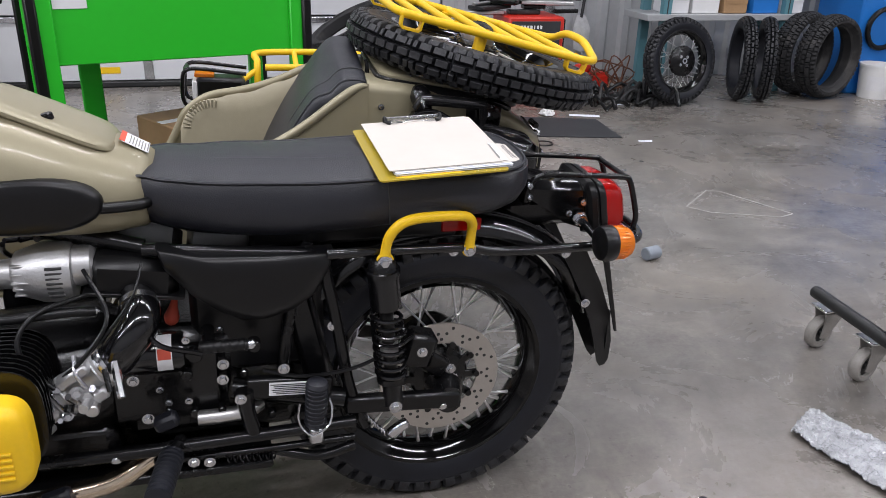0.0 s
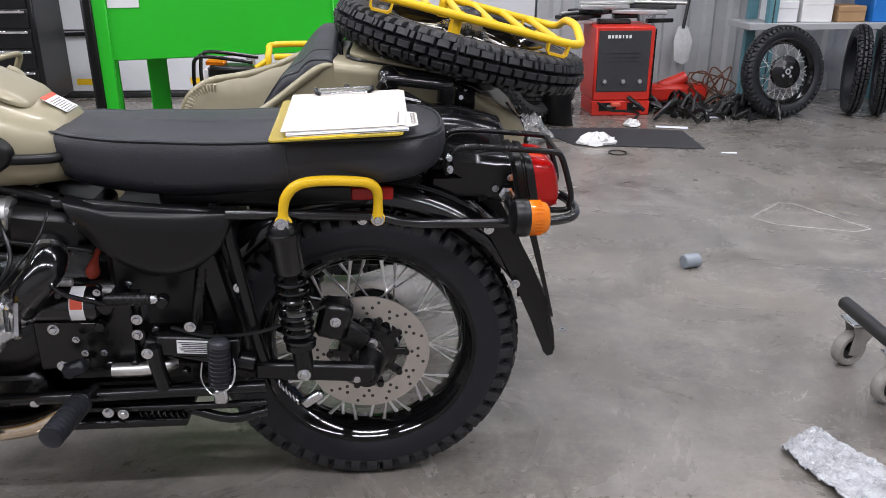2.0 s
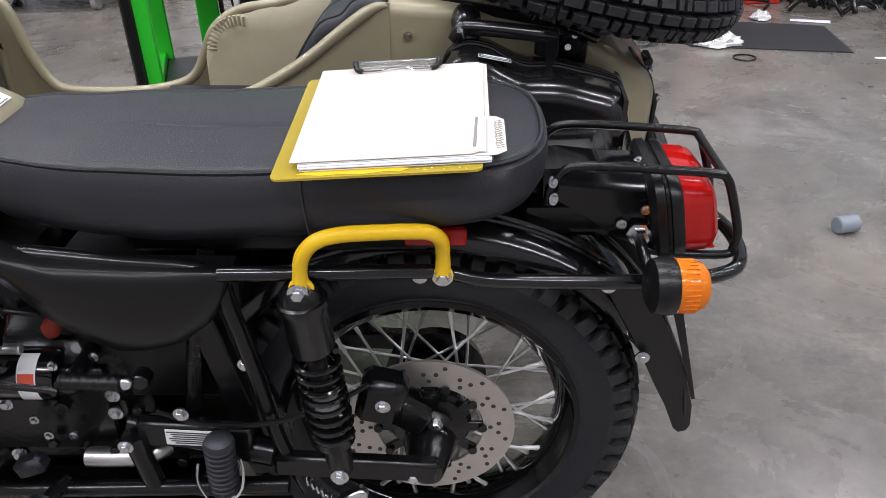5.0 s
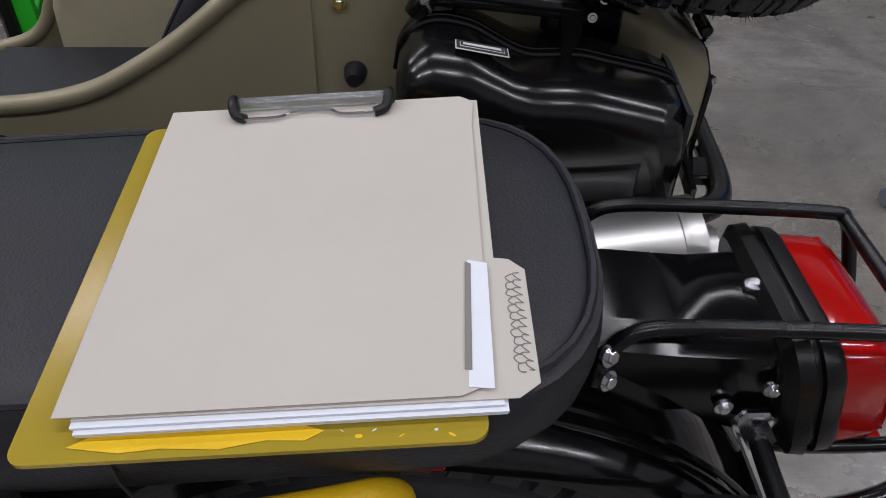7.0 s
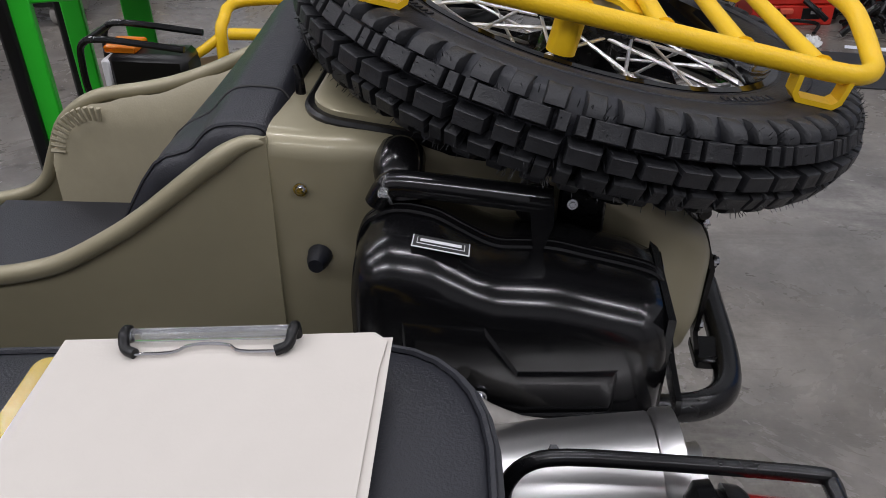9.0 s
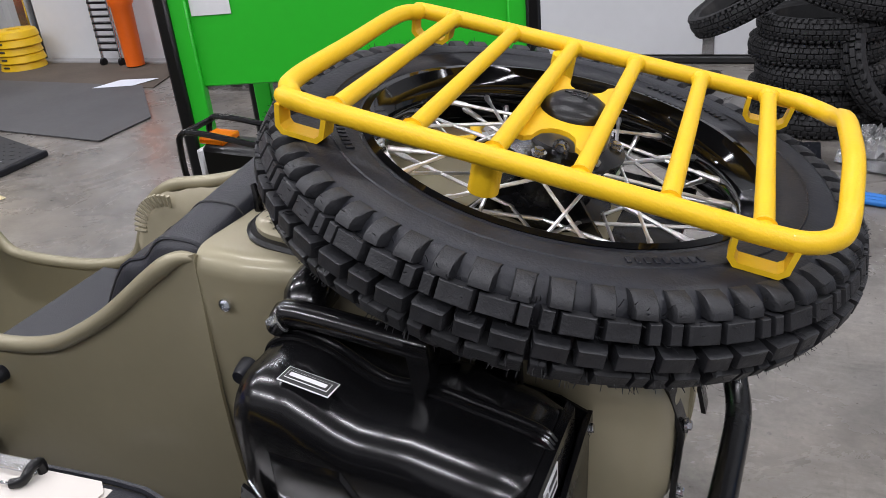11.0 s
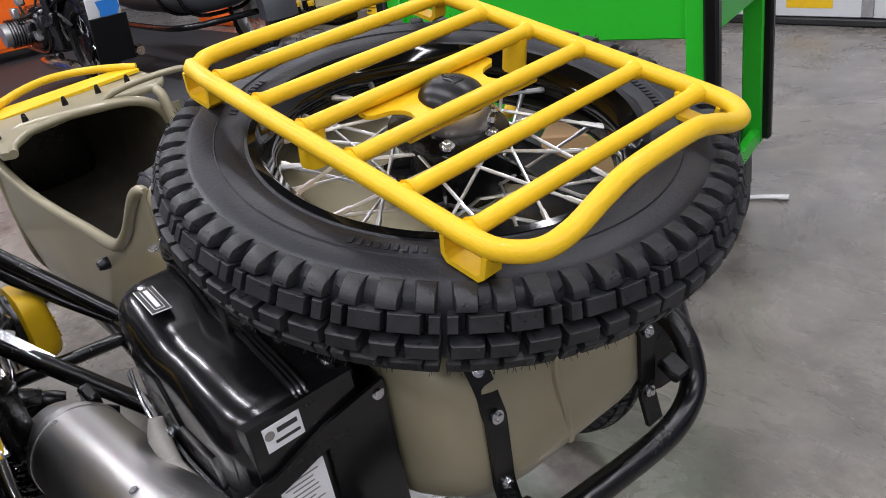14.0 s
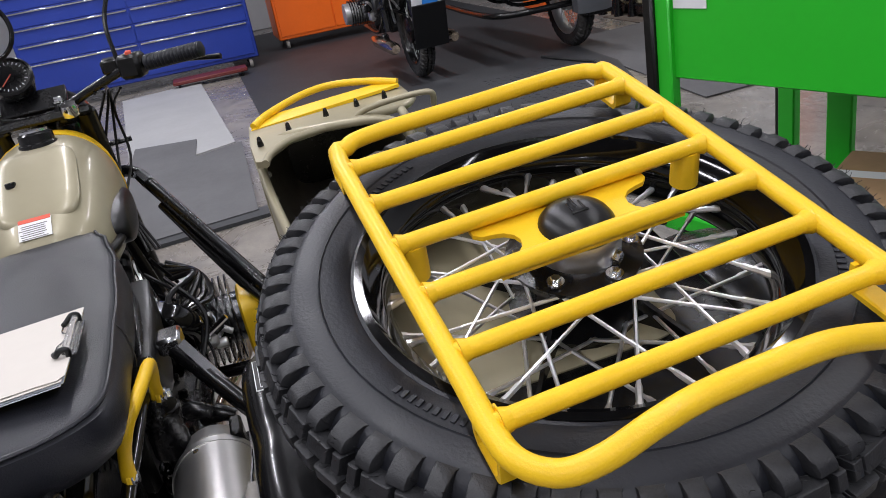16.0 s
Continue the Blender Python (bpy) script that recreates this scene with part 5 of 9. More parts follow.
# ---- the sidecar ----
car = thing("sidecar", (0.0, 0.64, 0), "open khaki sidecar with black seat bolted beside the motorcycle", "sidecar")
CY = -0.64
NEAR = [(-1.24, 0.775), (-1.10, 0.735), (-0.95, 0.708), (-0.785, 0.700), (-0.63, 0.707), (-0.475, 0.720), (-0.39, 0.740), (-0.32, 0.770), (-0.25, 0.806), (-0.166, 0.862), (-0.120, 0.892), (-0.092, 0.902)]
FAR = [(-1.06, 0.825), (-1.03, 0.800), (-1.005, 0.690), (-0.975, 0.610), (-0.93, 0.582), (-0.80, 0.576), (-0.70, 0.592), (-0.645, 0.622), (-0.612, 0.680), (-0.580, 0.740), (-0.515, 0.786), (-0.42, 0.806), (-0.30, 0.836), (-0.18, 0.875), (-0.092, 0.902)]


def side_wall(table, y, bow, name):
    line = catmull([(x, 0, z) for x, z in table], 5)
    s = Shape()
    outer, inner = [], []
    for p in line:
        o, i2 = [], []
        for k in range(9):
            t = k / 8
            z = 0.36 + (p.z - 0.36) * t
            b2 = bow * math.sin(math.pi * min(1.0, t * 1.05)) * 0.8 - bow * 1.6 * (1 - t) ** 3
            o.append(Vector((p.x, y + b2 + CY, z)))
            i2.append(Vector((p.x, y + b2 + CY - math.copysign(0.005, bow), z)))
        outer.append(o + i2[::-1])
    s.rings(outer)
    w = part(name, s, TAN, car, "khaki painted sheet steel side", smooth=50)
    part("rolled_rim", Shape().tube([(p.x, y + CY + 0.006 * max(0, k - len(line) + 9) / 9, p.z - 0.010 * (max(0, k - len(line) + 9) / 9) ** 2) for k, p in enumerate(line)], [0.0125 - 0.0085 * max(0, k - len(line) + 9) / 9 for k in range(len(line))], 12, 1), TAN, w)
    return w


side_wall(NEAR, 0.430, -0.014, "near_side_panel")
side_wall(FAR, 0.850, 0.020, "far_side_panel")
part("floor_pan", Shape().box((-0.62, 0.64 + CY, 0.372), (1.15, 0.41, 0.012), 0.004), TAN, car)


def trunk_ring(x, y0, y1, z0, z1, r, n=6):
    pts = []
    for cy, cz, a0, rr in ((y1 - r, z1 - r, 0, r), (y0 + 0.028, z1 - 0.028, 90, 0.028), (y0 + r, z0 + r, 180, r), (y1 - r, z0 + r, 270, r)):
        for i in range(n + 1):
            a = radians(a0 + 90 * i / n)
            pts.append(Vector((x, cy + rr * math.cos(a) + CY, cz + rr * math.sin(a))))
    return pts


trunk = part("trunk", Shape().rings([trunk_ring(*q) for q in (
    (-0.095, 0.430, 0.850, 0.40, 0.905, 0.05), (-0.03, 0.433, 0.860, 0.40, 0.900, 0.055), (0.03, 0.452, 0.868, 0.41, 0.893, 0.055), (0.08, 0.474, 0.875, 0.42, 0.886, 0.06),
    (0.17, 0.492, 0.890, 0.44, 0.868, 0.07), (0.27, 0.499, 0.925, 0.46, 0.836, 0.08), (0.34, 0.505, 0.945, 0.48, 0.800, 0.08),
    (0.395, 0.515, 0.945, 0.50, 0.762, 0.085), (0.430, 0.535, 0.932, 0.515, 0.735, 0.085), (0.448, 0.565, 0.905, 0.53, 0.705, 0.080), (0.454, 0.60, 0.84, 0.55, 0.68, 0.06))]), TAN, car, "khaki rear trunk with rounded corners", smooth=55)
part("trunk_crease", Shape().tube([(0.425, 0.74 + CY, 0.735), (0.448, 0.71 + CY, 0.700), (0.455, 0.70 + CY, 0.66), (0.453, 0.71 + CY, 0.60), (0.446, 0.72 + CY, 0.53)], 0.007, 8, 4), TAN, trunk)


def lid_ring(g, lift):
    out = []
    for cx, cy, a0 in ((0.30, 0.80, 0), (-0.020, 0.80, 90), (-0.020, 0.520, 180), (0.30, 0.540, 270)):
        for i in range(6):
            a = radians(a0 + 90 * i / 5)
            x, y = cx + (0.04 + g) * math.cos(a), cy + (0.04 + g) * math.sin(a)
            out.append(Vector((x, y + CY, 0.897 - (x + 0.03) * 0.165 + lift)))
    return out


part("lid_seal", Shape().rings([lid_ring(0.006, -0.01), lid_ring(0.008, 0.006), lid_ring(0.004, 0.010)]), PLASTIC, trunk)
part("trunk_lid", Shape().rings([lid_ring(-0.004, 0.004), lid_ring(-0.004, 0.016), lid_ring(-0.010, 0.020), lid_ring(-0.03, 0.021)]), TAN, trunk)
part("lid_catch", Shape().tube([(-0.082, 0.552 + CY, 0.895), (-0.082, 0.552 + CY, 0.925), (-0.087, 0.555 + CY, 0.938)], [0.007, 0.005, 0.004], 10, 2), SATINBLACK, trunk)
bolts(car, [((-0.058, 0.427 + CY, 0.841), (0, -1, 0.1)), ((0.03, 0.505 + CY, 0.906), (0, 0, 1))], r=0.0052)
part("rubber_plug", Shape().tube([(-0.043, 0.430 + CY, 0.752), (-0.043, 0.416 + CY, 0.752), (-0.043, 0.405 + CY, 0.752)], [0.015, 0.013, 0.009], 16, 1), RUBBER, car)
part("rubber_plug", Shape().tube([(-0.52, 0.430 + CY, 0.66), (-0.52, 0.414 + CY, 0.66), (-0.52, 0.404 + CY, 0.66)], [0.013, 0.012, 0.009], 16, 1), RUBBER, car)

# upholstery
def back_ring(y, g):
    top = 0.930 + (y - 0.64) * 0.11
    prof = [(-0.385, 0.600), (-0.340, 0.700), (-0.290, 0.790), (-0.235, 0.865), (-0.190, top - 0.030), (-0.168, top - 0.010), (-0.148, top), (-0.108, top), (-0.094, top - 0.008), (-0.090, top - 0.030), (-0.120, 0.840), (-0.170, 0.740), (-0.235, 0.600)]
    line = catmull([(x, 0, z) for x, z in prof], 3)
    return [Vector((-0.205 + (p.x + 0.205) * g, y + CY, 0.77 + (p.z - 0.77) * g)) for p in line]


back_rows = ((0.439, 0.40), (0.440, 0.72), (0.443, 0.88), (0.450, 0.955), (0.462, 0.988), (0.480, 1.0), (0.55, 1.0), (0.65, 1.0), (0.75, 1.0), (0.825, 1.0), (0.835, 0.985), (0.841, 0.93), (0.843, 0.70))
bk = part("seat_back", Shape().rings([back_ring(*q) for q in back_rows]), VINYL, car, "black vinyl seat back cushion", smooth=55)
for yy in (0.452, 0.828):
    part("back_piping", Shape().tube(back_ring(yy, 0.97)[3:28], 0.003, 6, 1), VINYL, bk)
part("back_seam", Shape().tube([p + Vector((0, 0, 0.0005)) for p in back_ring(0.53, 1.003)[6:26]], 0.0016, 6, 1), INK, bk)
part("seat_cushion", Shape().box((-0.49, 0.64 + CY, 0.545), (0.46, 0.38, 0.13), 0.035), VINYL, car, "black vinyl seat cushion")
pad = []
for i in range(22):
    t = i / 21
    x = -0.600 + 0.36 * t
    zt = lerp_table(FAR, x) - 0.012
    wav = 0.0035 * math.sin(i * 2.6) if t < 0.45 else 0
    pad.append([Vector((x, 0.842 + CY, 0.56)), Vector((x, 0.842 + CY, zt)), Vector((x, 0.830 + CY + wav, zt + 0.008)), Vector((x, 0.818 + CY + wav, zt - 0.012)), Vector((x, 0.815 + CY, zt - 0.05)), Vector((x, 0.812 + CY, 0.56))])
part("side_bolster", Shape().rings(pad), TANSEAT, car, "khaki padded side trim with gathered edge", smooth=60)
for i in range(13):
    a = radians(172 - i * 7.5)
    cx, cz = -0.505, 0.690
    part("gather_fold", Shape().tube([(cx + 0.066 * math.cos(a), 0.815 + CY, cz + 0.070 * math.sin(a)), (cx + 0.088 * math.cos(a), 0.811 + CY, cz + 0.095 * math.sin(a))], [0.0025, 0.004], 6, 1), TANSEAT, car)

# nose and its opening
nose = []
for x, y0, y1, z0, zt in ((-1.20, 0.430, 0.870, 0.37, 0.812), (-1.35, 0.440, 0.875, 0.38, 0.800), (-1.55, 0.475, 0.85, 0.40, 0.745), (-1.75, 0.53, 0.80, 0.44, 0.66), (-1.88, 0.60, 0.73, 0.48, 0.58)):
    yc, hw, zc, hz = (y0 + y1) / 2, (y1 - y0) / 2, (z0 + zt) / 2, (zt - z0) / 2
    nose.append([Vector((x + (0.13 * (yy - 0.43) / 0.44 if x > -1.25 else 0), yy + CY, zz)) for yy, zz in [(yc - hw * math.copysign(abs(math.cos(a)) ** 0.45, math.cos(a)), zc - hz * math.copysign(abs(math.sin(a)) ** 0.45, math.sin(a))) for a in [2 * math.pi * j / 40 for j in range(40)]]])
ns = Shape().rings(nose, True, False)
inn = [[Vector((p.x, (p.y + 0.0) * 0.975, (p.z - 0.6) * 0.975 + 0.6)) for p in r] for r in nose]
nose_o = part("nose", ns, TAN, car, "khaki rounded nose with open footwell", smooth=60)
part("footwell_lining", Shape().rings(inn, True, False), LINING, nose_o, "dark lining of the footwell", smooth=60)
part("bulkhead_edge", Shape().rings([[Vector((x, y + CY, z)) for y, z in ((0.878, 0.765), (0.918, 0.765), (0.912, 0.70), (0.894, 0.405), (0.878, 0.405))] for x in (-1.100, -1.094)]), TAN, nose_o)
bolts(nose_o, [((-1.094, 0.898 + CY, 0.711), (1, 0, 0)), ((-1.094, 0.897 + CY, 0.644), (1, 0, 0))], r=0.008)
part("opening_rim", Shape().tube(nose[0], 0.014, 12, 1, True), TAN, nose_o)
part("footwell_back", Shape().rings([[p * 1.0 for p in inn[3]], [p + Vector((-0.01, 0, 0)) for p in inn[3]]]), SATINBLACK, nose_o)
for p, q2 in (((-1.215, 0.445, 0.62), (1, 0, 0)), ((-1.215, 0.445, 0.70), (1, 0, 0)), ((-1.075, 0.862, 0.70), (1, 0, 0)), ((-1.075, 0.862, 0.78), (1, 0, 0))):
    bolts(car, [((p[0] + 0.012, p[1] + CY, p[2]), q2)], r=0.007)
rail = [(-1.300, 0.445, 0.826), (-1.36, 0.50, 0.838), (-1.44, 0.62, 0.850), (-1.46, 0.72, 0.852), (-1.40, 0.83, 0.848), (-1.345, 0.915, 0.835)]
yr = part("nose_rail", Shape().tube([(x, y + CY, z) for x, y, z in rail], 0.012, 12, 5), YELLOW, car, "yellow tube rail with flat yellow plate on the nose")
part("rail_plate", Shape().rings([[Vector((x, y + CY, z)) for x, y, z in ((-1.29, 0.435, 0.820), (-1.375, 0.50, 0.830), (-1.385, 0.90, 0.838), (-1.325, 0.915, 0.832))], [Vector((x, y + CY, z - 0.010)) for x, y, z in ((-1.29, 0.435, 0.820), (-1.375, 0.50, 0.830), (-1.385, 0.90, 0.838), (-1.325, 0.915, 0.832))]]), YELLOW, yr)
part("dash_handle", Shape().tube([(-1.145, 0.735 + CY, 0.812), (-1.13, 0.76 + CY, 0.832), (-1.10, 0.82 + CY, 0.848), (-1.075, 0.90 + CY, 0.855), (-1.062, 0.945 + CY, 0.850), (-1.075, 0.950 + CY, 0.81)], 0.009, 12, 4), TAN, car)

cowl = [(-1.345, 0.430), (-1.385, 0.60), (-1.395, 0.80), (-1.375, 0.925), (-1.20, 0.925), (-1.135, 0.880), (-1.130, 0.760), (-1.135, 0.640), (-1.110, 0.530), (-1.050, 0.465), (-0.985, 0.440), (-1.00, 0.418), (-1.15, 0.420)]
part("nose_cowl", Shape().rings([[Vector((x, y + CY, 0.800 + lift - 0.05 * max(0.0, x + 1.20) * (1.0 if y < 0.5 else 0.3))) for x, y in cowl] for lift in (0.0, 0.018)]), TAN, nose_o, "flat khaki cowl before the footwell opening")
part("cowl_rim", Shape().tube([(x, y + CY, 0.812 - 0.05 * max(0.0, x + 1.20) * (1.0 if y < 0.5 else 0.3)) for x, y in cowl[4:11]], 0.011, 12, 4), TAN, nose_o)
for x, y in ((-1.115, 0.448), (-1.185, 0.540), (-1.235, 0.661), (-1.250, 0.760), (-1.255, 0.850)):
    part("cowl_stud", Shape().tube([(x, y + CY, 0.815), (x, y + CY, 0.822), (x, y + CY, 0.838), (x, y + CY, 0.842)], [0.009, 0.009, 0.006, 0.004], 12, 1), SATINBLACK, nose_o)

# rear straps, bumper and frame
for y, z1 in ((0.589, 0.775), (0.880, 0.735)):
    st2 = part("rear_strap", Shape().rings([[Vector((x, yy + CY, z)) for x, z in ((0.395, z1), (0.440, z1 - 0.05), (0.461, z1 - 0.11), (0.458, z1 - 0.22), (0.470, z1 - 0.27), (0.463, z1 - 0.27), (0.451, z1 - 0.22), (0.454, z1 - 0.11), (0.433, z1 - 0.05), (0.388, z1))] for yy in (y - 0.016, y + 0.016)]), SATINBLACK, car, "black steel strap")
    bolts(st2, [((0.462, y + CY, z1 - 0.105), (1, 0, 0.1)), ((0.461, y + CY, z1 - 0.215), (1, 0, 0)), ((0.438, y + CY, z1 - 0.045), (1, 0, 0.5))], r=0.0062)
    part("strap_hinge", Shape().cyl((0.428, y - 0.026 + CY, z1 - 0.018), (0.428, y + 0.026 + CY, z1 - 0.018), 0.0095, n=14, bev=0.002), SATINBLACK, st2)
part("rear_bumper", Shape().tube([(0.34, 0.425 + CY, 0.545), (0.40, 0.435 + CY, 0.538), (0.455, 0.460 + CY, 0.528), (0.492, 0.510 + CY, 0.515), (0.509, 0.59 + CY, 0.506), (0.516, 0.72 + CY, 0.498), (0.518, 0.84 + CY, 0.495), (0.508, 0.905 + CY, 0.503), (0.494, 0.940 + CY, 0.528), (0.468, 0.955 + CY, 0.575), (0.43, 0.957 + CY, 0.605), (0.36, 0.955 + CY, 0.615)], 0.0195, 18, 6), SATINBLACK, car, "black bent tube rear bumper")
part("bumper_bracket", Shape().box((0.478, 0.915 + CY, 0.552), (0.040, 0.035, 0.018), 0.006, Matrix.Rotation(radians(30), 4, "Y")), SATINBLACK, car)
part("bumper_bracket", Shape().box((0.490, 0.589 + CY, 0.508), (0.06, 0.06, 0.020), 0.006), SATINBLACK, car)
fend = Shape()
fr = []
for i in range(30):
    a = radians(2 + i * 6.2)
    ring = []
    for y, d in ((-0.075, -0.05), (-0.075, -0.012), (-0.055, 0.0), (0, 0.006), (0.055, 0.0), (0.075, -0.012), (0.075, -0.05), (0.068, -0.05), (0.066, -0.014), (0, 0.0), (-0.066, -0.014), (-0.068, -0.05)):
        ring.append(Vector((-0.085 + (0.385 + d) * math.cos(a), 1.17 + CY + y, 0.275 + (0.385 + d) * math.sin(a))))
    fr.append(ring)
part("wheel_mudguard", fend.rings(fr), SATINBLACK, car, "black mudguard over the sidecar wheel")
sw = put(part("sidecar_wheel", rim_shape(), RIMBLACK, car, "gloss black spoked sidecar wheel"), pose(-0.130, 1.17 + CY, WZ - 0.064, 90, 0, 0))
bd3, td3 = tyre_shapes(0.347, n=56)
part("sidecar_tyre", bd3, RUBBER, sw)
part("sidecar_tread", td3, TREAD, sw)
part("sidecar_hub", Shape().lathe([(0.0, -0.06), (0.05, -0.06), (0.06, 0.0), (0.05, 0.06), (0.0, 0.06)], n=24), SATINBLACK, sw)
# lamp with guard on the mudguard, yellow carrier behind it
GX, GZ = -0.045, -0.060
lamp = part("marker_lamp", Shape().box((-0.44, 1.03 + CY, 0.80), (0.15, 0.08, 0.075), 0.012), PLASTIC, car, "black marker lamp with white and amber lens")
part("white_lens", Shape().box((-0.52, 1.03 + CY, 0.795), (0.016, 0.07, 0.060), 0.004), LABEL, lamp)
part("amber_top", Shape().box((-0.49, 1.03 + CY, 0.843), (0.06, 0.06, 0.014), 0.004), AMBER, lamp)
for dy in (-0.048, 0.048):
    part("lamp_guard", Shape().tube([(-0.36, 1.03 + dy + CY, 0.855), (-0.50, 1.03 + dy + CY, 0.868), (-0.545, 1.03 + dy + CY, 0.860), (-0.555, 1.03 + dy + CY, 0.82), (-0.552, 1.03 + dy + CY, 0.76), (-0.52, 1.03 + dy + CY, 0.745)], 0.0065, 8, 4), SATINBLACK, lamp)
part("lamp_guard_bar", Shape().tube([(-0.545, 0.982 + CY, 0.860), (-0.545, 1.078 + CY, 0.860)], 0.0065, 8, 1), SATINBLACK, lamp)
cr = part("mudguard_rail", Shape().tube([(-0.325, 1.075 + CY, 0.745), (-0.325, 1.075 + CY, 0.84), (-0.325, 1.10 + CY, 0.873), (-0.317, 1.20 + CY, 0.880), (-0.10, 1.22 + CY, 0.885), (0.02, 1.20 + CY, 0.885), (0.05, 1.09 + CY, 0.885), (0.03, 1.06 + CY, 0.87), (-0.30, 1.055 + CY, 0.862)], 0.011, 12, 4), YELLOW, car, "yellow tube rail over the mudguard")
for xx in (-0.20, -0.08):
    part("rail_bar", Shape().tube([(xx, 1.06 + CY, 0.866), (xx, 1.215 + CY, 0.882)], 0.009, 10, 1), YELLOW, cr)
part("rail_strut", Shape().tube([(-0.325, 1.08 + CY, 0.85), (-0.37, 1.06 + CY, 0.82), (-0.41, 1.04 + CY, 0.81)], 0.009, 10, 3), YELLOW, cr)
for ob in car.children:
    if ob.name.split(".")[0] in ("marker_lamp", "mudguard_rail"):
        ob.matrix_basis = pose(GX, 0, GZ)
# struts to the motorcycle
for a, b2 in (((-1.111, 0.10, 0.785), (-0.60, 0.42, 0.47)), ((-0.335, 0.155, 0.690), (-0.03, 0.43, 0.43)), ((-0.75, 0.12, 0.36), (-0.70, 0.44, 0.36)), ((-0.22, 0.16, 0.37), (-0.18, 0.44, 0.40))):
    part("coupling_strut", Shape().tube([(a[0], a[1] + CY, a[2]), (b2[0], b2[1] + CY, b2[2])], 0.0165, 14, 1), SATINBLACK, car, "black coupling strut")
part("strut_clevis", Shape().box((-0.340, 0.158 + CY, 0.694), (0.055, 0.045, 0.035), 0.006), ZINC, car)
part("strut_adjuster", Shape().tube([(-0.325, 0.172 + CY, 0.684), (-0.255, 0.230 + CY, 0.618)], 0.0185, 6, 1), ZINC, car)
part("strut_fork", Shape().tube([(-1.095, 0.110 + CY, 0.775), (-1.135, 0.085 + CY, 0.800)], [0.020, 0.017], 8, 1), ZINC, car, "zinc plated strut adjuster")
part("strut_anchor", Shape().tube([(-1.130, 0.088 + CY, 0.798), (-1.16, 0.055 + CY, 0.808), (-1.175, 0.01 + CY, 0.805)], 0.016, 12, 3), SATINBLACK, car)
part("steering_damper", Shape().tube([(-1.06, 0.125 + CY, 0.72), (-0.80, 0.28 + CY, 0.56), (-0.62, 0.405 + CY, 0.455)], [0.011, 0.016, 0.010], 12, 2), SATINBLACK, car)
part("lower_frame", Shape().tube([(-1.20, 0.44 + CY, 0.35), (-0.60, 0.43 + CY, 0.345), (0.10, 0.43 + CY, 0.345), (0.36, 0.46 + CY, 0.37), (0.42, 0.60 + CY, 0.39)], 0.019, 14, 5), SATINBLACK, car)

# the tub falls away towards the nose
def ease(x, a, b2):
    t = max(0.0, min(1.0, (x - a) / (b2 - a)))
    return t * t * (3 - 2 * t)


BODY = ("near_side_panel", "far_side_panel", "floor_pan", "seat_back", "seat_cushion", "side_bolster", "gather_fold", "nose", "nose_rail", "dash_handle", "bolt", "rubber_plug")
for ob in car.children:
    if ob.name.split(".")[0] in BODY:
        for piece in [ob] + list(ob.children_recursive):
            for v in piece.data.vertices:
                x = v.co.x
                v.co.z -= 0.030 * ease(x, -0.12, -0.40) + 0.020 * ease(x, -0.70, -1.25)
                v.co.x -= 0.080 * ease(x, -0.65, -1.25)
                v.co.y -= 0.035 * ease(x, -0.50, -1.25)

# ---- spare wheel lying on the trunk ----
SP = Vector((0.255, 0.735, 0.909))
SLOPE = 12.0
SM = pose(SP.x, SP.y, SP.z, 0, SLOPE, 0)
spare = thing("spare_wheel", tuple(SP), "spare spoked wheel with black knobbly tyre lying on the sidecar trunk", "wheel")
spare.matrix_basis = SM
bd4, td4 = tyre_shapes(0.384, 0.252, 0.0505, 60, 7, hairs=1100)
part("tyre", bd4, RUBBER, spare, "black knobbly tyre")
part("tread", td4, TREAD, spare, "deep tread blocks with rubber hairs")
part("rim", rim_shape(0.252), RIMBLACK, spare, "gloss black rim")
part("hub", Shape().lathe([(0.0, -0.07), (0.05, -0.07), (0.058, -0.045), (0.078, -0.042), (0.080, -0.034), (0.052, -0.028), (0.048, 0.02), (0.078, 0.030), (0.080, 0.040), (0.060, 0.046), (0.050, 0.05), (0.0, 0.05)], n=32), SATINBLACK, spare, "black hub")
part("hub_ring", Shape().lathe([(0.022, 0.048), (0.040, 0.048), (0.040, 0.056), (0.036, 0.060), (0.022, 0.060)], n=36, loop=True), SATINBLACK, spare, "black hub ring")
bolts(spare, [((0.066 * math.cos(a), 0.066 * math.sin(a), 0.046), (0, 0, 1)) for a in [i * 1.0472 + 0.3 for i in range(6)]], r=0.0065)
spokes(spare, Matrix.Identity(4), 0.070, 0.222, 40, 0.036)
part("side_moulding", Shape().lathe([(0.296, 0.0495), (0.298, 0.0520), (0.300, 0.0495)], n=72), RUBBER, spare)
letters = Shape()
for g0, cnt in ((0.9, 14), (3.6, 11), (5.2, 9)):
    for i in range(cnt):
        a = g0 + i * 0.035
        letters.box((0, 0, 0), (0.010, 0.0055, 0.0022), 0.0008, Matrix.Rotation(a, 4, "Z") @ Matrix.Translation((0.284, 0, 0.0498)))
tagged(part("moulded_mark", letters, RUBBER, spare), "small moulded marks on the tyre wall", kind="stuff")

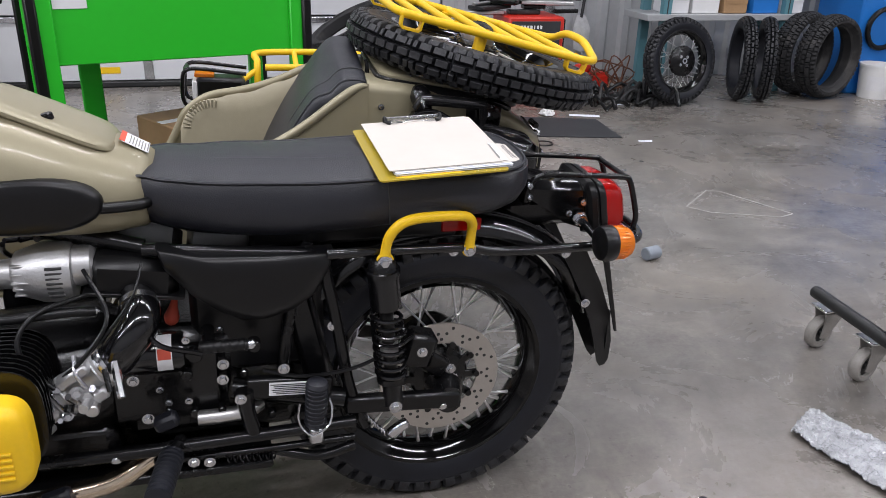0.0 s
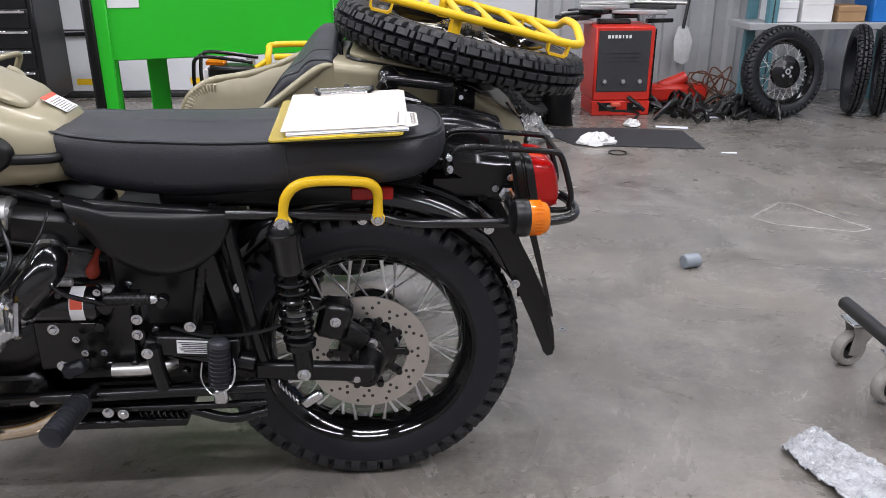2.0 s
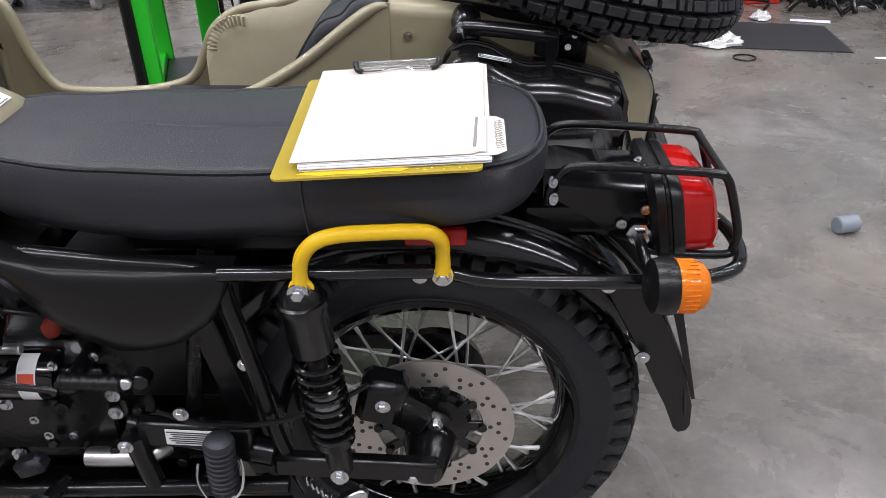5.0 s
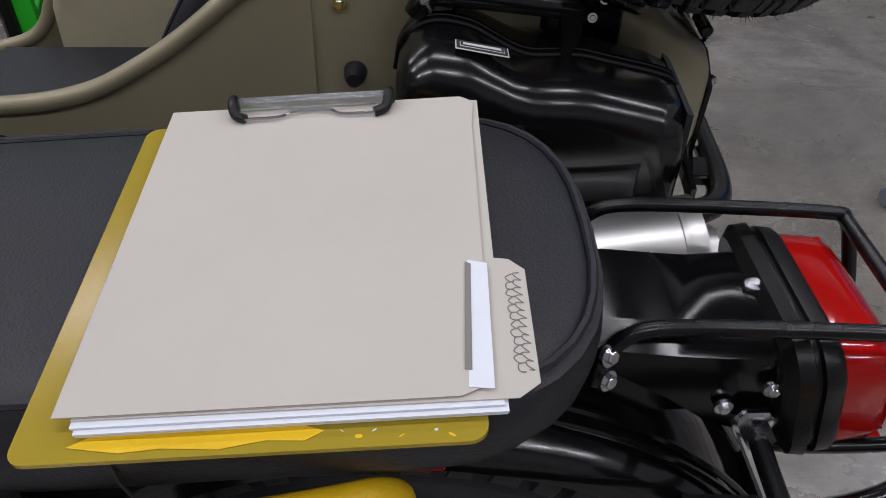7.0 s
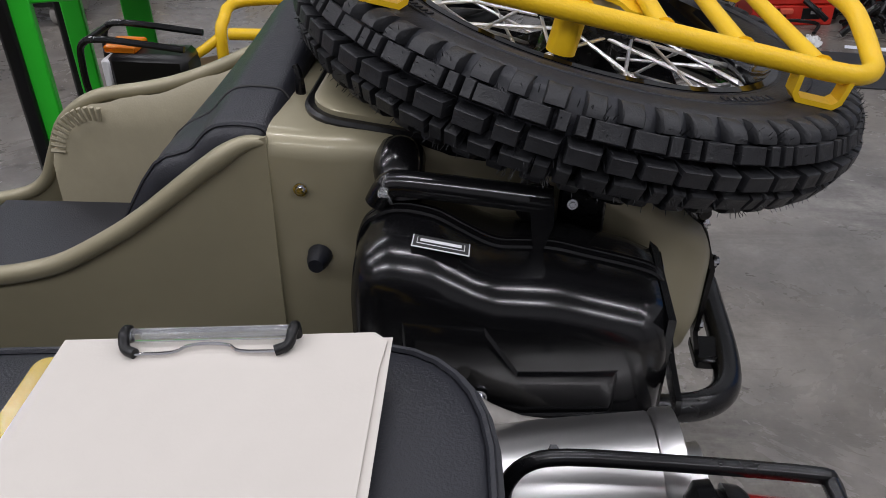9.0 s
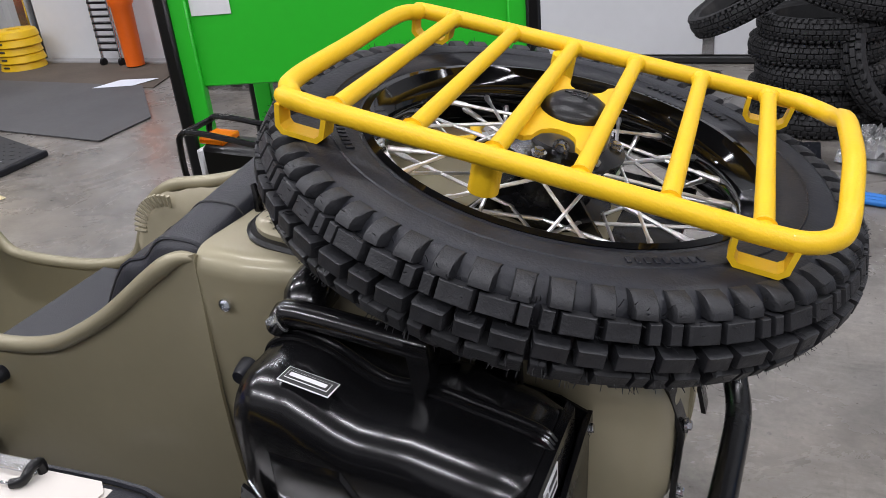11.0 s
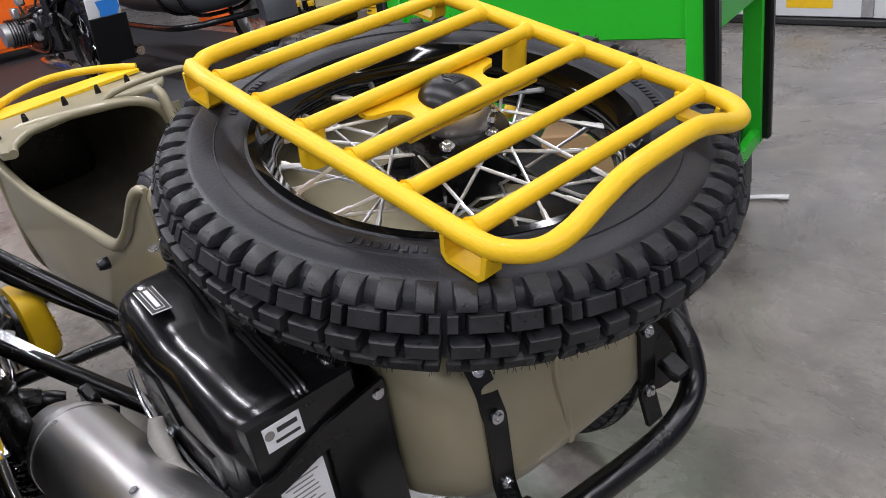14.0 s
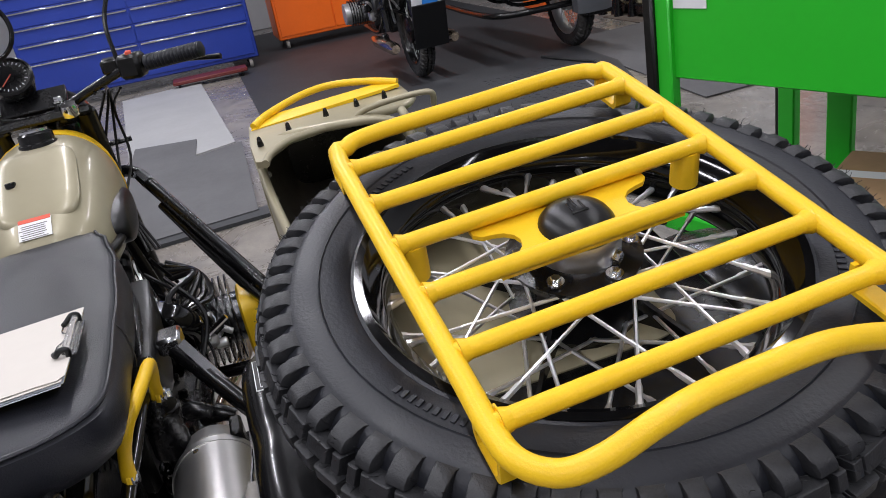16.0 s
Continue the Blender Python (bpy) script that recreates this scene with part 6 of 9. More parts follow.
# black mount under the wheel
mount = thing("wheel_mount", (0.25, 0.735, 0.70), "black steel post under the spare wheel", "bracket")
part("post", Shape().tube([(0, 0, 0.09), (0.004, 0, 0.20)], 0.038, 20, 1), SATINBLACK, mount)
# mount plate made oversize, so its black also stands for wheel shade on the trunk
part("base_plate", Shape().box((0.0, 0, 0.158), (0.34, 0.34, 0.012), 0.004, Matrix.Rotation(radians(9), 4, "Y")), SATINBLACK, mount)
for sx, sy in ((-1, -1), (1, -1), (1, 1), (-1, 1)):
    part("gusset", Shape().rings([[Vector((sx * 0.03, sy * 0.03 + e, 0.17)), Vector((sx * 0.11, sy * 0.10 + e, 0.165 - sx * 0.015)), Vector((sx * 0.03, sy * 0.03 + e, 0.225))] for e in (-0.003, 0.003)]), SATINBLACK, mount)
part("collar", Shape().tube([(0.0, 0, 0.165), (0.002, 0, 0.180), (0.003, 0, 0.182)], [0.075, 0.075, 0.05], 26, 1), SATINBLACK, mount)

# ---- yellow luggage rack ----
RM = pose(0.272, 0.737, 1.012, 0, SLOPE, 0)
rack = thing("luggage_rack", (0.272, 0.737, 1.012), "bright yellow steel tube luggage rack clamped on the spare wheel", "rack")
rack.matrix_basis = RM
LX, LY = 0.304, 0.207
RX = 0.311
loop_pts = [(-LX + 0.06, -LY, 0), (0.15, -LY, 0), (RX - 0.075, -LY, 0), (RX - 0.035, -LY + 0.006, 0.001), (RX - 0.008, -LY + 0.030, 0.004), (RX, -LY + 0.065, 0.012), (RX, -LY + 0.11, 0.028), (RX, -LY + 0.15, 0.038), (RX, 0.0, 0.040), (RX, LY - 0.15, 0.038), (RX, LY - 0.11, 0.028), (RX, LY - 0.065, 0.012), (RX - 0.008, LY - 0.030, 0.004), (RX - 0.035, LY - 0.006, 0.001), (RX - 0.075, LY, 0), (0.15, LY, 0), (-LX + 0.06, LY, 0), (-LX + 0.017, LY - 0.017, 0), (-LX, LY - 0.06, 0), (-LX, 0.0, 0), (-LX, -LY + 0.06, 0), (-LX + 0.017, -LY + 0.017, 0)]
part("rail", Shape().tube(loop_pts, 0.0117, 16, 6, True), YELLOW, rack)
for i in range(6):
    x = -0.230 + i * 0.0925
    part("crossbar", Shape().tube([(x, -LY, 0), (x, LY, 0)], 0.0104, 14, 1), YELLOW, rack)
    for sy in (-1, 1):
        part("weld", Shape().tube([(x, sy * (LY - 0.020), 0), (x, sy * (LY - 0.010), 0)], [0.0104, 0.0138], 14, 1), YELLOW, rack)
for sx, sy in ((-0.262, -1), (0.238, -1), (-0.262, 1), (0.238, 1)):
    ft = []
    for x, z in ((-0.032, 0.0), (-0.030, -0.026), (-0.022, -0.034), (0.022, -0.034), (0.030, -0.026), (0.032, 0.0), (0.026, 0.0), (0.024, -0.023), (0.019, -0.028), (-0.019, -0.028), (-0.024, -0.023), (-0.026, 0.0)):
        ft.append((sx + x, z - 0.006))
    y0 = sy * (LY + 0.002)
    part("foot", Shape().rings([[Vector((x, y0 - sy * 0.018, z)) for x, z in ft], [Vector((x, y0 + sy * 0.006, z)) for x, z in ft]]), YELLOW, rack)
for sy in (-1, 1):
    part("clamp_sleeve", Shape().tube([(-0.052, sy * (LY - 0.026), -0.055), (-0.052, sy * (LY - 0.026), -0.006)], 0.0175, 18, 1), YELLOW, rack)
plate = Shape()
for sy in (-1, 1):
    half = [(-0.048, 0.0), (-0.048, 0.112), (-0.034, 0.112), (-0.026, 0.104), (-0.024, 0.092), (-0.020, 0.080), (-0.011, 0.071), (0.0, 0.068), (0.011, 0.071), (0.020, 0.080), (0.024, 0.092), (0.026, 0.104), (0.034, 0.112), (0.048, 0.112), (0.048, 0.0)]
    plate.rings([[Vector((x + 0.001, sy * y, z)) for x, y in half] for z in (-0.017, -0.011)])
part("centre_plate", plate, YELLOW, rack, "yellow cut steel centre plate")
part("knob", Shape().lathe([(0.0, 0.0275), (0.014, 0.0267), (0.027, 0.0228), (0.037, 0.016), (0.0432, 0.0075), (0.045, 0.0), (0.0, 0.0)], (0.004, 0, -0.0165), (0, 0, 1), 40), PLASTIC, rack, "domed black centre cap")
part("hub_cup", Shape().lathe([(0.020, -0.062), (0.047, -0.062), (0.050, -0.058), (0.050, -0.026), (0.046, -0.018), (0.020, -0.018)], (0.004, 0, 0), (0, 0, 1), 40, True), STEEL, rack, "polished aluminium cup under the plate")
for k in range(3):
    a = radians(-90 + 120 * k)
    part("cup_bolt", Shape().bolt((0.004 + 0.050 * math.cos(a), 0.050 * math.sin(a), -0.040), (math.cos(a), math.sin(a), 0), 0.007, 0.007), ZINC, rack)
mk = Shape()
for x, y, lx, ly in ((-0.008, 0, 0.020, 0.003), (-0.001, -0.007, 0.016, 0.003), (-0.001, 0.007, 0.016, 0.003), (0.010, 0, 0.004, 0.020)):
    mk.box((0.004 + x, y, 0.0102), (lx, ly, 0.0030), 0.0008)
part("cap_emblem", mk, SATINBLACK, rack)

# ---- jerry can in its holder ----
can = thing("jerry_can", (0.19, 0.385, 0.40), "gloss black steel jerry can strapped beside the sidecar", "jerry can")
CO = Vector((0.19, 0.385, 0.40))


def can_ring(x, y0, y1, z0, z1, r):
    pts = []
    for cy, cz, a0 in ((y1 - r, z1 - r, 0), (y0 + r, z1 - r, 90), (y0 + r, z0 + r, 180), (y1 - r, z0 + r, 270)):
        for i in range(7):
            a = radians(a0 + 15 * i)
            pts.append(Vector((x, cy + r * math.cos(a), cz + r * math.sin(a))) - CO)
    return pts


can_rows = ((0.010, 0.345, 0.450, 0.46, 0.775, 0.044), (0.015, 0.322, 0.475, 0.44, 0.806, 0.044), (0.028, 0.309, 0.487, 0.42, 0.826, 0.046), (0.056, 0.303, 0.492, 0.41, 0.838, 0.050), (0.094, 0.302, 0.492, 0.41, 0.833, 0.050), (0.120, 0.302, 0.492, 0.41, 0.820, 0.046), (0.146, 0.302, 0.492, 0.41, 0.806, 0.044), (0.168, 0.302, 0.492, 0.41, 0.799, 0.044), (0.200, 0.302, 0.492, 0.41, 0.800, 0.044), (0.228, 0.302, 0.492, 0.41, 0.800, 0.044), (0.262, 0.302, 0.492, 0.41, 0.793, 0.044), (0.315, 0.303, 0.490, 0.41, 0.782, 0.046), (0.342, 0.310, 0.484, 0.42, 0.772, 0.046), (0.354, 0.328, 0.468, 0.44, 0.752, 0.050))
SEAM = 0.404
CANBLACK = material("can_black_enamel", (0.0045, 0.0045, 0.005), 0.20, var=0.15, coat=0.15, rough_var=0.03, bump=0.015, bump_scale=30)
part("body", Shape().rings([can_ring(*q) for q in can_rows]), CANBLACK, can, smooth=60)
for dy in (-0.0065, 0.0065):
    part("seam", Shape().tube([Vector((x, SEAM + dy, z + 0.001)) - CO for x, y0, y1, z0, z, r in can_rows], 0.0042, 8, 3), CANBLACK, can)
part("seam_welt", Shape().tube([Vector((x, SEAM, z - 0.0005)) - CO for x, y0, y1, z0, z, r in can_rows], 0.0042, 8, 3), CANBLACK, can)
# pressed panel in the near side
part("pressed_panel", Shape().rings([[Vector((0.185 + sx * g * 0.5, y, 0.60 + sz * g * 0.5)) - CO for sx, sz in ((-0.24, -0.30), (0.24, -0.30), (0.24, 0.24), (0.02, 0.22), (-0.06, 0.34), (-0.24, 0.34))] for g, y in ((0.96, 0.3035), (0.90, 0.298), (0.80, 0.2975))]), CANBLACK, can)
part("handle", Shape().tube([Vector(p) - CO for p in ((0.030, SEAM, 0.842), (0.044, SEAM, 0.862), (0.066, SEAM, 0.868), (0.205, SEAM - 0.002, 0.858), (0.216, SEAM - 0.002, 0.856))], [0.012, 0.0145, 0.0148, 0.0148, 0.013], 18, 3), CANBLACK, can)
part("handle_foot", Shape().rings([[Vector((x, y, z)) - CO for x, z in ((0.196, 0.868), (0.222, 0.866), (0.224, 0.835), (0.214, 0.800), (0.204, 0.800))] for y in (SEAM - 0.016, SEAM - 0.012)]), CANBLACK, can)
part("handle_foot", Shape().rings([[Vector((x, y, z)) - CO for x, z in ((0.196, 0.868), (0.222, 0.866), (0.224, 0.835), (0.214, 0.800), (0.204, 0.800))] for y in (SEAM + 0.010, SEAM + 0.014)]), CANBLACK, can)
part("spout_cap", Shape().tube([Vector(p) - CO for p in ((0.055, 0.425, 0.835), (0.052, 0.442, 0.862), (0.050, 0.468, 0.866), (0.050, 0.480, 0.866))], [0.024, 0.029, 0.029, 0.020], 24, 3), CANBLACK, can, "round black filler cap")
part("zip_tie", Shape().tube([Vector((0.046 + 0.004 * math.sin(a * 2), SEAM + 0.0165 * math.cos(a), 0.862 + 0.0165 * math.sin(a))) - CO for a in [2 * math.pi * i / 14 for i in range(14)]], 0.0016, 6, 2, True), CLEAR, can, "clear plastic tie round the handle")
part("zip_tie_end", Shape().box(Vector((0.043, SEAM - 0.022, 0.868)) - CO, (0.010, 0.012, 0.007), 0.002), CLEAR, can)
TOPL = Matrix.Rotation(radians(9), 4, "Y") @ Matrix.Rotation(radians(-6), 4, "X")
TL = Vector((0.108, 0.342, 0.8325))
part("top_label", Shape().box(TL - CO, (0.060, 0.026, 0.0012), 0.0003, TOPL), LABEL, can, "white framed black sticker")
part("label_field", Shape().box(TL + Vector((0, 0, 0.0007)) - CO, (0.0575, 0.0235, 0.0012), 0.0003, TOPL), INK, can)
part("label_frame", Shape().box(TL + Vector((0, 0, 0.0013)) - CO, (0.050, 0.0135, 0.0011), 0.0003, TOPL), LABEL, can)
part("label_band", Shape().box(TL + Vector((0, 0, 0.0018)) - CO, (0.0485, 0.012, 0.0011), 0.0003, TOPL), INK, can)
part("print_bar", Shape().box(TL + Vector((0, 0, 0.0023)) - CO, (0.043, 0.006, 0.001), 0.0002, TOPL), LABEL, can)
part("end_label", Shape().box(Vector((0.3565, 0.368, 0.740)) - CO, (0.0012, 0.048, 0.034), 0.0003), LABEL, can, "white sticker on the can end")
part("label_dot", Shape().cyl(Vector((0.3568, 0.351, 0.745)) - CO, Vector((0.3576, 0.351, 0.745)) - CO, 0.0062, n=18), GREYINK, can)
part("print_bar", Shape().box(Vector((0.3572, 0.374, 0.747)) - CO, (0.0010, 0.026, 0.0065), 0.0002), INK, can)
part("print_bar", Shape().box(Vector((0.3572, 0.372, 0.733)) - CO, (0.0010, 0.032, 0.0042), 0.0002), INK, can)
part("end_face", Shape().rings([[Vector((x, 0.397 + sy * hy, 0.60 + sz * hz)) - CO for sy, sz in ((-1, -1), (1, -1), (1, 1), (-1, 1))] for x, hy, hz in ((0.345, 0.075, 0.170), (0.3545, 0.070, 0.165), (0.356, 0.066, 0.160))]), CANBLACK, can)
part("paper_label", Shape().box(Vector((0.3568, 0.372, 0.620)) - CO, (0.0012, 0.062, 0.115), 0.0003), LABEL, can, "white paper label with small print")
for i in range(9):
    part("print_bar", Shape().box(Vector((0.3575, 0.370 - 0.004 * (i % 2), 0.668 - i * 0.0072)) - CO, (0.0010, 0.046 - 0.008 * (i % 3), 0.0020), 0.0002), GREYINK, can)
part("label_mark", Shape().box(Vector((0.3575, 0.356, 0.588)) - CO, (0.0010, 0.018, 0.012), 0.0003), BRIGHTBLUE, can)
holder = thing("can_holder", (0.19, 0.385, 0.36), "black steel holder with strap round the jerry can", "bracket")
HO = Vector((0.19, 0.385, 0.36))
part("tray", Shape().box(Vector((0.185, 0.396, 0.396)) - HO, (0.36, 0.21, 0.020), 0.004), SATINBLACK, holder)
part("side_plate", Shape().rings([[Vector((x, y, z)) - HO for x, z in ((0.11, 0.40), (0.352, 0.40), (0.352, 0.668), (0.20, 0.650), (0.10, 0.668), (0.035, 0.712), (0.030, 0.695))] for y in (0.290, 0.295)]), SATINBLACK, holder)
part("end_plate", Shape().rings([[Vector((x, y, z)) - HO for y, z in ((0.405, 0.40), (0.500, 0.40), (0.500, 0.735), (0.455, 0.728), (0.412, 0.700))] for x in (0.359, 0.364)]), SATINBLACK, holder, "black folded end plate")
part("strap", Shape().rings([[Vector((x, y, z)) - HO for y, z in ((0.288, 0.668), (0.288, 0.690), (0.345, 0.697), (0.412, 0.722), (0.500, 0.738), (0.500, 0.712), (0.412, 0.692), (0.345, 0.672))] for x in (0.361, 0.367)]), SATINBLACK, holder)
part("back_plate", Shape().rings([[Vector((x, y, z)) - HO for x, z in ((0.08, 0.40), (0.362, 0.40), (0.362, 0.738), (0.33, 0.752), (0.20, 0.770), (0.08, 0.74))] for y in (0.4945, 0.4985)]), SATINBLACK, holder)
bolts(holder, [(Vector((0.366, 0.489, 0.722)) - HO, (1, 0, 0.2)), (Vector((0.155, 0.292, 0.672)) - HO, (0, -1, 0.3)), (Vector((0.364, 0.486, 0.43)) - HO, (1, 0, 0))], r=0.0055)
part("latch", Shape().tube([Vector(p) - HO for p in ((0.135, 0.286, 0.690), (0.150, 0.278, 0.668), (0.200, 0.276, 0.652), (0.250, 0.280, 0.640))], [0.010, 0.015, 0.010, 0.014], 12, 3), CASTER, holder, "grey plastic latch")
part("latch_arm", Shape().tube([Vector(p) - HO for p in ((0.150, 0.280, 0.672), (0.165, 0.278, 0.62), (0.170, 0.280, 0.56))], [0.014, 0.016, 0.012], 10, 3), SATINBLACK, holder)
part("latch_wire", Shape().tube([Vector(p) - HO for p in ((0.040, 0.296, 0.716), (0.070, 0.288, 0.690), (0.120, 0.282, 0.690), (0.150, 0.280, 0.680))], 0.0022, 6, 3), ZINC, holder)
# upper clamp between the can and the trunk
part("clamp_post", Shape().box(Vector((0.262, 0.486, 0.800)) - HO, (0.055, 0.014, 0.115), 0.004), SATINBLACK, holder)
part("clamp_hook", Shape().tube([Vector(p) - HO for p in ((0.235, 0.490, 0.845), (0.240, 0.462, 0.856), (0.268, 0.440, 0.852), (0.298, 0.450, 0.838), (0.300, 0.480, 0.832))], 0.0085, 12, 4), SATINBLACK, holder)
part("clamp_knob", Shape().tube([Vector(p) - HO for p in ((0.205, 0.470, 0.800), (0.205, 0.470, 0.836), (0.205, 0.470, 0.845))], [0.020, 0.020, 0.012], 8, 1), PLASTIC, holder)
bolts(holder, [(Vector((0.262, 0.476, 0.836)) - HO, (0, -1, 0.3)), (Vector((0.250, 0.476, 0.812)) - HO, (0, -1, 0.3))], r=0.004)

# ---- clipboard on the saddle ----
clip = thing("clipboard", (-0.056, -0.026, 0.8845), "yellow acrylic clipboard with manila folder and papers lying on the saddle", "clipboard")
clip.matrix_basis = pose(-0.056, -0.026, 0.8845, 2.0, -2.6, 0)


def sheet(outline, z0, z1):
    return Shape().rings([[Vector((x, y, z0)) for x, y in outline], [Vector((x, y, z1)) for x, y in outline]])


def rounded(x0, x1, y0, y1, r, n=5):
    out = []
    for cx, cy, a0 in ((x1 - r, y1 - r, 0), (x0 + r, y1 - r, 90), (x0 + r, y0 + r, 180), (x1 - r, y0 + r, 270)):
        out += [(cx + r * math.cos(radians(a0 + 90 * i / n)), cy + r * math.sin(radians(a0 + 90 * i / n))) for i in range(n + 1)]
    return out


part("board", sheet(rounded(-0.130, 0.119, -0.160, 0.150, 0.010), 0.0, 0.003), YELLOWCLEAR, clip, "worn translucent yellow acrylic board")
part("paint_smear", sheet([(-0.100, -0.151), (-0.072, -0.156), (-0.05, -0.1545), (-0.02, -0.157), (0.004, -0.153), (0.024, -0.1545), (0.034, -0.149), (0.018, -0.143), (0.0, -0.139), (-0.03, -0.141), (-0.06, -0.137), (-0.085, -0.143)], 0.0032, 0.0036), YELLOW, clip, "dried yellow paint")
for i, (x, y, r) in enumerate(((0.052, -0.1535, 0.0022), (0.060, -0.150, 0.0014), (0.074, -0.1545, 0.0018), (0.092, -0.152, 0.0012), (0.100, -0.1555, 0.0020), (0.043, -0.1495, 0.0012))):
    part("paint_speck", sheet([(x + r * math.cos(k * 1.047), y + r * 0.7 * math.sin(k * 1.047 + i)) for k in range(6)], 0.0031, 0.0034), (YELLOW, WHITEPAPER)[i % 2], clip)
for i in range(4):
    dx, dy = (0.0015, -0.001, 0.002, 0.0)[i], (-0.0025, 0.001, -0.004, -0.001)[i]
    part("paper_sheet", sheet([(-0.098 + dx, -0.143 + dy), (0.128 + dx, -0.143 + dy), (0.128 + dx, 0.152 + dy), (-0.098 + dx, 0.152 + dy)], 0.004 + i * 0.0017, 0.0052 + i * 0.0017), WHITEPAPER, clip)
fo = [(-0.108, -0.139), (0.106, -0.139), (0.117, -0.134), (0.124, -0.050), (0.127, 0.120), (0.130, 0.148), (0.120, 0.157), (-0.109, 0.157)]
part("folder_back", sheet([(-0.098, -0.140), (0.136, -0.141), (0.148, -0.132), (0.149, -0.045), (0.140, -0.035), (0.131, -0.033), (0.133, 0.153), (-0.098, 0.153)], 0.0108, 0.0114), PAPER, clip)
part("folder_front", sheet(fo, 0.0125, 0.0132), PAPER, clip, "cream manila folder")
part("tape_strip", sheet([(0.110, -0.134), (0.1235, -0.136), (0.1265, -0.040), (0.1145, -0.036)], 0.0133, 0.0138), WHITEPAPER, clip, "white paper strip beside the tab")
part("strip_edge", sheet([(0.1085, -0.122), (0.1125, -0.123), (0.1165, -0.040), (0.1130, -0.038)], 0.0139, 0.0142), GREYINK, clip)
tabm = Shape()
for row, y0 in enumerate((-0.126, -0.124)):
    tabm.tube([(0.1385 + 0.0045 * row + 0.0026 * math.sin(i * 1.9) + 0.0007 * math.sin(i * 0.7), y0 + i * 0.0019 + 0.0016 * math.cos(i * 1.9 + row), 0.0117) for i in range(42)], 0.00038, 4, 3)
part("pencil_stroke", tabm, GREYINK, clip)
part("clip_bar", Shape().tube([(-0.055, 0.152, 0.020), (0.062, 0.152, 0.020)], 0.0052, 12, 1), CLEAR, clip, "clear plastic clip bar")
part("clip_plate", Shape().box((0.003, 0.158, 0.012), (0.110, 0.012, 0.004), 0.001), CLEAR, clip)
for x in (-0.058, 0.064):
    part("clip_end", Shape().tube([(x, 0.155, 0.012), (x, 0.156, 0.022), (x, 0.148, 0.024), (x * 0.96, 0.140, 0.018), (x * 0.82, 0.136, 0.0165)], 0.0040, 10, 3), PLASTIC, clip, "black rubber clip end")
part("clip_wire", Shape().tube([(-0.048, 0.136, 0.0160), (-0.022, 0.137, 0.0160), (-0.012, 0.143, 0.0165), (0.003, 0.145, 0.0168), (0.018, 0.143, 0.0165), (0.028, 0.137, 0.0160), (0.054, 0.136, 0.0160)], 0.0013, 6, 4), CHROME, clip)


# ---- stance of the rig: the machine leans out a little, the sidecar rides nose up ----
BIKE_STANCE = pose(-0.0057, 0.018, -0.0037, 1.143, 0.539, 1.022)
CAR_STANCE = pose(-0.0413, 0.0553, 0.023, 2.26, 2.271, -1.586) @ Matrix.Scale(0.9767, 4)
for ob in (bike, clip):
    ob.matrix_basis = BIKE_STANCE @ ob.matrix_basis
for ob in (car, spare, mount, rack, can, holder):
    ob.matrix_basis = CAR_STANCE @ ob.matrix_basis
rack.matrix_basis = pose(0.006, 0.001, 0) @ rack.matrix_basis @ pose(0, 0, 0, 0, 0, 2.85)
spare.matrix_basis = spare.matrix_basis @ pose(0, 0, 0.010, -1.4, 0, 0)
clip.matrix_basis = pose(0.010, -0.008, 0.001) @ clip.matrix_basis


# ---- north wall: sectional door, corrugated cladding ----
def sectional_door(name, x0, x1, label):
    d = thing(name, ((x0 + x1) / 2, 5.23, 0), label, "garage door", "", 0, "structure")
    cx = (x0 + x1) / 2
    for i in range(5):
        z0 = 0.05 + i * 0.50
        part("door_panel", Shape().box((0, 0.0, z0 + 0.245), (x1 - x0, 0.05, 0.482), 0.006), WALLPAINT, d)
        part("panel_rail", Shape().box((0, -0.026, z0 + 0.470), (x1 - x0, 0.030, 0.045), 0.006), ZINC, d)
    k = int((x1 - x0) / 1.15)
    for i in range(k + 1):
        x = -1.086 - cx + (i - 2) * 1.2
        if abs(x) < (x1 - x0) / 2 - 0.05:
            part("stile", Shape().box((x, -0.028, 1.27), (0.075, 0.012, 2.42), 0.003), ZINC, d)
    part("bottom_seal", Shape().box((0, -0.012, 0.026), (x1 - x0, 0.06, 0.048), 0.010), WORN, d)
    return d


door = sectional_door("door_1", -3.60, 1.30, "white sectional garage door with steel stiles, closed")
part("yellow_sticker", Shape().box((-1.30 + 1.0, -0.0262, 0.135), (0.30, 0.002, 0.05), 0.0005), YELLOW, door, "yellow warning sticker")
part("yellow_sticker", Shape().box((-2.2 + 1.0, -0.0262, 0.135), (0.35, 0.002, 0.05), 0.0005), YELLOW, door)
slab("door_2", (-4.85, 5.235, 1.05), (1.60, 0.06, 2.08), WALLPAINT, "plain white steel door, closed", "door")
for x in (-3.98, -5.74):
    slab("trim", (x, 5.20, 1.2), (0.12, 0.10, 2.4), ZINC, "grey steel door post", "door post")
slab("trim", (-4.85, 5.16, 0.012), (1.60, 0.16, 0.024), LIGHTBOARD, "pale door sill", "sill", 0.004)


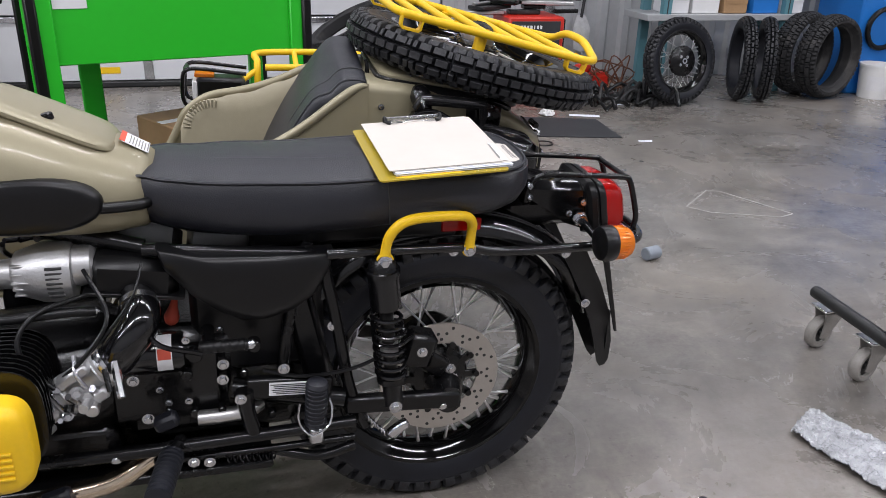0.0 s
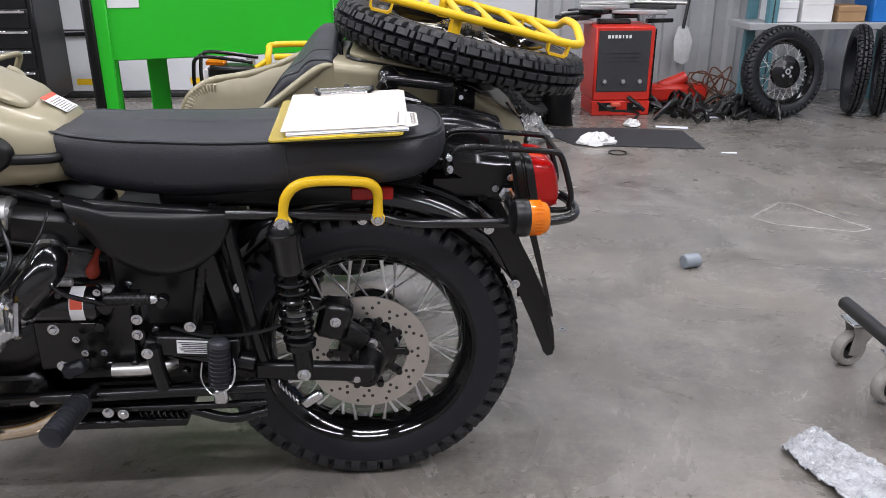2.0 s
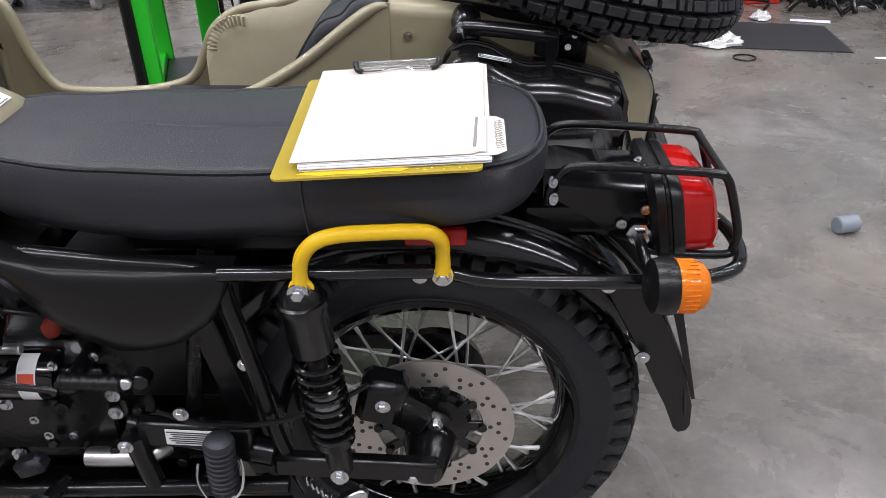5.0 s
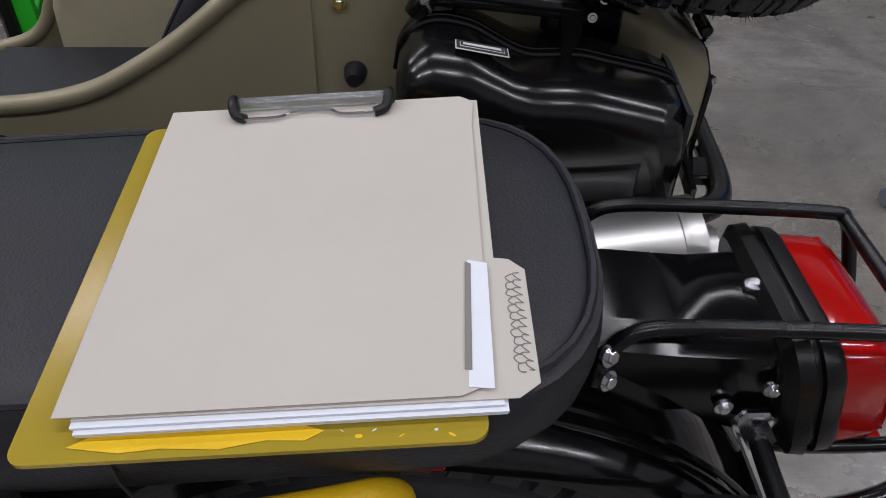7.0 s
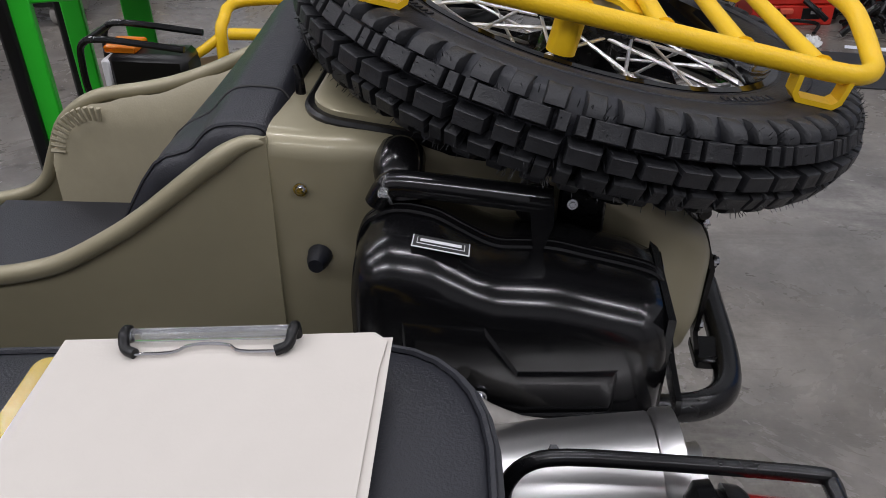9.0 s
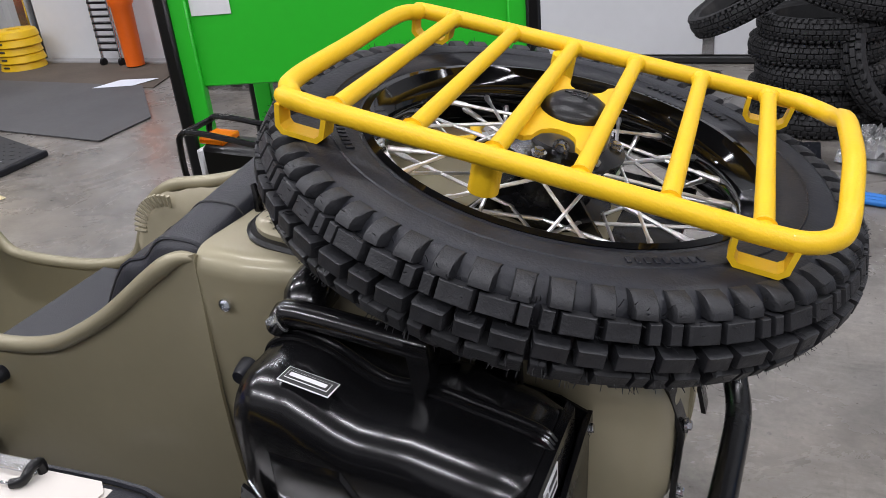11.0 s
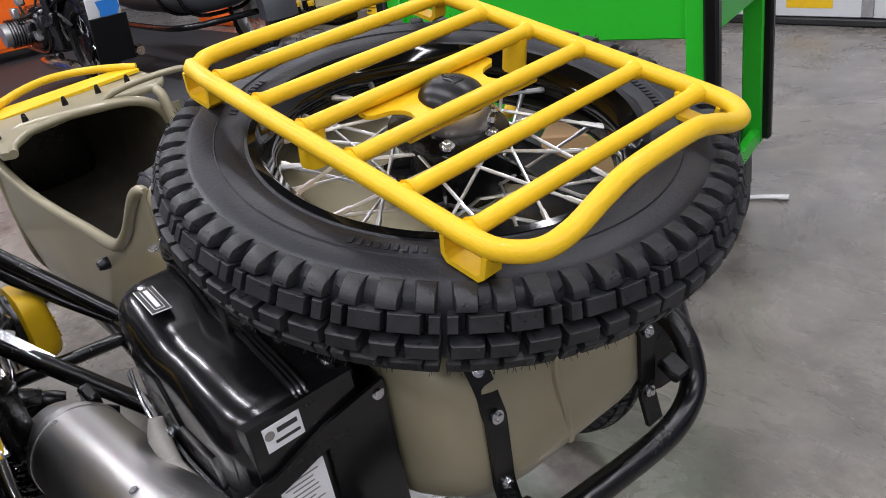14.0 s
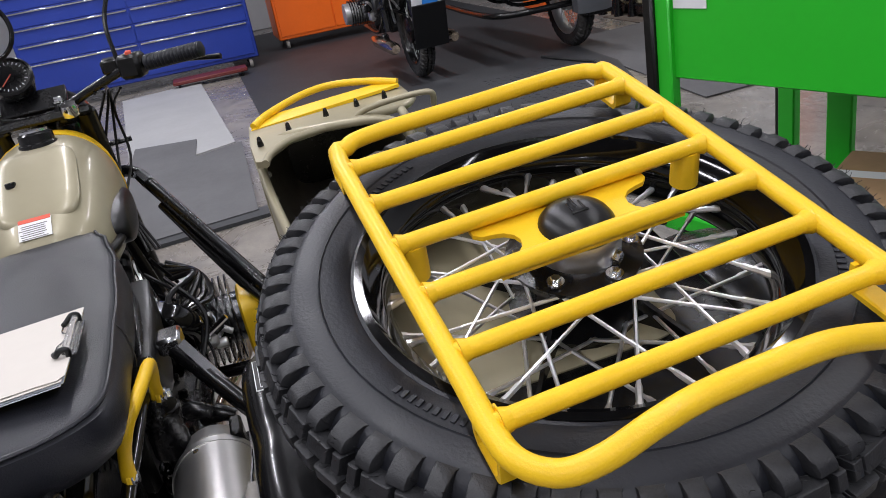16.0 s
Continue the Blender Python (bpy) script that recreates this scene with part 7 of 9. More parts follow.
def cladding(x0, x1):
    s = Shape()
    pts, x = [], x0
    while x < x1:
        pts += [(x, 5.22), (x + 0.10, 5.22), (x + 0.13, 5.185), (x + 0.19, 5.185), (x + 0.22, 5.22)]
        x += 0.22
    s.rings([[Vector((a, b2, z)) for a, b2 in pts] + [Vector((a, b2 + 0.02, z)) for a, b2 in pts[::-1]] for z in (0.0, 2.6)])
    return whole("cladding", s, GREYWALL, "grey ribbed steel wall cladding", "wall panel", "", "structure", 20)


cladding(1.32, 6.9)
cladding(-11.9, -5.82)
slab("trim", (2.232, 5.14, 1.3), (0.10, 0.10, 2.6), ZINC, "grey steel wall post", "post")

# ---- green tool cart ----
CART = pose(-0.611, 1.813, 0, 0, 0, 16.3)
cart = thing("green_cart", (0, 0, 0), "bright green steel work cart on casters with black edge strips", "cart")
cart.matrix_basis = CART
HW, DP = 0.514, 0.60
part("front_panel", Shape().box((0, 0.012, 0.932), (2 * HW - 0.05, 0.02, 0.330), 0.004), GREEN, cart)
part("side_panel", Shape().box((HW - 0.012, DP / 2, 0.932), (0.02, DP - 0.06, 0.330), 0.004), GREEN, cart)
part("side_panel", Shape().box((-HW + 0.012, DP / 2, 0.932), (0.02, DP - 0.06, 0.330), 0.004), GREEN, cart)
part("rear_panel", Shape().box((0, DP - 0.012, 0.932), (2 * HW - 0.05, 0.02, 0.330), 0.004), GREEN, cart)
part("top", Shape().box((0, DP / 2, 1.147), (2 * HW + 0.02, DP + 0.02, 0.10), 0.006), STEEL, cart, "stainless steel top edge")
for sx in (-1, 1):
    for y in (0.0, DP):
        lg = part("leg", Shape().box((sx * (HW - 0.032), y + (0.004 if y == 0 else -0.004), 0.685), (0.064, 0.04, 0.83), 0.005), GREEN, cart)
        part("edge_strip", Shape().box((sx * (HW + 0.006), y + (-0.012 if y == 0 else 0.012), 0.715), (0.040, 0.040, 0.87), 0.008), PLASTIC, lg, "black plastic edge strip")
        cs = part("caster", Shape().cyl((sx * (HW - 0.06) - 0.022, y + (0.06 if y == 0 else -0.06), 0.085), (sx * (HW - 0.06) + 0.022, y + (0.06 if y == 0 else -0.06), 0.085), 0.083, n=28, bev=0.008), RUBBER, cart, "black caster")
        part("caster_fork", Shape().box((sx * (HW - 0.06), y + (0.08 if y == 0 else -0.08), 0.19), (0.075, 0.10, 0.13), 0.010), WORN, cs)
part("lower_rail", Shape().box((0, 0.0, 0.305), (2 * HW - 0.06, 0.035, 0.05), 0.005), GREEN, cart)
part("lower_rail", Shape().box((HW - 0.02, DP / 2, 0.295), (0.035, DP, 0.05), 0.005), GREEN, cart)
part("lower_rail", Shape().box((-HW + 0.02, DP / 2, 0.295), (0.035, DP, 0.05), 0.005), GREEN, cart)
part("shelf", Shape().box((0, DP / 2, 0.285), (2 * HW - 0.08, DP - 0.05, 0.02), 0.004), WORN, cart)
part("inner_post", Shape().box((-0.28, DP - 0.02, 0.55), (0.09, 0.03, 0.55), 0.005), GREEN, cart)
part("tool_case", Shape().box((HW + 0.10, 0.30, 1.02), (0.15, 0.30, 0.10), 0.02), PLASTIC, cart, "black tool tray on the side of the cart")
part("notice", Shape().box((-HW + 0.128, -0.0005, 1.029), (0.118, 0.002, 0.115), 0.0005), LABEL, cart, "white printed notice")
for i in range(5):
    part("print_bar", Shape().box((-HW + 0.113 - 0.004 * (i % 2), -0.002, 1.064 - i * 0.011), (0.07 - 0.02 * (i % 2), 0.001, 0.003), 0.0002), GREYINK, cart)


def carton(name, at, size, turn, label, words=""):
    b2 = thing(name, at, label, "box", "", turn)
    part("body", Shape().box((0, 0, size[2] / 2), size, 0.006), CARDBOARD, b2)
    part("tape", Shape().box((0, 0, size[2] + 0.0006), (size[0] * 0.99, 0.05, 0.0012), 0.0003), LABEL, b2)
    return b2


CM = CART @ Vector((0.14, 0.28, 0.297))
box1 = carton("cardboard_box", tuple(CM), (0.46, 0.40, 0.17), 33, "brown cardboard box with dark printing on the cart shelf")
for i in range(3):
    part("print_bar", Shape().box((0.10 + 0.03 * i, -0.203, 0.10), (0.024, 0.002, 0.05), 0.0005), INK, box1)
tl2 = thing("power_tool", tuple(CART @ Vector((0.30, 0.16, 0.297))), "black power tool lying on the cart shelf", "tool", "", 20)
part("body", Shape().tube([(-0.12, 0, 0.05), (-0.08, 0, 0.05), (0.06, 0.0, 0.05), (0.12, 0, 0.05)], [0.03, 0.045, 0.045, 0.02], 18, 2), PLASTIC, tl2)
part("handle", Shape().tube([(0.0, 0.0, 0.05), (0.02, -0.07, 0.035), (0.03, -0.12, 0.03)], 0.022, 14, 3), PLASTIC, tl2)
part("white_band", Shape().cyl((0.075, 0, 0.05), (0.095, 0, 0.05), 0.046, 0.046, n=18), WHITEPLASTIC, tl2)
tray = Shape().box((0, 0, 0.04), (0.30, 0.22, 0.08), 0.02)
dt = whole("parts_tray", tray, PLASTIC, "black plastic parts tray on the cart shelf", "tray")
dt.matrix_basis = pose(*(CART @ Vector((0.33, 0.44, 0.297))), 0, 0, 26)

whole("white_strap", Shape().tube([(-0.439, 2.582, 0.010), (-0.385, 2.611, 0.011), (-0.321, 2.651, 0.012), (-0.257, 2.679, 0.012)], [0.014, 0.013, 0.014, 0.018], 12, 4, False, True, 0.5), WHITEPLASTIC, "white plastic strap lying on the floor by the cart", "strap")


# ---- tyres and wheels of the workshop ----
def loose_tyre(at, m, R, rb, w, label, group="", n=44, seed=1, worn=True, deep=1.0):
    t = thing("tyre", at, label, "tyre", group)
    t.matrix_basis = Matrix.Translation(at) @ m
    b2, tr = tyre_shapes(R, rb, w, n, seed, 0, deep)
    part("carcass", b2, OLDRUBBER if worn else RUBBER, t)
    part("tread", tr, OLDRUBBER if worn else TREAD, t)
    return t


for i, (dx, dy, dz) in enumerate(((0.02, 0, 0), (0.0, 0.02, 0.11), (0.03, -0.01, 0.22), (-0.01, 0.015, 0.33), (0.02, 0.0, 0.44))):
    loose_tyre((0.704 + dx, 4.003 + dy, 0.058 + dz), Matrix.Identity(4), 0.325, 0.235, 0.054, "old black tyre in a stack on the floor", "tyre stack", 58, i + 1, True, 0.45)
loose_tyre((0.364, 4.063, 0.600), pose(0, 0, 0, 4, -29, 0), 0.31, 0.235, 0.050, "old black tyre tilted over the edge of the tyre stack", "", 58, 20, True, 0.45)
loose_tyre((0.804, 3.963, 0.66), pose(0, 0, 0, 14, 10, 30), 0.31, 0.235, 0.054, "old black tyre tilted on top of the stack", "", 58, 21, True, 0.45)
loose_tyre((1.024, 3.903, 0.36), pose(0, 0, 0, 68, 18, 40), 0.32, 0.235, 0.054, "old black tyre leaning on the tyre stack", "", 40, 22)
for k, (cx, cy, ra, rb2, z0, ph, r) in enumerate(((-0.134, 4.284, 0.2, 0.13, 0.04, 0, 0.034), (0.006, 4.354, 0.17, 0.16, 0.075, 1, 0.04), (-0.054, 4.314, 0.13, 0.19, 0.12, 2.2, 0.036))):
    whole("inner_tube", Shape().tube([(cx + ra * math.cos(a) + 0.05 * math.sin(2 * a + ph), cy + rb2 * math.sin(a) + 0.03 * math.sin(3 * a), z0 + 0.032 * math.sin(2 * a + ph)) for a in [i * 0.314 for i in range(20)]], [r * (1 + 0.12 * math.sin(i * 1.3 + ph)) for i in range(20)], 12, 3, True), OLDRUBBER, "dusty black inner tube in a heap on the floor", "inner tube", "inner tubes")
whole("inner_tube", Shape().tube([(0.041, 4.162, 0.03), (-0.121, 4.019, 0.022), (-0.275, 3.987, 0.02), (-0.375, 4.032, 0.018), (-0.321, 4.107, 0.02), (-0.188, 4.105, 0.024), (-0.003, 4.212, 0.04)], 0.022, 10, 5), OLDRUBBER, "flat black inner tube trailing on the floor", "inner tube", "inner tubes")
sheet_b = Shape()
gr = []
for i in range(15):
    gr.append([Vector((0.258 + 0.034 * i, 3.303 + 0.05 * j - 0.012 * i + 0.02 * math.sin(i * 1.7 + j), 0.05 + 0.13 * max(0, math.sin(0.15 + i * 0.36)) * max(0, math.sin(0.1 + j * 0.37)) + 0.03 * math.sin(i * 1.9 + j) * math.sin(j * 1.3 + i * 0.4))) for j in range(9)])
sheet_b.rings(gr, False, False)
whole("rubber_sheet", sheet_b, RUBBER, "crumpled black rubber sheet beside the tyre stack", "sheet")
for k in range(3):
    whole("air_hose", Shape().tube([(0.043 + 0.03 * k, 3.776 + 0.03 * k, 0.016 + 0.004 * k), (0.258 + 0.02 * k, 3.376 + 0.03 * k, 0.016), (0.602, 3.057 + 0.035 * k, 0.016 + 0.003 * k), (0.962, 2.937 + 0.03 * k, 0.016)], 0.013, 10, 5), BRIGHTBLUE, "bright blue air hose lying on the floor", "hose", "air hoses")

ww = thing("spoked_wheel", (2.937, 4.054, 0.332), "black motorcycle wheel with knobbly tyre leaning by the wall", "wheel")
ww.matrix_basis = pose(2.937, 4.054, 0.332, 80, 0, 10) @ Matrix.Scale(0.955, 4)
b5, t5 = tyre_shapes(0.352, 0.241, 0.055, 50, 9)
part("tyre", b5, RUBBER, ww)
part("tread", t5, TREAD, ww)
part("rim", rim_shape(), RIMBLACK, ww)
part("hub", Shape().lathe([(0.0, -0.05), (0.05, -0.05), (0.055, 0.0), (0.118, 0.01), (0.122, 0.045), (0.108, 0.055), (0.03, 0.058), (0.022, 0.062), (0.0, 0.062)], n=36), SATINBLACK, ww)
part("bearing", Shape().lathe([(0.012, 0.064), (0.024, 0.064), (0.024, 0.068), (0.012, 0.068)], n=24, loop=True), ZINC, ww)
bolts(ww, [((0.045 * math.cos(a), 0.045 * math.sin(a), 0.057), (0, 0, 1)) for a in (0.7, 2.27, 3.84, 5.41)], r=0.008)
spokes(ww, Matrix.Identity(4), 0.08, 0.213, 36, 0.034)
loose_tyre((3.54, 4.13, 0.332), pose(0, 0, 0, 90, 0, 68), 0.333, 0.237, 0.05, "black knobbly tyre standing on the floor", "standing tyres", 46, 11, False)
loose_tyre((3.723, 4.086, 0.332), pose(0, 0, 0, 88, 0, 62), 0.333, 0.237, 0.05, "black knobbly tyre standing on the floor", "standing tyres", 46, 12, False)
loose_tyre((4.226, 4.296, 0.342), pose(0, 0, 0, 90, 0, 20), 0.342, 0.248, 0.09, "wide black tyre standing on the floor", "wide tyres", 56, 13)
loose_tyre((4.319, 4.087, 0.342), pose(0, 0, 0, 90, 0, 17), 0.342, 0.248, 0.09, "wide black tyre standing on the floor", "wide tyres", 56, 14)
for i in range(2):
    loose_tyre((1.133, 4.193, 0.060 + 0.12 * i), Matrix.Identity(4), 0.30, 0.22, 0.058, "black tyre lying in a low pile", "low tyre pile", 40, 30 + i)

# ---- red charger on its stand ----
ch = thing("battery_charger", (1.79, 4.389, 0), "red steel battery charger cabinet with dark control panel", "charger")
part("cabinet", Shape().box((0, 0, 0.38), (0.44, 0.40, 0.54), 0.012), RED, ch)
part("control_panel", Shape().box((-0.005, -0.203, 0.40), (0.385, 0.012, 0.44), 0.006), DARKMAT, ch, "dark grey control panel")
part("dark_side", Shape().box((0.232, 0.01, 0.38), (0.016, 0.36, 0.50), 0.006), SATINBLACK, ch)
part("foot_rail", Shape().box((0.0, -0.03, 0.055), (0.44, 0.34, 0.11), 0.006), RED, ch)
for x, w in ((-0.10, 0.13), (0.10, 0.10)):
    part("socket_recess", Shape().box((x, -0.2005, 0.065), (w, 0.004, 0.06), 0.002), PLASTIC, ch)
    part("socket_plate", Shape().box((x + 0.02, -0.2030, 0.072), (0.05, 0.004, 0.018), 0.001), ALLOY, ch)
lg2 = Shape()
for i, wx in enumerate((0.020, 0.016, 0.016, 0.018, 0.008, 0.016, 0.016)):
    lg2.box((-0.125 + i * 0.026, -0.2105, 0.578), (wx, 0.003, 0.024), 0.002)
part("maker_bars", lg2, LABEL, ch)
for z in (0.46, 0.43, 0.40):
    part("red_line", Shape().box((-0.015, -0.2105, z), (0.25, 0.002, 0.004), 0.0005), WORN, ch)
for x in (-0.14, 0.0, 0.125):
    part("knob", Shape().lathe([(0.0, 0.02), (0.016, 0.018), (0.020, 0.0)], (x, -0.208, 0.255), (0, -1, 0), 7), STEEL, ch)
part("cable", Shape().tube([(-0.18, -0.22, 0.10), (-0.10, -0.30, 0.06), (0.0, -0.28, 0.05), (0.10, -0.32, 0.04), (0.05, -0.42, 0.02)], 0.010, 8, 5), PLASTIC, ch)
part("cable", Shape().tube([(0.05, -0.21, 0.14), (0.10, -0.26, 0.10), (0.16, -0.27, 0.05)], 0.016, 8, 5), PLASTIC, ch)
part("clamp_red", Shape().box((-0.05, -0.24, 0.09), (0.07, 0.03, 0.03), 0.006), REDINK, ch)
rs = random.Random(5)
for i in range(9):
    sc = thing("scrap_part", (1.39 + 0.09 * i, 4.369 + 0.03 * (i % 3), 0.652 + 0.035 * (i % 4)), "dull metal part piled on the charger", "metal part", "scrap on the charger", rs.uniform(-40, 40))
    part("piece", Shape().box((0, 0, 0.016), (rs.uniform(0.18, 0.42), rs.uniform(0.05, 0.16), 0.03), 0.006), (ALLOY, WORN, DARKSTEEL)[i % 3], sc)
    if i % 2:
        part("rod", Shape().cyl((-0.2, 0.0, 0.045), (0.26, 0.02, 0.045), 0.014, n=12, bev=0.002), STEEL, sc)

mfl = thing("spare_mudguard", (1.139, 3.657, 0), "black plastic mudguard standing on end", "mudguard", "", 62)
mr = []
for i in range(12):
    a = radians(10 + i * 9)
    mr.append([Vector((0.30 - 0.42 * math.sin(a) * 0.35 + dx, y, 0.46 * i / 11)) for dx, y in ((0.0, -0.10), (-0.03, -0.06), (-0.04, 0), (-0.03, 0.06), (0, 0.10), (-0.008, 0.10), (-0.038, 0.06), (-0.048, 0), (-0.038, -0.06), (-0.008, -0.10))])
part("shell", Shape().rings(mr), PLASTIC, mfl, smooth=60)


# ---- floor things ----
def floor_sheet(name, outline, z, mat, label, category, thick=0.006):
    s = Shape().rings([[Vector((x, y, z)) for x, y in outline], [Vector((x, y, z + thick)) for x, y in outline]])
    return whole(name, s, mat, label, category)


floor_sheet("rubber_mat", [(1.077, 3.719), (1.234, 3.272), (2.031, 3.11), (2.071, 3.622), (1.608, 3.75)], 0.001, DARKMAT, "dark grey rubber mat on the floor", "mat")


def crumple(name, c, rx, ry, h, mat, label, category, seed, n=18):
    rnd = random.Random(seed)
    s = Shape()
    rings = []
    for i in range(1, 8):
        a = math.pi / 2 * i / 7.5
        rings.append([Vector((c[0] + rx * math.sin(a) * math.cos(6.2832 * j / n) * rnd.uniform(0.75, 1.2), c[1] + ry * math.sin(a) * math.sin(6.2832 * j / n) * rnd.uniform(0.75, 1.2), 0.002 + h * math.cos(a) * rnd.uniform(0.6, 1.25))) for j in range(n)])
    return whole(name, s.rings(rings), mat, label, category, smooth=25)


crumple("white_bag", (1.387, 3.301, 0), 0.13, 0.09, 0.07, WHITEPLASTIC, "crumpled white plastic bag on the floor", "bag", 2)
crumple("clear_bag", (0.956, 3.396, 0), 0.16, 0.12, 0.16, CLEAR, "crumpled clear plastic bag on the floor", "bag", 3)
crumple("white_paper", (1.768, 3.807, 0), 0.06, 0.05, 0.05, WHITEPLASTIC, "crumpled white paper on the floor", "paper", 4)
for k, (x, y, w2, h2, r) in enumerate(((2.037, 3.743, 0.22, 0.05, -20), (2.471, 4.213, 0.20, 0.10, 8), (2.496, 4.063, 0.12, 0.05, -12), (2.144, 3.005, 0.09, 0.025, -15))):
    o = whole("paper_scrap", Shape().rings([[Vector((-w2 / 2, -h2 / 2, 0.001)), Vector((w2 / 2, -h2 / 2, 0.002)), Vector((w2 / 2, h2 / 2, 0.006)), Vector((-w2 / 2, h2 / 2, 0.002))], [Vector((-w2 / 2, -h2 / 2, 0.002)), Vector((w2 / 2, -h2 / 2, 0.003)), Vector((w2 / 2, h2 / 2, 0.007)), Vector((-w2 / 2, h2 / 2, 0.003))]]), WHITEPAPER, "scrap of white paper on the floor", "paper", "paper scraps")
    o.matrix_basis = pose(x, y, 0.001, 0, 0, r)
whole("rubber_ring", Shape().tube([(1.456 + 0.055 * math.cos(a), 3.049 + 0.055 * math.sin(a), 0.006) for a in [i * 0.3927 for i in range(16)]], 0.004, 6, 2, True), PLASTIC, "thin black rubber ring on the floor", "ring")
cp = thing("pipe_cap", (1.238, 1.219, 0.0), "grey plastic pipe cap lying on the floor", "pipe cap", "", 15)
part("shell", Shape().lathe([(0.0, -0.034), (0.024, -0.034), (0.028, -0.030), (0.028, 0.034), (0.024, 0.034), (0.023, -0.026), (0.0, -0.026)], (0, 0, 0.028), (1, 0, 0), 28), material("grey_blue_plastic", (0.24, 0.27, 0.31), 0.4, var=0.06), cp)
for (x, y) in ((0.616, 0.712), (0.638, -0.194), (1.897, 2.579), (2.647, 2.627), (1.714, 2.43)):
    whole("washer", Shape().lathe([(0.006, 0.0005), (0.013, 0.0005), (0.013, 0.003), (0.006, 0.003)], (x, y, 0), (0, 0, 1), 18, True), ZINC, "small steel washer on the floor", "washer", "washers")
chalk = material("chalk", (0.40, 0.39, 0.37), 0.9, var=0.3, scale=40)
mark = [(1.742, 1.796), (1.988, 2.015), (2.055, 1.986), (2.222, 1.604), (2.129, 1.573), (1.822, 1.698), (1.742, 1.796)]
cm = Shape()
for (ax, ay), (bx, by) in zip(mark, mark[1:]):
    d2 = Vector((bx - ax, by - ay, 0))
    nn = Vector((-d2.y, d2.x, 0)).normalized() * 0.004
    cm.rings([[Vector((ax, ay, z)) - nn, Vector((bx, by, z)) - nn, Vector((bx, by, z)) + nn, Vector((ax, ay, z)) + nn] for z in (0.0008, 0.0016)])
whole("chalk_mark", cm, chalk, "faint chalk outline drawn on the concrete", "chalk mark")

# bubble wrap
rnd = random.Random(8)
bw = []
NX, NY = 120, 40
for i in range(NX):
    row = []
    for j in range(NY):
        u, v = i / (NX - 1), j / (NY - 1)
        p = Vector((1.026, -0, 0)).lerp(Vector((1.138, -0.442, 0)), u) * (1 - v) + Vector((1.151, 0.084, 0)).lerp(Vector((1.38, -0.339, 0)), u) * v
        z = 0.014 + 0.014 * noise.noise(Vector((u * 9, v * 5, 0))) + 0.009 * abs(noise.noise(Vector((u * 26, v * 12, 3)))) + 0.006 * noise.noise(Vector((u * 60, v * 30, 9)))
        row.append(Vector((p.x + 0.004 * noise.noise(Vector((u * 20, v * 9, 7))), p.y, max(0.004, z))))
    bw.append(row)
bwm = Shape().rings(bw, False, False)
bwm.rings([[p + Vector((0, 0, -0.003)) for p in r] for r in bw], False, False)
WRAP = material("bubble_wrap_film", (0.36, 0.37, 0.385), 0.14, var=0.35, scale=30, bump=1.0, bump_scale=130, coat=0.5)
whole("bubble_wrap", bwm, WRAP, "crumpled clear bubble wrap sheet on the floor", "bubble wrap", smooth=28)

# stand on casters
stand = thing("rolling_stand", (1.522, 0.352, 0), "worn black steel stand on grey casters", "stand")
so = Vector((1.60, 0.30, 0))
part("foot_tube", Shape().tube([Vector(p) - so for p in ((1.496, 0.405, 0.192), (1.490, -0.16, 0.178))], 0.021, 18, 1), WORN, stand)
part("tube_end", Shape().cyl(Vector((1.496, 0.4045, 0.192)) - so, Vector((1.4963, 0.409, 0.192)) - so, 0.018, n=16), PLASTIC, stand)
part("foot_tube", Shape().tube([Vector(p) - so for p in ((1.49, 0.085, 0.188), (2.10, 0.16, 0.19))], 0.021, 16, 1), WORN, stand)
part("upright", Shape().tube([Vector(p) - so for p in ((1.575, 0.10, 0.18), (1.58, 0.105, 0.95))], 0.024, 16, 1), WORN, stand)
for x, y in ((1.515, 0.372), (1.510, 0.155), (2.06, 0.16)):
    o1 = Vector((x, y, 0.056)) - so
    cs = part("caster", Shape().lathe([(0.034, -0.012), (0.036, -0.017), (0.048, -0.018), (0.054, -0.014), (0.056, -0.008), (0.056, 0.008), (0.054, 0.014), (0.048, 0.018), (0.036, 0.017), (0.034, 0.012)], o1, (0.25, -0.95, 0), 32, True), CASTER, stand, "grey worn caster")
    part("caster_hub", Shape().lathe([(0.0, -0.014), (0.012, -0.014), (0.014, -0.008), (0.035, -0.007), (0.035, 0.007), (0.014, 0.008), (0.012, 0.014), (0.0, 0.014)], o1, (0.25, -0.95, 0), 24), PLASTIC, cs)
    for dy in (-0.025, 0.025):
        part("fork", Shape().rings([[o1 + Vector(p) for p in ((-0.012, dy + e, -0.012), (0.012, dy + e, -0.014), (0.055, dy + e, 0.060), (0.050, dy + e, 0.082), (-0.012, dy + e, 0.082), (-0.004, dy + e, 0.050))] for e in (-0.002, 0.002)]), CASTER, cs)
    part("plate", Shape().box(Vector((x + 0.020, y, 0.146)) - so, (0.085, 0.075, 0.008), 0.003), ZINC, cs)
    part("swivel", Shape().cyl(Vector((x + 0.02, y, 0.134)) - so, Vector((x + 0.02, y, 0.143)) - so, 0.030, n=20, bev=0.002), WORN, cs)

RUST = material("rusty_wire", (0.12, 0.045, 0.02), 0.7, var=0.3, scale=30)
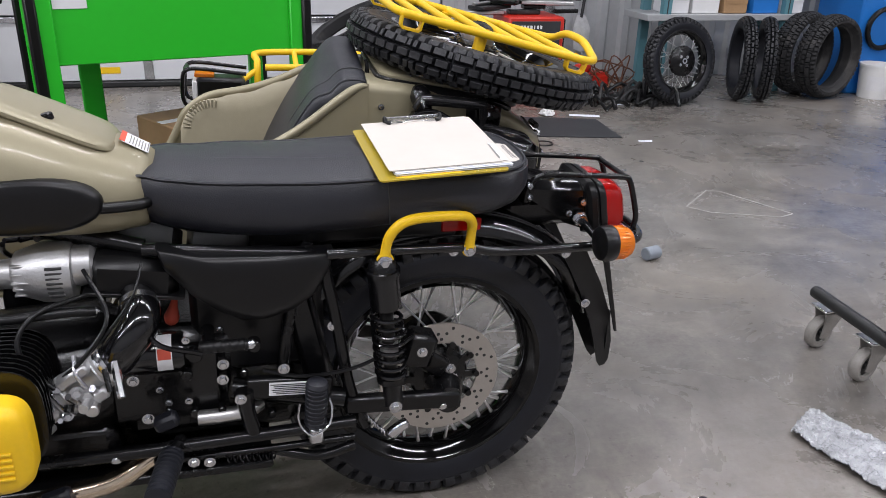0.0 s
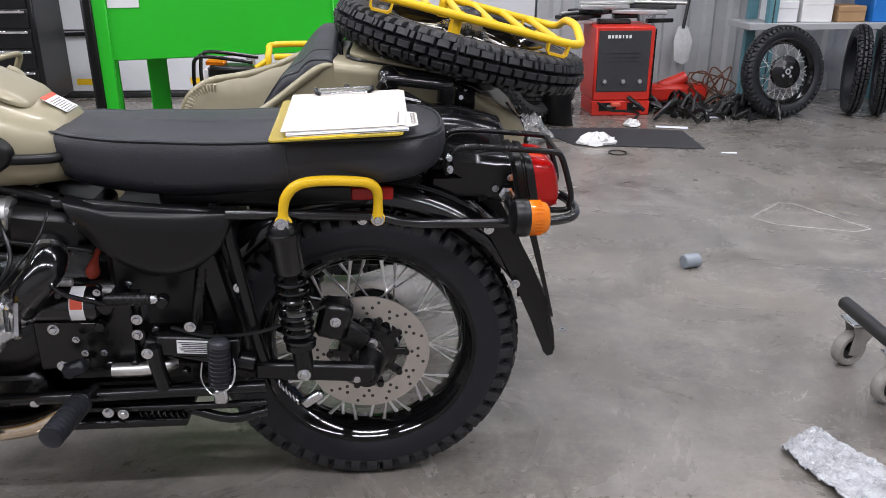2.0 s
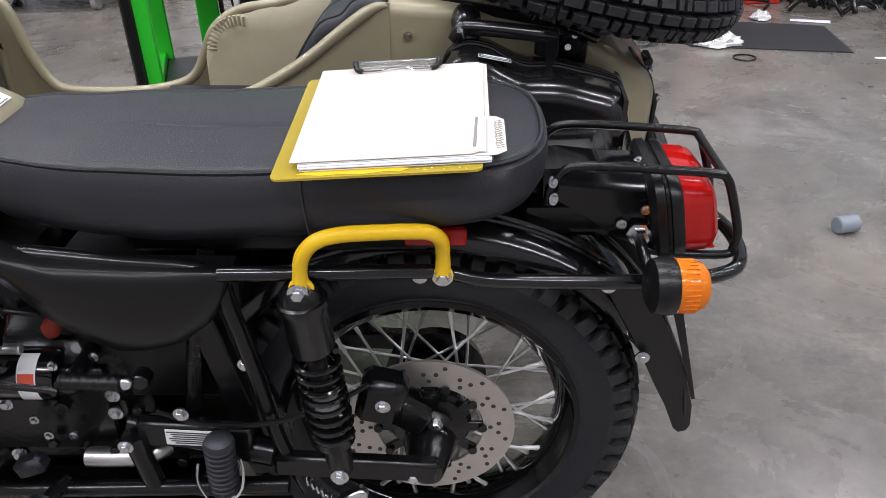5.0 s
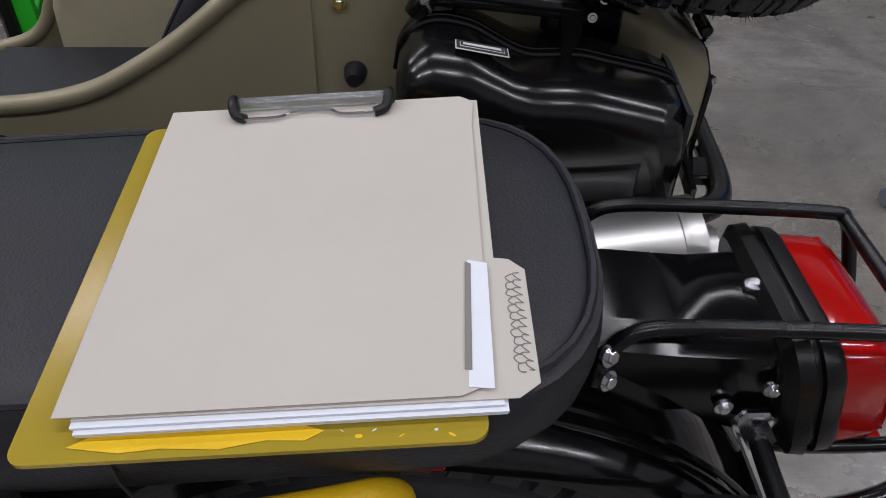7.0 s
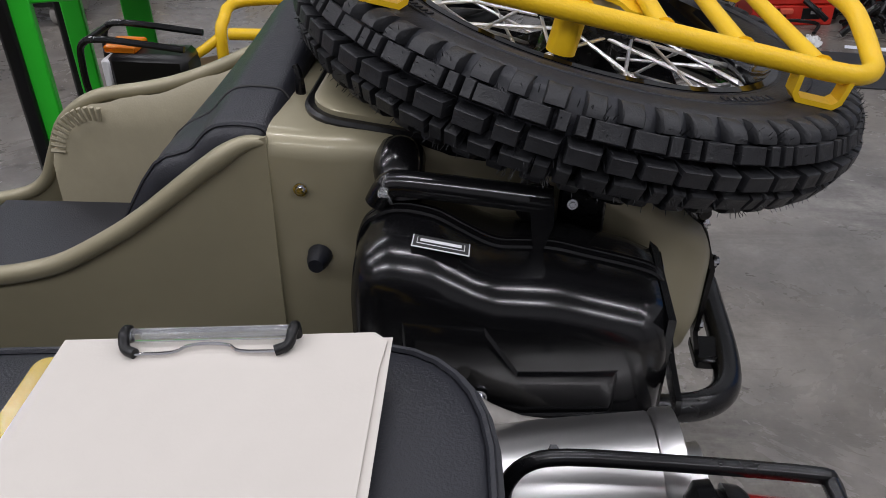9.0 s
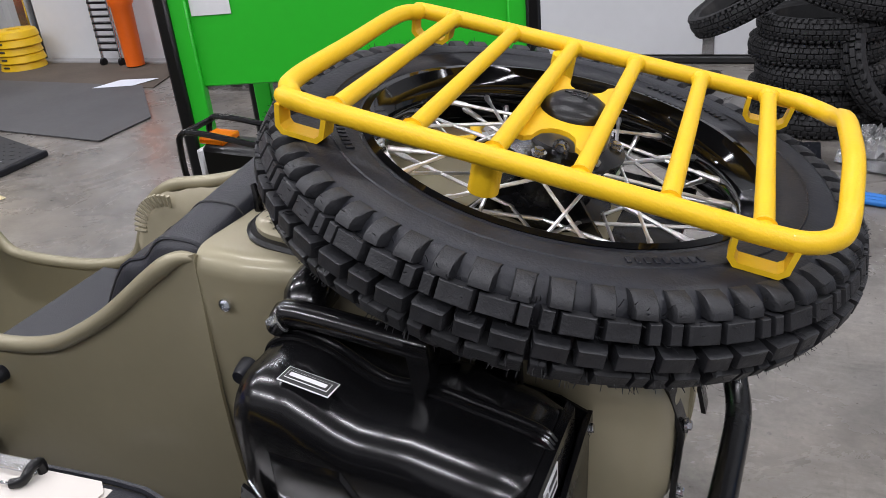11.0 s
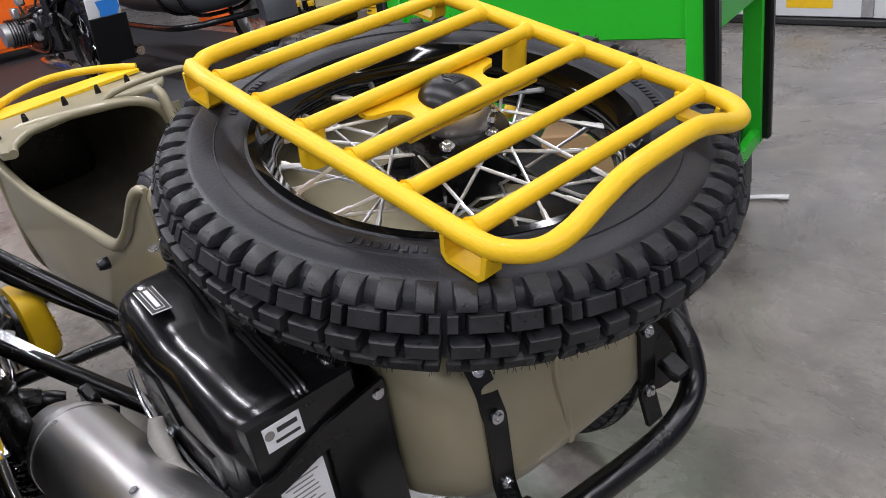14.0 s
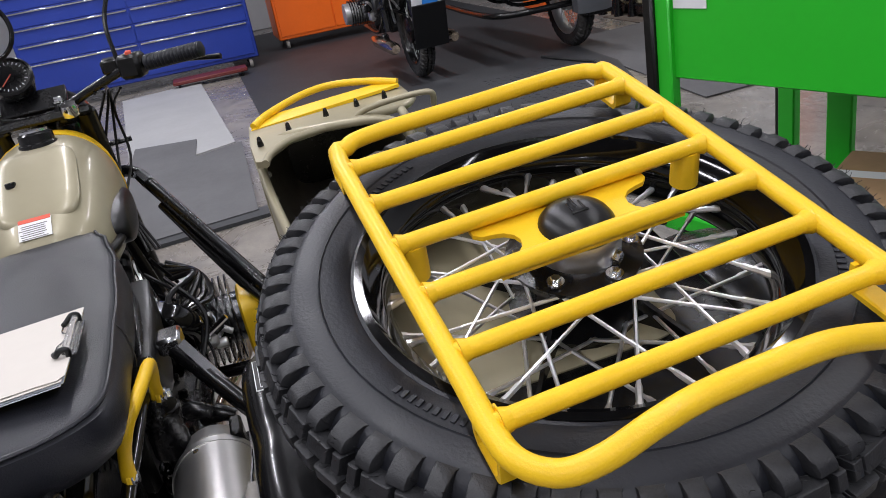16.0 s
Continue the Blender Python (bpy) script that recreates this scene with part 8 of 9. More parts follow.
# jack, shovel, scrap by the wall
jk = thing("floor_jack", (2.31, 4.568, 0), "red trolley jack by the wall", "jack")
part("frame", Shape().box((0, 0, 0.10), (0.55, 0.16, 0.14), 0.03), RED, jk)
part("lift_arm", Shape().tube([(-0.1, 0, 0.14), (0.1, 0, 0.22)], 0.05, 14, 1), RED, jk)
part("wheel", Shape().cyl((-0.2, -0.09, 0.05), (-0.2, -0.05, 0.05), 0.05, n=20), WORN, jk)
shv = thing("shovel", (2.55, 5.06, 0), "steel scoop shovel leaning on the wall", "shovel")
part("blade", Shape().rings([[Vector((x, y, z)) for x, y, z in ((-0.07, 0, 0.28), (-0.08, 0.02, 0.45), (-0.04, 0.05, 0.56), (0.04, 0.05, 0.56), (0.08, 0.02, 0.45), (0.06, 0, 0.28), (0.0, -0.02, 0.25))], [Vector((x, y + 0.006, z)) for x, y, z in ((-0.07, 0, 0.28), (-0.08, 0.02, 0.45), (-0.04, 0.05, 0.56), (0.04, 0.05, 0.56), (0.08, 0.02, 0.45), (0.06, 0, 0.28), (0.0, -0.02, 0.25))]]), ALLOY, shv)
part("handle", Shape().tube([(0.0, 0.05, 0.54), (0.04, 0.08, 0.80), (0.09, 0.12, 1.10)], 0.014, 10, 2), WORN, shv)
for i in range(60):
    a = rs.uniform(2.137, 2.887)
    o = whole("scrap_bit", Shape().tube([(0, 0, 0.015), (rs.uniform(0.05, 0.14), rs.uniform(-0.05, 0.05), rs.uniform(0.02, 0.16)), (rs.uniform(0.12, 0.25), rs.uniform(-0.08, 0.08), 0.018)], rs.uniform(0.008, 0.02), 8, 3), (PLASTIC, WORN, DARKSTEEL)[i % 3], "dark scrap part in a heap on the floor", "scrap", "scrap heap")
    o.matrix_basis = pose(a, rs.uniform(3.962, 4.462), 0.0, 0, 0, rs.uniform(0, 360))
for k in range(8):
    whole("rusty_wire", Shape().tube([(2.407 + 0.05 * k + rs.uniform(-0.05, 0.05), 4.512 + rs.uniform(-0.08, 0.08), 0.03 + rs.uniform(0.0, 0.05)), (2.487 + rs.uniform(-0.12, 0.25), 4.532 + rs.uniform(-0.1, 0.1), 0.16 + rs.uniform(0.0, 0.12)), (2.637 + rs.uniform(-0.2, 0.2), 4.512 + rs.uniform(-0.1, 0.1), 0.20 + rs.uniform(-0.08, 0.1)), (2.537 + rs.uniform(-0.2, 0.25), 4.462 + rs.uniform(-0.1, 0.1), 0.01)], 0.006, 6, 5), RUST, "tangled rusty wire on the scrap heap", "wire", "rusty wires")
# shelving behind the tyres
shelf = thing("shelf_rack", (3.794, 4.585, 0), "workshop shelf rack with teal steel uprights", "shelf")
for x in (-0.82, 0.30):
    up = part("upright", Shape().box((x, -0.16, 0.9), (0.075, 0.06, 1.8), 0.004), TEAL, shelf)
    # ink strip on the solid upright, painting the shade of its slot row
    part("slots", Shape().box((x, -0.1905, 0.9), (0.010, 0.002, 1.7), 0.0005), INK, up)
    part("upright", Shape().box((x, 0.18, 0.9), (0.075, 0.06, 1.8), 0.004), TEAL, shelf)
for z in (0.62, 1.10):
    part("board", Shape().box((-0.25, 0.0, z), (1.5, 0.42, 0.05), 0.004), GREYWALL, shelf)
for i, (x, w2, h2, m2) in enumerate(((-0.70, 0.20, 0.16, LABEL), (-0.45, 0.24, 0.20, WHITEPLASTIC), (-0.18, 0.22, 0.12, CARDBOARD), (0.10, 0.25, 0.17, BRIGHTBLUE), (0.36, 0.2, 0.14, LABEL))):
    b3 = thing("parts_box", (3.794 + x, 4.565, 0.646), "small carton on the shelf", "box", "shelf boxes", 3 * (i - 2))
    part("body", Shape().box((0, 0, h2 / 2), (w2, 0.26, h2), 0.006), m2, b3)
    part("lid_flap", Shape().box((0, -0.131, h2 * 0.8), (w2 * 0.96, 0.003, h2 * 0.3), 0.001), m2, b3)
bc = thing("blue_cabinet", (5.241, 4.491, 0), "bright blue steel machine cabinet by the wall", "cabinet")
part("body", Shape().box((0, 0, 0.85), (1.15, 0.55, 1.70), 0.015), BRIGHTBLUE, bc)
part("hose_reel", Shape().tube([(-0.35 + 0.16 * math.cos(i * 0.4), -0.31, 0.55 + 0.16 * math.sin(i * 0.4)) for i in range(32)], 0.022, 8, 2), PLASTIC, bc)
part("lamp_knob", Shape().lathe([(0.0, 0.04), (0.025, 0.035), (0.03, 0.0)], (-0.12, -0.28, 0.60), (0, -1, 0), 18), ORANGE, bc)
part("switch", Shape().lathe([(0.0, 0.03), (0.02, 0.025), (0.022, 0.0)], (-0.02, -0.28, 0.57), (0, -1, 0), 18), REDINK, bc)
bu = thing("bucket", (4.822, 4.07, 0), "white plastic bucket on the floor", "bucket")
part("pail", Shape().lathe([(0.0, 0.0), (0.12, 0.0), (0.145, 0.26), (0.15, 0.26), (0.15, 0.28), (0.14, 0.28), (0.115, 0.02), (0.0, 0.02)], n=30), WHITEPLASTIC, bu)
part("label", Shape().lathe([(0.1315, 0.07), (0.1405, 0.19)], n=12, arc=(radians(200), radians(300))), LABEL, bu)


# ---- west side of the workshop ----
def tool_chest(name, at, size, mat, cols, rows, label, turn=90.0):
    """A drawer chest whose front looks along -y before it is turned."""
    w, d, h = size
    c = thing(name, at, label, "tool chest", "", turn)
    part("carcass", Shape().box((0, 0, h / 2 + 0.12), (w, d, h), 0.012), mat, c)
    cw = (w - 0.06) / cols
    for i in range(cols):
        z = 0.16
        for j, rh in enumerate(rows):
            x = -w / 2 + 0.03 + cw * (i + 0.5)
            hh = rh * h * 0.94
            dr = part("drawer", Shape().box((x, -d / 2 - 0.006, z + hh / 2), (cw - 0.012, 0.014, hh - 0.010), 0.004), mat, c)
            part("pull", Shape().box((x, -d / 2 - 0.020, z + hh - 0.022), (cw - 0.04, 0.018, 0.020), 0.004), CHROME, dr)
            z += hh
    for sx in (-1, 1):
        for sy in (-1, 1):
            part("caster", Shape().cyl((sx * (w / 2 - 0.1) - 0.02, sy * (d / 2 - 0.08), 0.06), (sx * (w / 2 - 0.1) + 0.02, sy * (d / 2 - 0.08), 0.06), 0.058, n=18, bev=0.005), CASTER, c)
    return c


tool_chest("blue_tool_chest", (-8.72, -0.30, 0), (2.44, 0.72, 1.30), BLUE, 2, (0.30, 0.16, 0.14, 0.14, 0.13, 0.13), "blue steel tool chest with bright drawer pulls")
tool_chest("orange_tool_chest", (-9.62, 1.99, 0), (1.46, 0.75, 1.52), ORANGE, 2, (0.46, 0.12, 0.10, 0.10, 0.11, 0.11), "orange steel tool chest with bright drawer pulls")
tool_chest("black_tool_chest", (-2.887, 4.566, 0), (0.95, 0.5, 0.98), PLASTIC, 1, (0.22, 0.16, 0.15, 0.15, 0.16, 0.16), "black tool chest with bright drawer edges", 0)
for i in range(10):
    bt = thing("spray_can", (-8.62, -1.42 + i * 0.11, 1.420), "coloured aerosol can on the tool chest", "can", "cans on the chest")
    part("tin", Shape().lathe([(0.0, 0.0), (0.033, 0.0), (0.033, 0.15), (0.022, 0.17), (0.0, 0.17)], n=16), (LABEL, REDINK, BRIGHTBLUE, WHITEPLASTIC)[i % 4], bt)
    part("nozzle", Shape().cyl((0, 0, 0.17), (0, 0, 0.21), 0.012, n=10), (WHITEPLASTIC, REDINK)[i % 2], bt)

cr_o = thing("creeper_board", (-8.06, 0.34, 0), "dark red mechanic's creeper lying before the chest", "creeper")
part("deck", Shape().box((0, 0, 0.07), (0.26, 0.80, 0.04), 0.015), material("dark_red_vinyl", (0.11, 0.012, 0.010), 0.45, var=0.15), cr_o)
for sx in (-1, 1):
    for sy in (-1, 1):
        part("caster", Shape().cyl((sx * 0.09, sy * 0.34 - 0.012, 0.026), (sx * 0.09, sy * 0.34 + 0.012, 0.026), 0.026, n=14), PLASTIC, cr_o)
floor_sheet("light_board", [(-7.916, -0.601), (-8.058, 0.216), (-4.869, 0.402), (-4.589, -0.334)], 0.001, LIGHTBOARD, "pale board lying flat on the floor", "board", 0.02)
floor_sheet("grey_floor_mat", [(-5.368, -0.341), (-5.229, 0.128), (-4.667, 0.112), (-4.809, 0.447), (-3.141, 0.421), (-3.037, -0.361)], 0.022, GREYMAT, "grey rubber mat laid over the board", "mat", 0.006)
floor_sheet("mat_edge", [(-3.101, -0.447), (-3.195, 0.486), (-3.05, 0.486), (-2.96, -0.443)], 0.001, DARKMAT, "black rubber edge strip of the mat", "edge strip", 0.02)
floor_sheet("work_mat", [(-11.5, 0.62), (-11.5, 4.0), (-4.95, 4.0), (-4.5, 2.78), (-4.9, 0.66)], 0.001, DARKMAT, "dark rubber work mat under the parked sidecar rig", "mat", 0.004)
floor_sheet("grey_floor_mat", [(-5.801, 3.46), (-3.135, 3.189), (-3.155, 3.669), (-3.846, 4.393), (-5.861, 4.486)], 0.006, GREYMAT, "grey rubber mat on the floor", "mat", 0.006)
floor_sheet("brown_floor_mat", [(-6.6, 4.32), (-3.72, 4.36), (-3.98, 5.10), (-6.6, 5.10)], 0.001, WOODMAT, "worn brown floor mat before the door", "mat", 0.008)
plate_o = floor_sheet("checker_plate", [(-5.222, 1.477), (-3.222, 1.449), (-3.303, 2.929), (-4.515, 3.349), (-5.378, 3.416)], 0.014, DARKMAT, "dark chequered ramp plate with black edge on the floor", "plate", 0.02)
part("plate_edge", Shape().box((-3.245, 2.19, 0.018), (0.035, 1.49, 0.034), 0.006, Matrix.Rotation(radians(3.1), 4, "Z")), RUBBER, plate_o)
part("painted_line", Shape().box((-3.76, 2.80, 0.0355), (0.76, 0.014, 0.0012), 0.0003, Matrix.Rotation(radians(-12.5), 4, "Z")), FARWALL, plate_o)
studs = Shape()
for i in range(24):
    for k in range(12):
        x, y = -3.36 - 0.064 * i, 2.36 + 0.058 * k
        if y < 2.90 - 0.33 * (x + 3.30):
            studs.box((x, y, 0.0350), (0.034, 0.009, 0.002), 0.0008, Matrix.Rotation(radians(45 if (i + k) % 2 else -45), 4, "Z"))
tagged(part("raised_chequer", studs, DARKMAT, plate_o), "raised chequer pattern", kind="stuff")
crumple("paper_scrap", (-2.992, 2.339, 0.0), 0.05, 0.022, 0.012, CREAM, "small crumpled cream wrapper on the floor", "litter", 77)
floor_sheet("paper_scrap", [(-4.229, 4.28), (-3.923, 4.376), (-3.862, 4.596), (-4.171, 4.526)], 0.013, WHITEPAPER, "white paper sheet lying on the mats", "paper", 0.002)
whole("lug_wrench", Shape().tube([(-5.20, 3.01, 0.046), (-4.80, 3.12, 0.046), (-4.58, 3.19, 0.046), (-4.51, 3.12, 0.046)], 0.010, 8, 2), WORN, "steel lug wrench lying on the mat", "wrench")

tank_c = thing("cream_tank", (-6.80, 4.82, 0), "tall cream steel pressure tank", "tank")
part("shell", Shape().lathe([(0.0, 0.16), (0.20, 0.20), (0.30, 0.30), (0.32, 0.42), (0.32, 1.7), (0.30, 1.8), (0.2, 1.9), (0.0, 1.94)], n=40), CREAM, tank_c)
part("base_ring", Shape().lathe([(0.20, 0.0), (0.27, 0.0), (0.27, 0.24), (0.20, 0.24)], n=32, loop=True), CREAM, tank_c)
part("lance", Shape().cyl((0.02, -0.40, 0.16), (-0.16, -0.33, 1.5), 0.014, n=10), SATINBLACK, tank_c)
part("sticker", Shape().lathe([(0.3215, 0.85), (0.3215, 1.25)], n=8, arc=(radians(-75), radians(-50))), LABEL, tank_c)
cones = thing("yellow_weights", (-5.62, 4.92, 0), "stack of yellow plastic rings on the floor", "rings")
for i in range(5):
    part("ring", Shape().lathe([(0.05, 0.0), (0.155, 0.0), (0.165, 0.008), (0.152, 0.052), (0.14, 0.060), (0.05, 0.060)], (0.012 * (i % 2), 0, 0.0 + i * 0.058), (0, 0, 1), 28, True), YELLOW, cones)
    # no recess is cut: an ink bar paints the shade in the grip
    part("grip_slot", Shape().box((0.0, -0.158, 0.035 + i * 0.058), (0.05, 0.012, 0.012), 0.003), INK, cones)
jb = thing("low_jack", (-6.25, 4.62, 0), "black low trolley jack on the floor", "jack")
part("frame", Shape().box((0, 0, 0.07), (0.70, 0.24, 0.10), 0.02), SATINBLACK, jb)
part("head", Shape().cyl((-0.25, 0, 0.10), (-0.25, 0, 0.20), 0.06, n=18), SATINBLACK, jb)
for i in range(4):
    bl = thing("hand_tool", (-6.78 + 0.17 * i, 4.42 + 0.06 * (i % 2), 0.0), "black tool with yellow collar standing on the floor", "tool", "tools by the jack")
    part("stem", Shape().tube([(0, 0, 0.0), (0, 0, 0.08), (0.01, 0, 0.22)], [0.05, 0.04, 0.02], 12, 2), SATINBLACK, bl)
    part("collar", Shape().cyl((0.01, 0, 0.20), (0.01, 0, 0.25), 0.035, n=14, bev=0.004), YELLOW, bl)
orc = thing("orange_tube", (-4.42, 4.98, 0), "orange plastic tube standing by the door", "tube")
part("tube", Shape().lathe([(0.0, 0.02), (0.075, 0.02), (0.085, 0.5), (0.10, 0.52), (0.10, 0.62), (0.085, 0.64), (0.085, 1.1), (0.0, 1.1)], n=26), ORANGE, orc)
hr = thing("wire_rack", (-4.70, 5.02, 0), "black rack on small casters by the door", "rack")
for i in range(9):
    part("rung", Shape().box((0, 0, 0.14 + i * 0.055), (0.20, 0.05, 0.018), 0.004), SATINBLACK, hr)
for sx in (-1, 1):
    part("rail", Shape().tube([(sx * 0.10, 0, 0.06), (sx * 0.10, 0, 0.9)], 0.012, 10, 1), ZINC, hr)
    part("caster", Shape().cyl((sx * 0.10 - 0.012, 0, 0.035), (sx * 0.10 + 0.012, 0, 0.035), 0.034, n=14), PLASTIC, hr)
hoist = thing("engine_hoist", (-8.15, 4.62, 0), "orange steel workshop hoist with hoses", "hoist")
part("column", Shape().box((0, 0, 0.95), (0.30, 0.26, 1.7), 0.02), ORANGE, hoist)
part("base", Shape().box((0.1, -0.1, 0.05), (0.7, 0.5, 0.10), 0.02), ORANGE, hoist)
for i in range(4):
    part("hose", Shape().tube([(0.16, -0.1 - 0.03 * i, 1.4), (0.30 + 0.05 * i, -0.2, 1.1), (0.25, -0.22 - 0.02 * i, 0.7), (0.32 + 0.04 * i, -0.2, 0.3), (0.5, -0.1 * i, 0.2)], 0.014, 8, 5), (ORANGE, PLASTIC)[i % 2], hoist)

# ---- the other sidecar rig ----
BX, BY = -6.12, 2.10
rig = thing("parked_motorcycle", (BX, BY, 0), "grimy black motorcycle with blue tape on its tail plate", "motorcycle")
rw = put(part("rear_wheel", rim_shape(), DARKSTEEL, rig), pose(0.35, 0, WZ, 90, 0, 0))
b6, t6 = tyre_shapes(0.345, n=44)
part("tyre", b6, OLDRUBBER, rw)
part("tread", t6, OLDRUBBER, rw)
part("wheel_hub", Shape().lathe([(0.0, -0.06), (0.09, -0.05), (0.10, 0.0), (0.09, 0.05), (0.0, 0.06)], n=26), DARKSTEEL, rw)
spokes(rw, Matrix.Identity(4), count=24)
mg = []
for i in range(22):
    a = radians(5 + i * 6.5)
    mg.append([Vector((0.35 + (0.40 + d) * math.cos(a), y, WZ + (0.40 + d) * math.sin(a))) for y, d in ((-0.09, -0.06), (-0.09, -0.01), (0, 0.008), (0.09, -0.01), (0.09, -0.06), (0.085, -0.06), (0, 0.0), (-0.085, -0.06))])
part("mudguard", Shape().rings(mg), SATINBLACK, rig)
part("tail_plate", Shape().box((0.80, 0.0, 0.42), (0.012, 0.24, 0.30), 0.004, Matrix.Rotation(radians(12), 4, "Y")), PLASTIC, rig, "black tail plate")
part("plate", Shape().box((0.80, 0.0, 0.61), (0.010, 0.21, 0.15), 0.004, Matrix.Rotation(radians(12), 4, "Y")), LABEL, rig)
part("blue_tape", Shape().rings([[Vector((x, y, z)) for y, z in ((-0.05, 0.682), (0.085, 0.690), (0.10, 0.61), (0.05, 0.54), (-0.04, 0.55), (-0.03, 0.60))] for x in (0.808, 0.816)]), BRIGHTBLUE, rig, "blue tape over the plate")
part("seat", Shape().box((0.15, 0, 0.80), (0.75, 0.26, 0.10), 0.04), VINYL, rig)
part("tail_lamp", Shape().box((0.74, 0.0, 0.86), (0.08, 0.12, 0.08), 0.015), REDLENS, rig)
for sy in (-1, 1):
    part("indicator", Shape().ball((0.70, sy * 0.20, 0.765), 0.045, 16), AMBER, rig)
    part("indicator_stem", Shape().tube([(0.68, 0, 0.79), (0.69, sy * 0.18, 0.765)], 0.009, 8, 1), SATINBLACK, rig)
    part("shock", Shape().tube([(0.18, sy * 0.16, 0.70), (0.22, sy * 0.16, 0.36)], 0.03, 14, 1), DARKSTEEL, rig)
    part("shock_spring", Shape().tube([(0.185 + 0.00026 * i, sy * 0.16 + 0.034 * math.cos(i * 0.6), 0.66 - 0.0022 * i + 0.0 * math.sin(i * 0.6)) for i in range(100)], 0.006, 6, 1), WORN, rig)
    cy2 = part("cylinder", Shape().tube([(-0.52, sy * 0.12, 0.46), (-0.52, sy * 0.34, 0.46)], 0.085, 20, 1), ALLOY, rig)
    for i in range(8):
        part("fin", Shape().tube([(-0.52, sy * (0.15 + i * 0.02), 0.46), (-0.52, sy * (0.156 + i * 0.02), 0.46)], 0.105, 20, 1), DARKSTEEL, cy2)
    part("silencer", Shape().tube([(-0.2, sy * 0.20, 0.27), (0.0, sy * 0.21, 0.27), (0.55, sy * 0.22, 0.28), (0.60, sy * 0.22, 0.28)], [0.025, 0.045, 0.045, 0.03], 18, 1), EXHAUST, rig)
    part("frame_tube", Shape().tube([(-0.7, sy * 0.15, 0.32), (-0.1, sy * 0.16, 0.33), (0.15, sy * 0.15, 0.60), (0.45, sy * 0.12, 0.72)], 0.016, 10, 4), DARKSTEEL, rig)
part("engine", Shape().box((-0.50, 0, 0.45), (0.42, 0.28, 0.34), 0.05), DARKSTEEL, rig)
part("gearbox", Shape().box((-0.20, 0, 0.45), (0.26, 0.22, 0.30), 0.04), WORN, rig)
part("tank", Shape().box((-0.45, 0, 0.92), (0.50, 0.30, 0.24), 0.09), GLOSSBLACK, rig)
rk = random.Random(12)
for i in range(14):
    part("hose", Shape().tube([(rk.uniform(-0.6, 0.2), rk.uniform(-0.2, 0.0), rk.uniform(0.4, 0.75)), (rk.uniform(-0.5, 0.3), rk.uniform(-0.24, 0.0), rk.uniform(0.4, 0.75)), (rk.uniform(-0.5, 0.4), rk.uniform(-0.22, 0.1), rk.uniform(0.35, 0.6))], 0.010, 6, 4), (PLASTIC, WORN, ALLOY)[i % 3], rig)
for i in range(12):
    part("engine_part", Shape().box((rk.uniform(-0.6, 0.25), rk.uniform(-0.26, -0.08), rk.uniform(0.30, 0.72)), (rk.uniform(0.04, 0.10), 0.05, rk.uniform(0.04, 0.10)), 0.01), (ALLOY, DARKSTEEL, WORN)[i % 3], rig)

sc2 = thing("parked_sidecar", (BX + 0.24, BY + 1.01, 0), "dark grey sidecar with ribbed lid and chrome studs", "sidecar")
tb2 = []
for x, k in ((-1.7, 0.25), (-1.5, 0.6), (-1.2, 0.85), (-0.7, 1.0), (0.0, 1.0), (0.35, 0.97), (0.52, 0.85), (0.58, 0.6)):
    tb2.append([Vector((x, 0.30 * k * math.copysign(abs(math.cos(a)) ** 0.6, math.cos(a)), 0.66 + 0.26 * k * math.copysign(abs(math.sin(a)) ** 0.7, math.sin(a)))) for a in [2 * math.pi * j / 32 for j in range(32)]])
part("body", Shape().rings(tb2), GREYPAINT, sc2, smooth=60)
for x in (0.05, 0.42):
    bd7 = part("band", Shape().tube([(x, 0.305 * math.copysign(abs(math.cos(a)) ** 0.6, math.cos(a)), 0.66 + 0.265 * math.copysign(abs(math.sin(a)) ** 0.7, math.sin(a))) for a in [2 * math.pi * j / 40 for j in range(40)]], 0.014, 8, 1, True), SATINBLACK, sc2)
    for j in range(14):
        a = 0.2 + j * 0.2
        part("stud", Shape().ball((x, 0.315 * math.copysign(abs(math.cos(a)) ** 0.6, math.cos(a)) , 0.66 + 0.278 * math.sin(a) ** 0.7), 0.011, 8), CHROME, bd7)
for i in range(6):
    part("lid_slat", Shape().box((-0.05, -0.20 + i * 0.08, 0.945), (0.85, 0.035, 0.02), 0.006), ALLOY, sc2)
